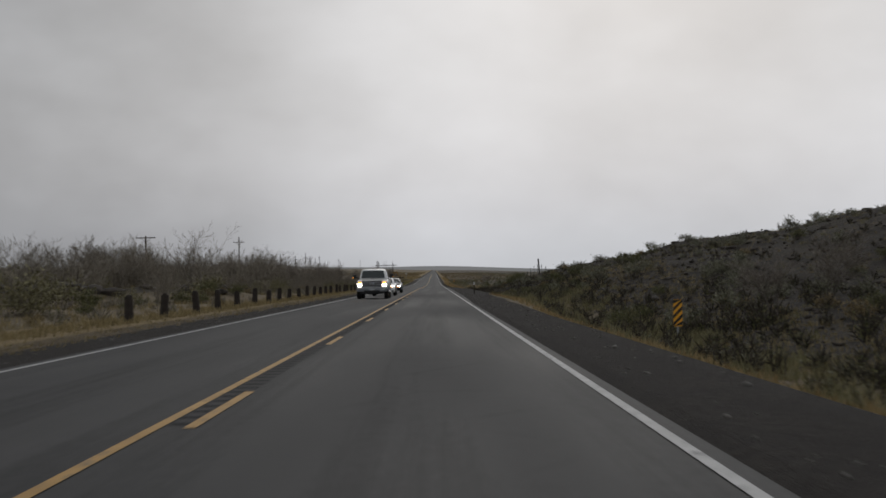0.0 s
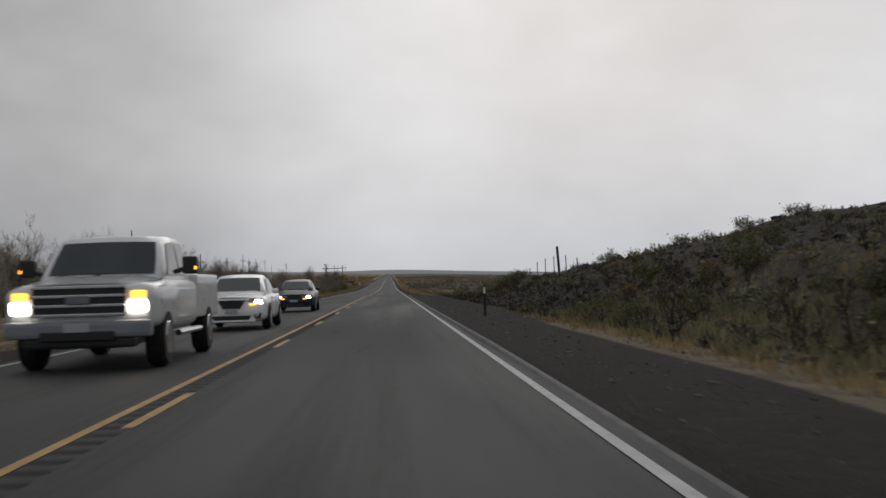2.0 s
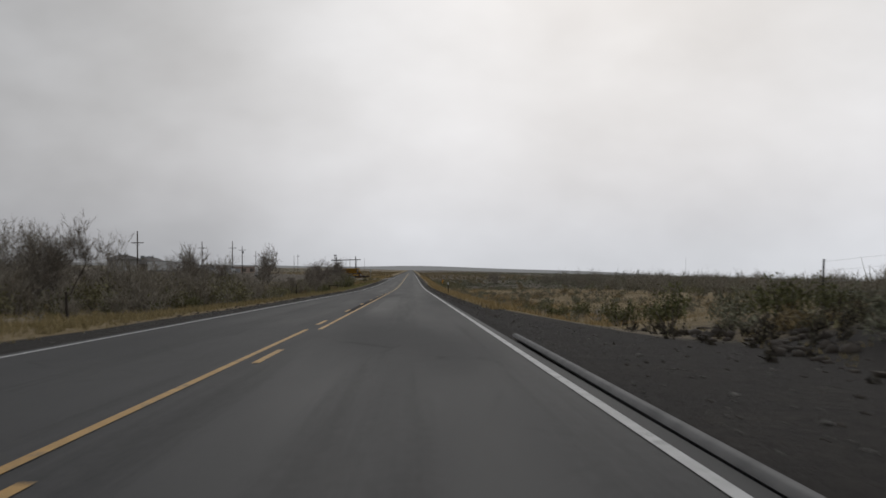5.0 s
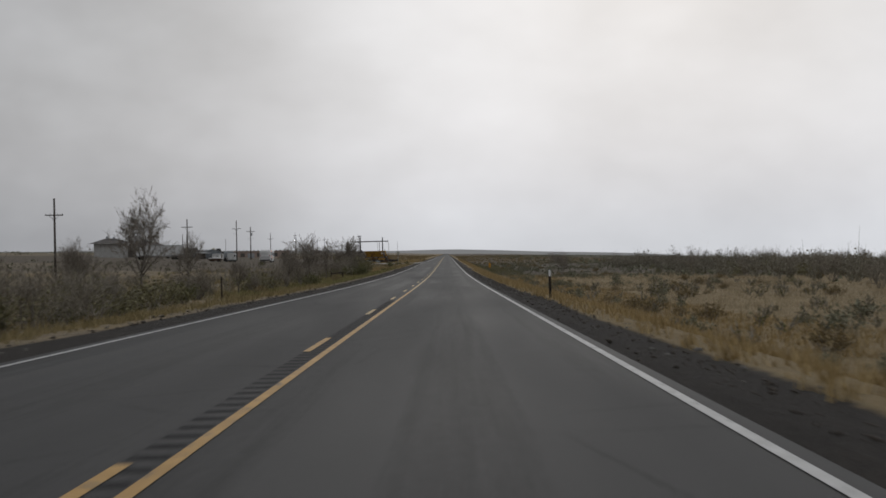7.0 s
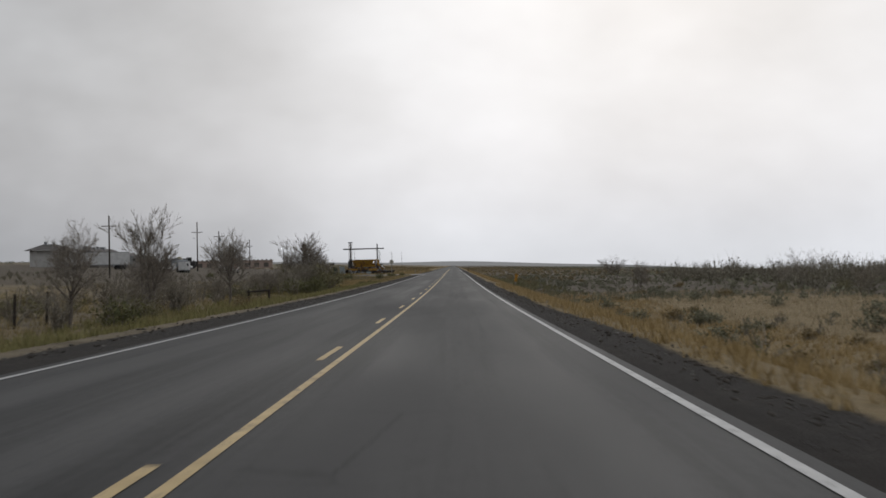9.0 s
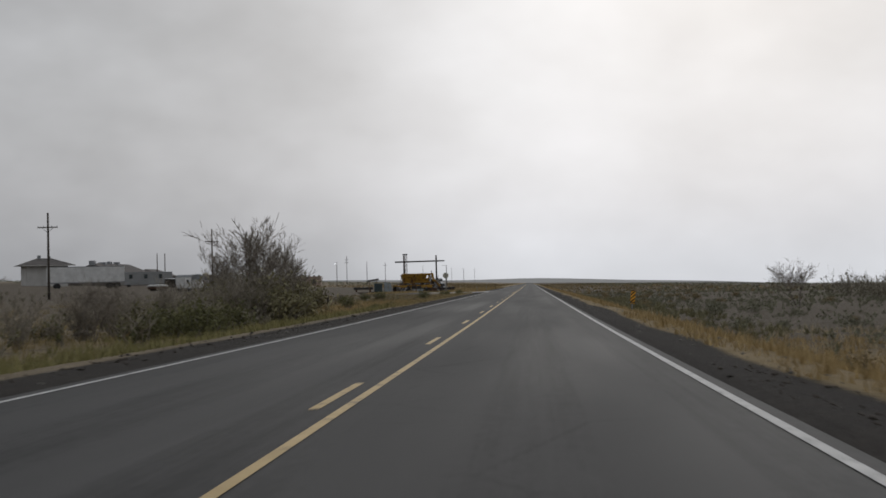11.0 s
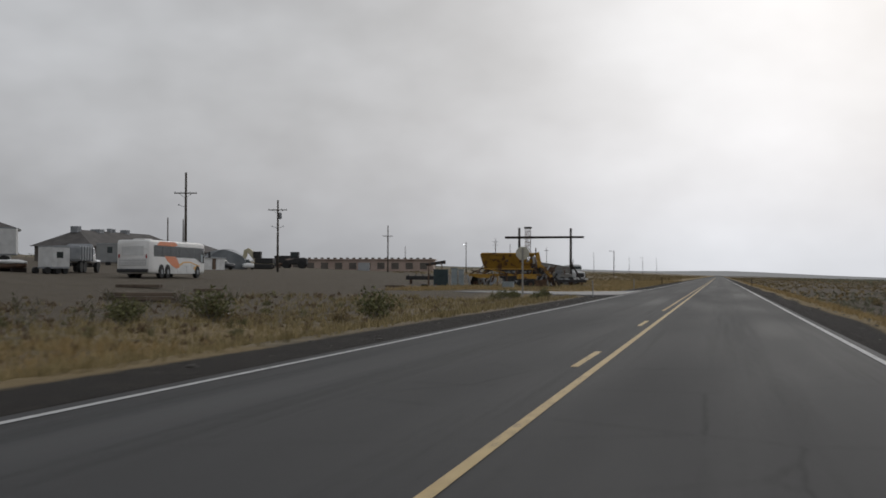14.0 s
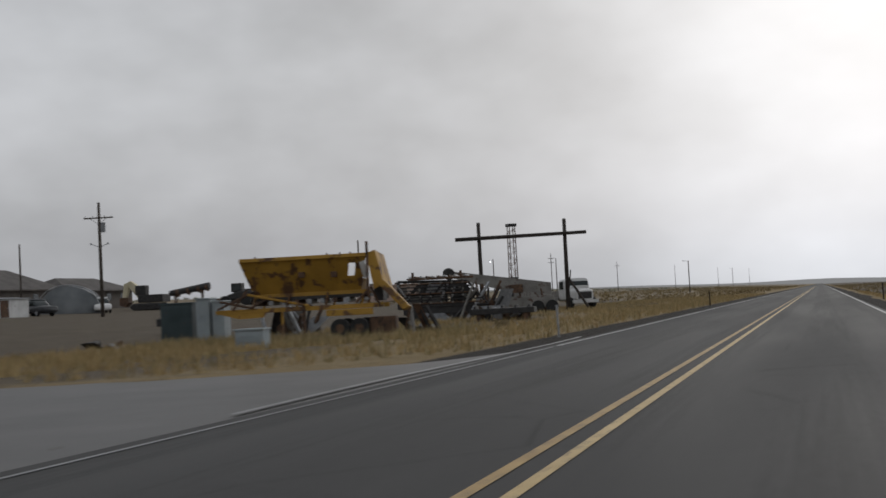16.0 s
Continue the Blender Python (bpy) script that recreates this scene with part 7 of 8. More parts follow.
def leafy_bush(seed, r, h, n, leaf, mat, label, name="sagebrush", stems=14):
    """Stems in a fan and many small leaves round their ends, with gaps."""
    rng = np.random.default_rng(seed)
    t = thing(name, pose(0, 0, -50), label, "bush", name.replace("_", " ") + " clumps")
    a = rng.uniform(0, 2 * np.pi, stems)
    s = np.sqrt(rng.uniform(0.05, 1, stems))
    tip = np.stack([r * s * np.cos(a), r * s * np.sin(a), h * (1 - 0.55 * s ** 2) * rng.uniform(0.75, 1.1, stems)], 1)
    base = tip * np.array([0.12, 0.12, 0]) - np.array([0, 0, 0.08])
    V, F = tubes(base, tip, np.full(stems, 0.016), np.full(stems, 0.006), 3)
    st = new("woody_base", np_mesh("woody_base", V, F, BARK)); st.parent = t
    tagged(st, kind="stuff")
    lobes = tip[rng.integers(0, stems, n)]
    c = lobes * rng.uniform(0.45, 1.0, (n, 1)) + rng.normal(0, 1, (n, 3)) * np.array([0.16 * r, 0.16 * r, 0.10 * h])
    c[:, 2] = np.abs(c[:, 2])
    d1 = rng.normal(0, 1, (n, 3)); d1[:, 2] += 0.6
    d1 /= np.linalg.norm(d1, axis=1, keepdims=True)
    d2 = np.cross(d1, rng.normal(0, 1, (n, 3))); d2 /= np.linalg.norm(d2, axis=1, keepdims=True) + 1e-9
    L = leaf * rng.uniform(0.6, 1.5, (n, 1))
    V = np.stack([c - d2 * L * 0.28, c + d2 * L * 0.28, c + d1 * L], 1).reshape(-1, 3)
    fo = new("foliage", np_mesh("foliage", V, np.arange(3 * n).reshape(-1, 3), mat)); fo.parent = t
    tagged(fo, kind="stuff")
    return t


made_of = {}


def planted(proto, x, y, scale, rnd, sink=0.0):
    kind = proto.name.split(".")[0]
    made_of[kind] = made_of.get(kind, 0) + 1
    if made_of[kind] > 295:
        return None
    m = Matrix.Translation((x, y, float(land(x, y)) - sink)) @ Matrix.Rotation(rnd.uniform(0, 6.28), 4, "Z")
    ob = copy_thing(proto, m)
    ob.scale = (scale * rnd.uniform(0.9, 1.1), scale * rnd.uniform(0.9, 1.1), scale * rnd.uniform(0.9, 1.1))
    return ob


def drop_proto(ob):
    for o in (*ob.children_recursive, ob):
        bpy.data.objects.remove(o)


def clump(kinds, x, y, rx, ry, n, lo, hi, unit=1.0, sink=0.0):
    """A loose group of plants round a place; lo to hi is their height (or scale, with unit 1)."""
    for k in range(n):
        planted(rnd.choice(kinds), x + rnd.uniform(-rx, rx), y + rnd.uniform(-ry, ry), rnd.uniform(lo, hi) / unit, rnd, sink)


rnd = random.Random(11)
TREES = [bare_tree(1, 5.0, 2, 0.6, (5, 5, 4, 4)), bare_tree(2, 5.0, 4, 0.55, (4, 4, 4, 3)), bare_tree(3, 5.0, 2, 0.65, (5, 5, 4, 3)), bare_tree(4, 5.0, 5, 0.5, (4, 4, 3, 3)), bare_tree(5, 5.0, 3, 0.65, (4, 4, 4, 3))]
DAMP = (rough_material("damp_dark_bark", (0.085, 0.073, 0.062), (0.185, 0.16, 0.135), 6.0, 0.9), leaf_material("damp_dark_twigs", (0.15, 0.132, 0.111), (0.33, 0.292, 0.246)))
FINE = [bare_tree(75, 5.0, 1, 0.75, (12, 6, 6, 6), twig=0.009, clear=0.5, mats=DAMP), bare_tree(72, 5.0, 3, 0.55, (6, 6, 6, 5), clear=0.5, mats=DAMP), bare_tree(73, 5.0, 2, 0.6, (8, 6, 6, 5), clear=0.45, mats=DAMP)]
VASE = [bare_tree(91, 5.0, 4, 0.40, (6, 6, 5, 4), twig=0.010, clear=0.35, mats=DAMP), bare_tree(92, 5.0, 1, 0.52, (9, 6, 6, 5), twig=0.010, clear=0.5, mats=DAMP), bare_tree(93, 5.0, 3, 0.5, (5, 6, 5, 4), twig=0.010, clear=0.45, mats=DAMP)]
THICKETS = [bare_tree(20 + k, 2.0, 10, 0.6, (4, 4, 3), "leafless grey-brown thicket of thin stems", "bare_bush", 0.007) for k in range(3)]
# single trees that stand out
for x, y, h, v in ((-13.8, 358, 4.9, 0), 
                   (-33.0, 125.0, 6.6, 0), (-38.0, 165.0, 6.2, 2), (14.6, 43.5, 2.9, 2), (17.5, 47.0, 3.1, 1), (20.6, 414.8, 3.9, 2), (17.0, 376, 3.2, 1), (-30.5, 205, 6.5, 0), (-27, 215, 6.0, 2),
                   (-12.6, 332, 3.2, 2), (-12.8, 368, 2.6, 1), (-14.5, 243, 4.4, 1)):
    planted(FINE[v], x, y, h / 5.0, rnd)
for x, y, h, v, wide in ((-15.2, 292, 4.6, 3, 0.62), (-11.5, 344.8, 4.7, 3, 0.62), (-11.9, 316.5, 4.2, 3, 0.7), (-11.5, 265.2, 5.2, 3, 0.7), (-11.3, 325.0, 5.4, 0, 0.85), (-11.7, 291.5, 2.6, 2, 0.9),
                         (-12.6, 391, 5.6, 0, 1.3), (-14.6, 390, 4.6, 2, 1.0), (-12.7, 397.0, 4.6, 0, 0.9), (-13.2, 403, 4.5, 1, 0.6), (-12.6, 246.5, 4.2, 0, 0.8), (-13.4, 236, 5.0, 0, 0.9)):
    ob = planted((VASE + FINE)[v], x, y, h / 5.0, rnd)
    ob.scale = (ob.scale.x * wide, ob.scale.y * wide, ob.scale.z)
clump(FINE[1:], -25, 190, 5, 8, 5, 5.2, 6.2, 5.0)
clump(FINE, -18.5, 292, 2.5, 8, 2, 3.5, 3.8, 5.0)
for k in range(30):
    planted(rnd.choice(FINE[1:2] + TREES), -rnd.uniform(15, 27), rnd.uniform(166, 242), rnd.uniform(3.6, 5.2) / 5.0, rnd)
# belts of trees and thickets along the near side of the plain
for k in range(80):
    y = rnd.uniform(95, 245) if k % 4 else rnd.uniform(70, 300)
    x = -rnd.uniform(18, 50) - (10 if y > 240 else 0)
    planted(rnd.choice(TREES), x, y, rnd.uniform(3.8, 6.4) / 5.0 * (0.62 if y > 240 else 1.0), rnd)
for k in range(90):
    y = rnd.uniform(24, 255)
    x = -rnd.uniform(12.5, 36)
    planted(rnd.choice(THICKETS), x, y, rnd.uniform(1.2, 2.8) / 2.0, rnd)
for k in range(40):
    y = rnd.uniform(180, 286)
    planted(rnd.choice(THICKETS), -rnd.uniform(10.4, 20), y, (rnd.uniform(2.0, 3.3) if 212 < y < 250 else rnd.uniform(0.8, 1.9)) / 2.0, rnd)
clump(THICKETS, -12.9, 391, 1.9, 6.5, 10, 2.2, 3.0, 2.0)
clump(THICKETS, -13.6, 378, 1.8, 7, 8, 1.9, 2.3, 2.0)
clump(THICKETS, -12.4, 236, 2.0, 11, 10, 2.2, 3.0, 2.0)
clump(THICKETS, -11.5, 251, 0.8, 5, 3, 2.1, 2.5, 2.0)
clump(THICKETS, -12.2, 321, 1.5, 8, 3, 1.8, 2.5, 2.0)
clump(THICKETS, -13.5, 340, 1.5, 9, 4, 1.7, 2.2, 2.0)
clump(THICKETS, -14.4, 362, 1.6, 9, 5, 1.9, 2.1, 2.0)
for k in range(70):
    y = rnd.uniform(215, 470)
    x = rnd.uniform(30, 42) + rnd.expovariate(1 / 22)
    if x > 6 + 0.27 * (y - 358):
        planted(rnd.choice(THICKETS), x, y, rnd.uniform(1.8, 3.2) / 2.0, rnd)
for k in range(16):
    y = rnd.uniform(260, 440)
    x = rnd.uniform(34, 70)
    if x > 8 + 0.27 * (y - 358):
        planted(rnd.choice(TREES), x, y, rnd.uniform(2.8, 4.0) / 5.0, rnd)
# fuller trees that still carry withered leaves, massed behind the guard posts
WITHERED = leaf_material("withered_grey_brown_leaf", (0.15, 0.133, 0.108), (0.33, 0.295, 0.245))
FULL = []
for seed, stems in ((81, 4), (82, 6), (83, 3)):
    t = bare_tree(seed, 5.0, stems, 0.62, (5, 5, 4, 2), "grey-brown scrub tree with withered leaves", "scrub_tree", 0.0105, 0.25)
    tips = np.array([v.co[:] for v in t.children[1].data.vertices])
    g = np.random.default_rng(seed)
    n = 2600
    c = tips[g.integers(0, len(tips), n)] + g.normal(0, 0.13, (n, 3))
    d1 = g.normal(0, 1, (n, 3)); d1 /= np.linalg.norm(d1, axis=1, keepdims=True)
    d2 = np.cross(d1, g.normal(0, 1, (n, 3))); d2 /= np.linalg.norm(d2, axis=1, keepdims=True)
    q = 0.13 * g.uniform(0.5, 1.3, (n, 1))
    V = np.stack([c - d2 * q * 0.35, c + d2 * q * 0.35, c + d1 * q], 1).reshape(-1, 3)
    lv = new("foliage", np_mesh("foliage", V, np.arange(3 * n).reshape(-1, 3), WITHERED)); lv.parent = t
    tagged(lv, "withered grey-brown leaves", kind="stuff")
    FULL.append(t)
for k in range(120):
    y = rnd.uniform(78, 228)
    x = -rnd.uniform(17, 30) - 0.16 * max(0.0, 150 - y) - rnd.expovariate(1 / 7.0)
    planted(rnd.choice(FULL), x, y, rnd.uniform(3.4, 6.6) / 5.0, rnd)
for k in range(22):
    y = rnd.uniform(40, 80)
    planted(rnd.choice(FULL), -rnd.uniform(33, 46), y, rnd.uniform(2.2, 3.6) / 5.0, rnd)
clump(FULL, -12.8, 247, 1.3, 2.2, 6, 2.6, 3.5, 5.0)
clump(FULL, -12.0, 302, 1.2, 3.0, 2, 1.9, 2.4, 5.0)
clump(FULL, -10.8, 292, 0.7, 2.0, 1, 1.6, 2.1, 5.0)
clump(FULL, -12.6, 314, 1.2, 3.0, 1, 1.7, 2.2, 5.0)
clump(FULL, -12.0, 328, 1.2, 4.0, 2, 2.0, 2.5, 5.0)
clump(FULL, -12.4, 262, 1.3, 4.0, 4, 1.9, 2.7, 5.0)
clump(FULL, -13.0, 277, 1.6, 6.0, 3, 1.6, 2.3, 5.0)
clump(FULL, -12.6, 391, 1.5, 5.5, 8, 2.4, 3.2, 5.0)
clump(FULL, -12.6, 373, 1.5, 5.0, 4, 1.9, 2.4, 5.0)
for t in FULL:
    drop_proto(t)
TREES = TREES + FINE + VASE
for t in TREES + THICKETS:
    drop_proto(t)

SAGES = [leafy_bush(40 + k, 0.62, 0.72, 340, 0.094, SAGE, "grey-green sagebrush clump in dry grass") for k in range(3)]
GREENS = [leafy_bush(50 + k, 0.8, 1.0, 620, 0.10, GREENBUSH, "dark green leafy roadside bush", "green_bush", 18) for k in range(3)]
DRYB = leaf_material("tawny_brush_leaf", (0.14, 0.108, 0.055), (0.33, 0.255, 0.14))
BROWNISH = leaf_material("olive_brown_brush_leaf", (0.125, 0.116, 0.064), (0.285, 0.26, 0.15))
BRUSH = [leafy_bush(80 + k, 1.5, 1.9, 720, 0.145, BROWNISH, "tall olive-brown brush thicket behind the verge", "brush_thicket", 30) for k in range(3)]
TAWNY = [leafy_bush(60 + k, 0.6, 0.6, 420, 0.09, DRYB, "tawny dry brush clump in grass", "dry_brush", 20) for k in range(2)]
for k in range(110):
    y = rnd.uniform(20, 250)
    planted(rnd.choice(BRUSH), -rnd.uniform(13.5, 40), y, rnd.uniform(0.55, 1.25), rnd, 0.1)
for k in range(34):
    planted(rnd.choice(BRUSH), -rnd.uniform(10.8, 24), rnd.uniform(185, 340), rnd.uniform(0.35, 0.75), rnd, 0.1)
for k in range(60):
    planted(rnd.choice(BRUSH), rnd.uniform(30, 90), rnd.uniform(215, 470), rnd.uniform(0.5, 0.95), rnd, 0.1)
clump(BRUSH, -12.4, 391, 1.6, 5.5, 14, 0.9, 1.4, sink=0.1)
clump(BRUSH, -12.6, 247, 1.4, 2.5, 4, 0.9, 1.2, sink=0.1)
clump(BRUSH, -12.2, 301, 1.2, 3.0, 2, 0.7, 0.95, sink=0.1)
clump(BRUSH, -12.0, 262, 1.4, 4.0, 5, 0.75, 1.0, sink=0.1)
clump(BRUSH, -13.4, 378, 2.0, 7, 7, 0.7, 0.85, sink=0.1)
clump(BRUSH, -12.4, 235, 2.0, 11, 9, 0.85, 1.2, sink=0.1)
clump(BRUSH, -11.6, 323, 0.6, 3, 2, 0.55, 0.65, sink=0.1)
clump(BRUSH, -13.0, 357, 0.6, 2, 1, 0.6, 0.65, sink=0.1)
for k in range(190):       # hill
    y = rnd.uniform(40, 190)
    x = 9.5 + rnd.expovariate(1 / 11.0)
    if x > 60 or (85 < y < 150 and x < 11):
        continue
    planted(rnd.choice(SAGES + SAGES + TAWNY + GREENS[:1]), x, y, rnd.uniform(0.5, 1.35), rnd, 0.05)
clump(GREENS, 13.8, 172, 1.5, 6, 5, 1.3, 1.65, sink=0.05)
clump(GREENS, 12.0, 188, 2.2, 9, 5, 0.9, 1.3, sink=0.05)
clump(GREENS, 11.2, 90, 1.5, 18, 12, 0.5, 0.75, sink=0.05)
clump(GREENS, 43.8, 135, 1.8, 5, 4, 1.6, 1.95, sink=0.05)
clump(GREENS, 44.0, 117, 3.0, 8, 8, 1.8, 2.3, sink=0.05)
clump(GREENS, 10.4, 221.5, 1.9, 2.6, 6, 0.8, 1.05, sink=0.05)
clump(GREENS, -8.2, 483.5, 1.5, 3.4, 9, 0.42, 0.62, sink=0.05)
clump(GREENS, -10.2, 371, 1.2, 5.0, 8, 0.9, 1.4, sink=0.05)
clump(GREENS, -8.6, 409, 0.8, 6.0, 5, 0.4, 0.6, sink=0.05)
clump(GREENS, 8.8, 96, 0.8, 4.0, 8, 0.5, 0.8, sink=0.05)
clump(GREENS, 8.7, 409.5, 0.7, 2.8, 4, 0.55, 0.8, sink=0.05)
for k in range(55):        # right-hand verge and crest of the hill
    planted(rnd.choice(SAGES), rnd.uniform(30, 46), rnd.uniform(70, 165), rnd.uniform(0.7, 1.5), rnd, 0.05)
for k in range(230):       # plain, right
    y = rnd.uniform(190, 520)
    planted(rnd.choice(SAGES + TAWNY + TAWNY), 9 + rnd.expovariate(1 / 12.0), y, rnd.uniform(0.45, 1.3), rnd, 0.05)
for k in range(230):       # left verge
    y = rnd.uniform(10, 470)
    planted(rnd.choice(SAGES + TAWNY + GREENS[:1]), -9.3 - rnd.expovariate(1 / 8.0), y, rnd.uniform(0.4, 1.25), rnd, 0.05)
for k in range(90):        # weeds before the yard
    y = rnd.uniform(405, 487)
    planted(rnd.choice(TAWNY + TAWNY + SAGES + GREENS[:2]), -rnd.uniform(13, 30) if k % 3 else -rnd.uniform(7.5, 14), y, rnd.uniform(0.22, 0.46), rnd, 0.08)
for k in range(26):
    planted(rnd.choice(SAGES + TAWNY), rnd.uniform(-30, -9), rnd.uniform(515, 640), rnd.uniform(0.3, 0.7), rnd, 0.05)
for t in SAGES + GREENS + TAWNY + BRUSH:
    drop_proto(t)


# rough blocks of lava on the hill and the ridge
def lava_block(seed):
    """A broken, ledge-like block with flat faces."""
    r = np.random.default_rng(seed)
    bm = fresh(); bmesh.ops.create_icosphere(bm, subdivisions=2, radius=1.0)
    cuts = r.normal(0, 1, (9, 3)); cuts /= np.linalg.norm(cuts, axis=1, keepdims=True)
    deep = r.uniform(0.55, 0.9, 9)
    for v in bm.verts:
        p = np.array(v.co[:])
        for c, d in zip(cuts, deep):
            over = p @ c - d
            if over > 0:
                p = p - c * over
        p = p * (1 + 0.09 * math.sin(5 * p[0] + seed) * math.cos(6 * p[1] - seed)) + r.normal(0, 0.03, 3)
        v.co = (p[0] * 1.5, p[1] * 0.95, p[2] * 0.62 + 0.18)
    return single("lava_block", bm, LAVA, pose(0, 0, -50), "rough black lava block half sunk in the slope", "rock", "lava blocks")


BLOCKS = [lava_block(k) for k in range(6)]
for k in range(150):
    y = rnd.uniform(28, 172)
    x = rnd.choice((11 + rnd.expovariate(1 / 9.0), rnd.uniform(24, 46), rnd.uniform(34, 47)))
    if x > 52 or (y < 60 and x < 14) or (y > 92 and x < 17):
        continue
    planted(rnd.choice(BLOCKS), x, y, rnd.uniform(0.16, 0.36) * (1.0 + 0.018 * (x - 10)), rnd, 0.1)
for k in range(70):
    y = rnd.uniform(48, 98)
    mid = -27.0 + 11.5 * float(sst(50, 95, y))
    planted(rnd.choice(BLOCKS), mid + rnd.gauss(0, 1.8), y, rnd.uniform(0.35, 0.85), rnd, 0.1)
for t in BLOCKS:
    drop_proto(t)


def off_apron(x, y):
    return (np.abs(y - 496) > 8 + 12 * np.exp(-(-x - 4) / 6.0)) & ~((x < -24) & (y > 470))


def grass(name, label, xs, ys, n, h, mat, seed, blades=6, keep=None, loose=0.07):
    """Tufts of thin bent blades, joined into one sheet of grass."""
    rng = np.random.default_rng(seed)
    x = rng.uniform(*xs, n); y = rng.uniform(*ys, n)
    dens = 0.5 + 0.5 * wave(x, y, 1.7, seed)
    ok = rng.uniform(0, 1, n) < 0.25 + 0.75 * dens
    if keep is not None:
        ok &= keep(x, y)
    x, y = x[ok], y[ok]
    z = land(x, y)
    m = len(x)
    bx = np.repeat(x, blades) + rng.normal(0, loose, m * blades)
    by = np.repeat(y, blades) + rng.normal(0, loose, m * blades)
    bz = np.repeat(z, blades) - 0.02
    hh = np.repeat(h * rng.uniform(0.45, 1.25, m), blades) * rng.uniform(0.6, 1.15, m * blades)
    a = rng.uniform(0, 2 * np.pi, m * blades)
    w = rng.uniform(0.010, 0.022, m * blades)
    lean = hh * rng.uniform(0.1, 0.6, m * blades)
    la = rng.uniform(0, 2 * np.pi, m * blades)
    A = np.stack([bx - w * np.cos(a), by - w * np.sin(a), bz], 1)
    B = np.stack([bx + w * np.cos(a), by + w * np.sin(a), bz], 1)
    C = np.stack([bx + lean * np.cos(la), by + lean * np.sin(la), bz + hh], 1)
    V = np.stack([A, B, C], 1).reshape(-1, 3)
    return tagged(new(name, np_mesh(name, V, np.arange(len(V)).reshape(-1, 3), mat)), label, "grass", kind="stuff")


grass("dry_grass", "dull tawny grass along the verge", (-8.6, -5.6), (178, 292), 5200, 0.24, OLIVEGRASS, 1)
grass("olive_grass", "olive grass along the shoulder before the yard", (-8.4, -5.7), (398, 486), 3000, 0.22, OLIVEGRASS, 35)
grass("green_grass", "yellow-green grass along the verge", (-12.5, -6.0), (284, 402), 8500, 0.30, GREENGRASS, 34)
grass("olive_grass", "thin strip of dull tawny grass by the guard posts", (-8.9, -7.15), (0, 180), 5200, 0.22, OLIVEGRASS, 31)
grass("olive_grass", "sparse weeds on the brown soil of the verge", (-7.3, -5.2), (0, 185), 1500, 0.12, OLIVEGRASS, 32)
grass("olive_grass", "dull olive grass behind the guard posts", (-28, -8.5), (0, 486), 25000, 0.28, OLIVEGRASS, 2, 6, off_apron)
grass("dry_grass", "tawny dry grass on the plain", (4.95, 14.0), (196, 372), 15000, 0.26, DRYGRASS, 3)
grass("dry_grass", "narrow strip of tawny grass along the shoulder", (5.3, 8.4), (385, 620), 7000, 0.24, DRYGRASS, 33)
grass("dry_grass", "pale dry grass beyond the verge", (12, 36), (186, 385), 15000, 0.28, STRAW, 4, 4)
grass("dry_grass", "tawny grass beside the gravel shoulder", (6.7, 8.0), (-5, 100), 1500, 0.2, DRYGRASS, 5)
grass("olive_grass", "dull olive grass on the lava hill", (8.5, 40), (20, 190), 7000, 0.15, OLIVEGRASS, 6, 6)
grass("dry_grass", "tawny grass before the yard", (-14.5, -8.2), (396, 446), 5600, 0.26, DRYGRASS, 7, 6, off_apron)
grass("olive_grass", "brown-olive weeds before the yard", (-17, -8.0), (434, 488), 3000, 0.26, OLIVEGRASS, 71, 6, off_apron)
grass("dry_grass", "tawny grass round the machines", (-22, -5.4), (503, 660), 9500, 0.28, DRYGRASS, 8, 6, off_apron)
grass("olive_grass", "dull olive weeds among the tawny grass", (-22, -5.4), (503, 660), 7500, 0.30, OLIVEGRASS, 81, 6, off_apron)


def stones(name, label, n, place, size, mat, seed, cat="stones"):
    """Rough lumps, joined."""
    rng = np.random.default_rng(seed)
    bm = fresh(); bmesh.ops.create_icosphere(bm, subdivisions=1, radius=1.0)
    bv = np.array([v.co[:] for v in bm.verts]); bf = np.array([[v.index for v in f.verts] for f in bm.faces]); bm.free()
    x, y = place(rng, n)
    s = size[0] + (size[1] - size[0]) * rng.uniform(0, 1, n) ** 3
    z = land(x, y) + 0.15 * s
    V = bv[None] * (1 + rng.normal(0, 0.33, (n, len(bv), 1)))
    V = V * np.stack([s * rng.uniform(0.7, 1.4, n), s * rng.uniform(0.7, 1.4, n), s * rng.uniform(0.45, 0.9, n)], 1)[:, None, :]
    V = V + np.stack([x, y, z], 1)[:, None, :]
    F = bf[None] + (np.arange(n) * len(bv))[:, None, None]
    return tagged(new(name, np_mesh(name, V.reshape(-1, 3), F.reshape(-1, 3), mat)), label, cat, kind="stuff")


stones("lava_rocks", "dark lava rocks strewn over the hill", 6000, lambda g, n: (8.0 + g.exponential(14, n).clip(0, 45), g.uniform(30, 186, n)), (0.03, 0.20), LAVA, 1)
PALE_STONE = rough_material("pale_lichened_stone", (0.07, 0.066, 0.06), (0.20, 0.19, 0.17), 3.0, 0.95, fine=20)
stones("pale_rocks", "grey lichened stones on the hill", 450, lambda g, n: (10 + g.exponential(12, n).clip(0, 42), g.uniform(50, 180, n)), (0.04, 0.17), PALE_STONE, 2)
stones("gravel_stones", "loose stones on the dark shoulder", 1500, lambda g, n: (g.uniform(4.4, 10.5, n), g.uniform(40, 185, n)), (0.010, 0.034), LAVA, 3)
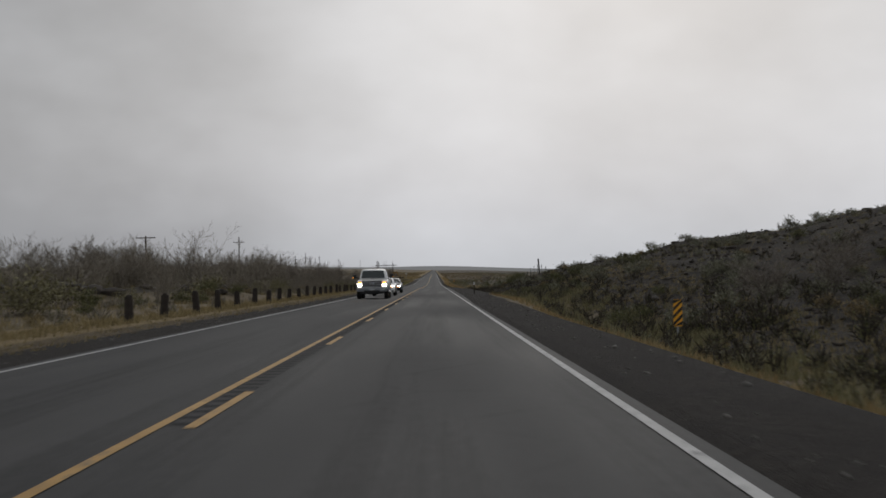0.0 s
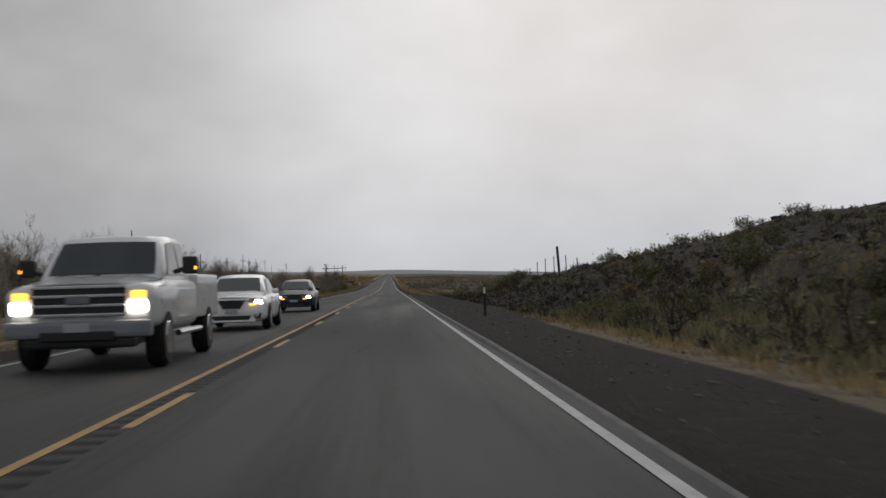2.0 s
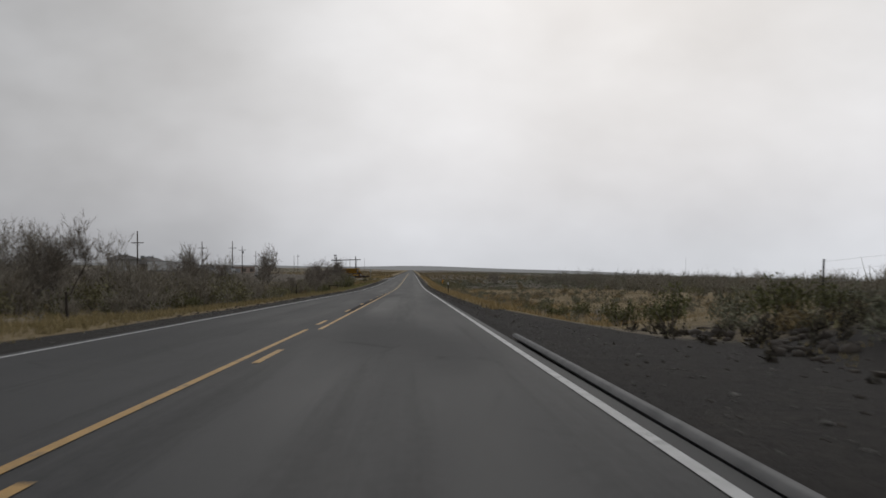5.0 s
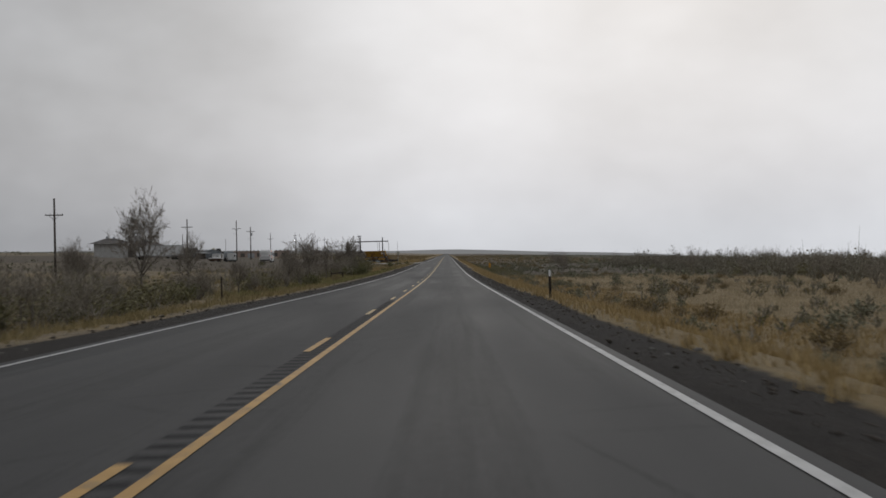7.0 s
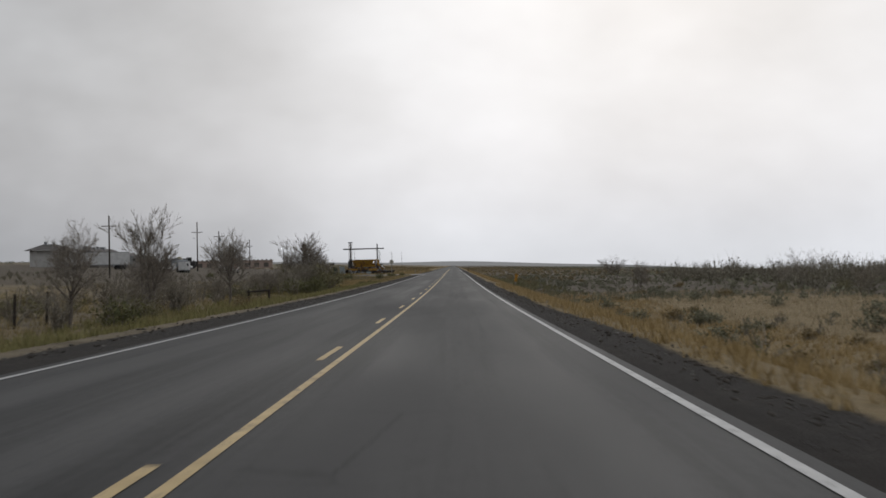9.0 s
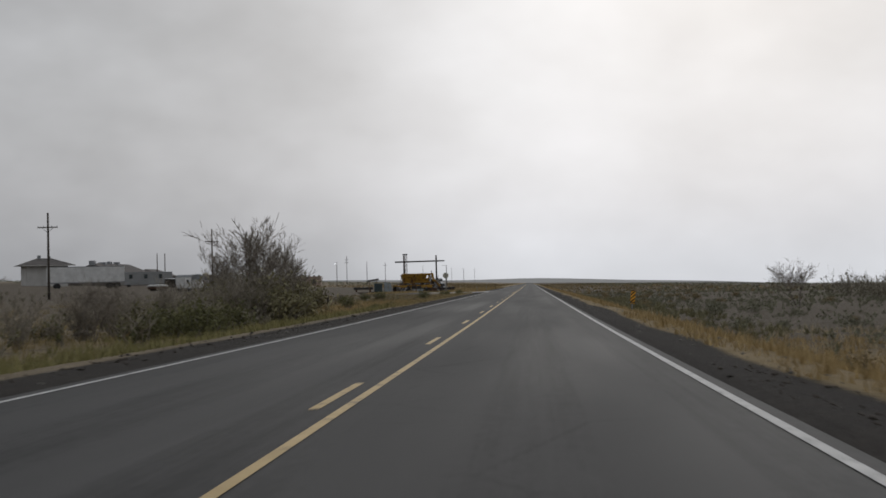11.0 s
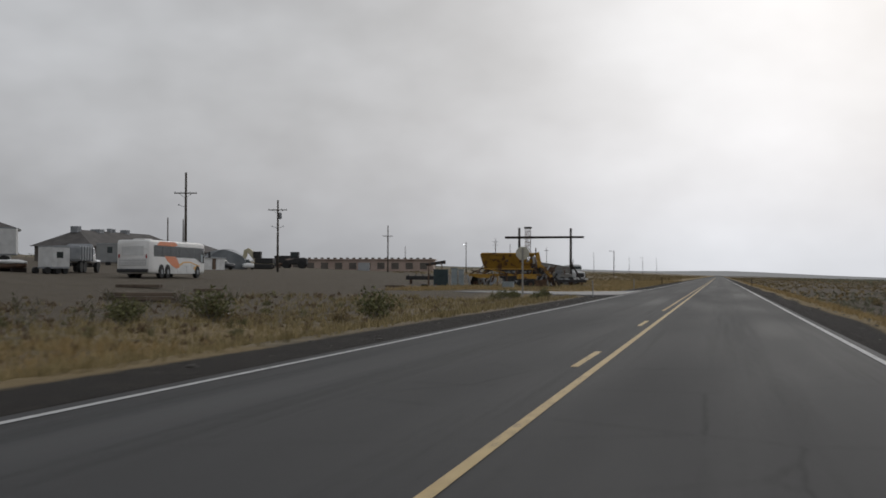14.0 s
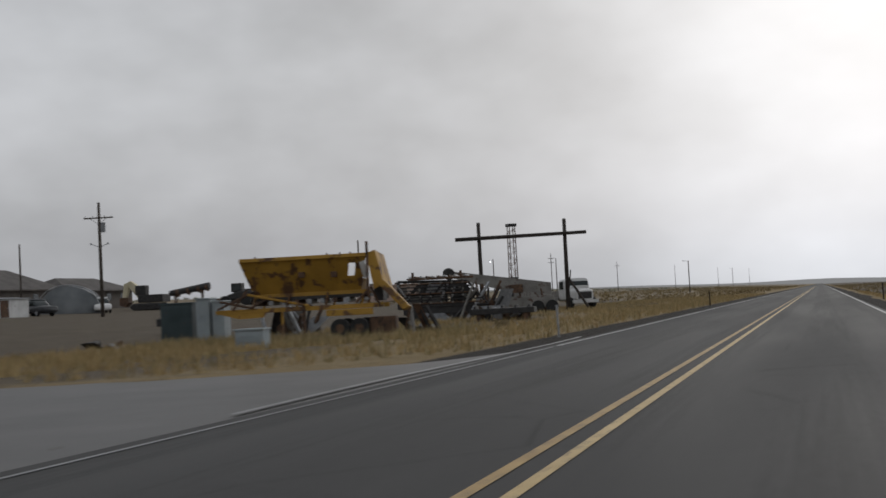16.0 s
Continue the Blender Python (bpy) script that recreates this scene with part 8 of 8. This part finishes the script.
stones("gravel_stones", "pale stones on the dark shoulder", 900, lambda g, n: (g.uniform(4.4, 11, n), g.uniform(60, 185, n)), (0.010, 0.036), PALE_STONE, 4)
stones("gravel_stones", "loose stones at the road's edge", 1500, lambda g, n: (np.where(g.uniform(0, 1, n) < 0.6, g.uniform(4.3, 5.6, n), -g.uniform(4.4, 5.6, n)), g.uniform(0, 500, n)), (0.012, 0.05), PALE_STONE, 5)
stones("gravel_stones", "black lumps of gravel heaped along the verge", 2200, lambda g, n: (4.62 + g.normal(0, 0.2, n), g.uniform(186, 345, n)), (0.010, 0.04), LAVA, 6)
stones("gravel_stones", "dark lumps of gravel along the verge", 1200, lambda g, n: (-5.3 + g.normal(0, 0.25, n), g.uniform(186, 420, n)), (0.015, 0.055), LAVA, 7)


def far_scrub(name, label, n, xs, ys, seed, mat, size=(0.25, 0.7), keep=None):
    """Low clumps of a few leaves each, out on the plain."""
    rng = np.random.default_rng(seed)
    x, y = rng.uniform(*xs, n), rng.uniform(*ys, n)
    if keep is not None:
        k = keep(x, y); x, y = x[k], y[k]; n = len(x)
    L = 6
    s = rng.uniform(*size, n)
    c = np.stack([x, y, land(x, y)], 1)[:, None, :] + rng.normal(0, 1, (n, L, 3)) * (s[:, None, None] * np.array([0.7, 0.7, 0.0])) + (rng.uniform(0.1, 0.8, (n, L, 1)) * s[:, None, None]) * np.array([0, 0, 1.0])
    c = c.reshape(-1, 3); q = np.repeat(s, L)[:, None]
    d1 = rng.normal(0, 1, c.shape); d1[:, 2] = np.abs(d1[:, 2]) + 0.3
    d1 /= np.linalg.norm(d1, axis=1, keepdims=True)
    d2 = np.cross(d1, rng.normal(0, 1, c.shape)); d2 /= np.linalg.norm(d2, axis=1, keepdims=True)
    V = np.stack([c - d2 * q * 0.4, c + d2 * q * 0.4, c + d1 * q * 0.7], 1).reshape(-1, 3)
    return tagged(new(name, np_mesh(name, V, np.arange(len(V)).reshape(-1, 3), mat)), label, "scrub", kind="stuff")


far_scrub("far_scrub", "low olive scrub over the distant plain", 9000, (30, 420), (190, 1300), 1, SAGE)
far_scrub("far_scrub", "dark brush across the far plain", 5000, (-420, -60), (150, 1400), 2, SAGE, keep=lambda x, y: ~((y > 470) & (y < 690) & (x > -125)))
far_scrub("far_scrub", "tawny scrub along the distant road", 3500, (-60, -8), (640, 1400), 3, DRYB, (0.2, 0.5))
far_scrub("far_scrub", "tawny scrub beside the distant road", 3500, (7, 60), (520, 1400), 4, DRYB, (0.2, 0.5))
grass("olive_grass", "dull olive grass below the hill", (7.6, 16), (-5, 100), 5000, 0.24, OLIVEGRASS, 9, 6)


def shrub_belt(name, label, n, xs, ys, high, seed, mat, keep=None, stems=26, leaves=34, stem_mat=None):
    """A belt of bare shrubs too many to count: fans of thin stems with small leaves left at their tips."""
    rng = np.random.default_rng(seed)
    x, y = rng.uniform(*xs, n), rng.uniform(*ys, n)
    ok = rng.uniform(0, 1, n) < 0.35 + 0.65 * (0.5 + 0.5 * wave(x, y, 9.0, seed))
    if keep is not None:
        ok &= keep(x, y)
    x, y = x[ok], y[ok]
    n = len(x)
    h = rng.uniform(*high, n) * (0.8 + 0.35 * wave(x, y, 17.0, seed + 2))
    foot = np.stack([x, y, land(x, y) - 0.05], 1)
    a = rng.uniform(0, 2 * np.pi, (n, stems)); s = np.sqrt(rng.uniform(0, 1, (n, stems)))
    rad = 0.55 * h[:, None] * s
    tip = foot[:, None, :] + np.stack([rad * np.cos(a), rad * np.sin(a), h[:, None] * (1 - 0.4 * s ** 2) * rng.uniform(0.6, 1.12, (n, stems))], 2)
    P = np.repeat(foot, stems, 0) + rng.normal(0, 0.08, (n * stems, 3)) * np.array([1, 1, 0])
    Q = tip.reshape(-1, 3)
    mid = P * 0.45 + Q * 0.55
    side = rng.normal(0, 1, Q.shape) * (Q - P)[:, 2:3] * 0.22
    V1, F1 = ribbons(np.concatenate([P, mid, mid]), np.concatenate([Q, mid + (Q - mid) * 0.9 + side, mid + (Q - mid) * 0.8 - side]),
                     np.full(3 * len(P), 0.020), np.full(3 * len(P), 0.010))
    tagged(new(name, np_mesh(name, V1, F1, stem_mat or (DARKSTEM if name == "heath" else TWIG))), label, "shrubs", kind="stuff")
    k = rng.integers(0, stems, (n, leaves))
    c = (foot[:, None, :] + (np.take_along_axis(tip, k[..., None], 1) - foot[:, None, :]) * rng.uniform(0.25, 1.0, (n, leaves, 1))).reshape(-1, 3)
    q = np.repeat(0.10 * h, leaves)[:, None] * rng.uniform(0.6, 1.4, (n * leaves, 1))
    d1 = rng.normal(0, 1, c.shape); d1 /= np.linalg.norm(d1, axis=1, keepdims=True)
    d2 = np.cross(d1, rng.normal(0, 1, c.shape)); d2 /= np.linalg.norm(d2, axis=1, keepdims=True)
    V = np.stack([c - d2 * q * 0.3, c + d2 * q * 0.3, c + d1 * q], 1).reshape(-1, 3)
    tagged(new(name, np_mesh(name, V, np.arange(len(V)).reshape(-1, 3), mat)), label.replace("bare", "withered leaves of"), "shrubs", kind="stuff")


shrub_belt("shrub_belt", "bare grey-brown shrubs across the plain", 1300, (33, 92), (228, 500), (1.9, 3.3), 1, GREYBRUSH, lambda x, y: x > 6 + 0.27 * (y - 358), 16, 80, GREYBRUSH)
shrub_belt("shrub_belt", "bare olive-brown shrubs behind the guard posts", 620, (-46, -17), (150, 300), (1.2, 2.6), 2, BROWNISH)
shrub_belt("shrub_belt", "bare scattered shrubs on the olive grass", 170, (-60, -12), (262, 352), (0.9, 2.2), 4, BROWNISH)
shrub_belt("shrub_belt", "bare low green-brown shrubs before the yard", 620, (-80, -17), (350, 478), (0.5, 1.1), 3, GREENBUSH, None, 9, 70)
RUSSET = leaf_material("russet_dead_weed", (0.115, 0.083, 0.054), (0.26, 0.192, 0.128))
shrub_belt("scrub", "bare russet dead weeds before the yard", 1500, (-30, -8.2), (408, 488), (0.14, 0.36), 51, RUSSET, off_apron, 8, 40, RUSSET)
shrub_belt("scrub", "low green weeds in the russet brush", 160, (-26, -8.4), (408, 486), (0.25, 0.5), 52, GREENBUSH, off_apron, 8, 60, BROWNISH)
shrub_belt("heath", "low dull olive heath between the lava rocks", 900, (10, 48), (25, 182), (0.3, 0.75), 5, BROWNISH, None, 8, 60)
shrub_belt("heath", "low grey-green heath between the lava rocks", 800, (9, 48), (20, 182), (0.3, 0.7), 6, SAGE, None, 8, 60)
shrub_belt("heath", "dark low heath on the bare bank", 1100, (7.2, 16), (98, 180), (0.2, 0.5), 15, BROWNISH, None, 7, 46)
shrub_belt("heath", "olive brush along the foot of the hill", 330, (7.6, 12.5), (2, 100), (0.35, 0.85), 16, SAGE, None, 10, 90)
shrub_belt("heath", "green-brown brush below the hill", 300, (9.0, 20), (0, 60), (0.4, 1.0), 17, GREENBUSH, None, 10, 80)
shrub_belt("scrub", "low weeds between the guard posts and the brush", 330, (-16, -8.6), (25, 190), (0.35, 0.9), 18, GREENBUSH, None, 9, 70)
shrub_belt("heath", "soft grey-green sage over the open plain", 5200, (7.8, 62), (352, 580), (0.28, 0.62), 41, SAGE, None, 6, 34, SAGE)
shrub_belt("heath", "dark olive brush behind the shoulder", 520, (7.4, 13), (372, 470), (0.35, 0.75), 42, BROWNISH, None, 9, 60, BROWNISH)
shrub_belt("scrub", "low green-brown scrub on the golden plain", 230, (7.0, 28), (200, 330), (0.5, 1.05), 7, GREENBUSH, None, 8, 80)
shrub_belt("scrub", "olive-green leafy scrub along the verge", 150, (-17, -9.6), (206, 262), (0.8, 1.7), 8, GREENBUSH, None, 12, 110)
shrub_belt("scrub", "olive-green leafy scrub before the thicket", 70, (-17, -9.8), (362, 392), (0.7, 1.5), 9, GREENBUSH, None, 12, 110)
TUSSOCK = leaf_material("pale_tussock_blades", (0.14, 0.13, 0.065), (0.32, 0.29, 0.16))
grass("tussock_grass", "pale olive tussocks along the foot of the hill", (7.4, 11.5), (-5, 110), 1150, 0.42, TUSSOCK, 21, 26, None, 0.16)
grass("tussock_grass", "pale olive tussocks among the lava rocks", (11, 46), (20, 180), 1600, 0.28, TUSSOCK, 22, 20, None, 0.15)
grass("tussock_grass", "olive tussocks on the open ground", (-40, -8.5), (230, 440), 2600, 0.42, OLIVEGRASS, 23, 20, None, 0.18)
grass("tussock_grass", "golden tussocks on the plain", (6.5, 34), (190, 385), 1500, 0.40, STRAW, 24, 18, None, 0.18)
grass("dry_grass", "tawny grass under the machines", (-23, -14), (507, 530), 2600, 0.30, DRYGRASS, 25, 6, off_apron)
grass("dry_grass", "tall olive grass round the hopper wheels", (-22, -10), (524.5, 530.6), 900, 0.42, OLIVEGRASS, 26, 7)
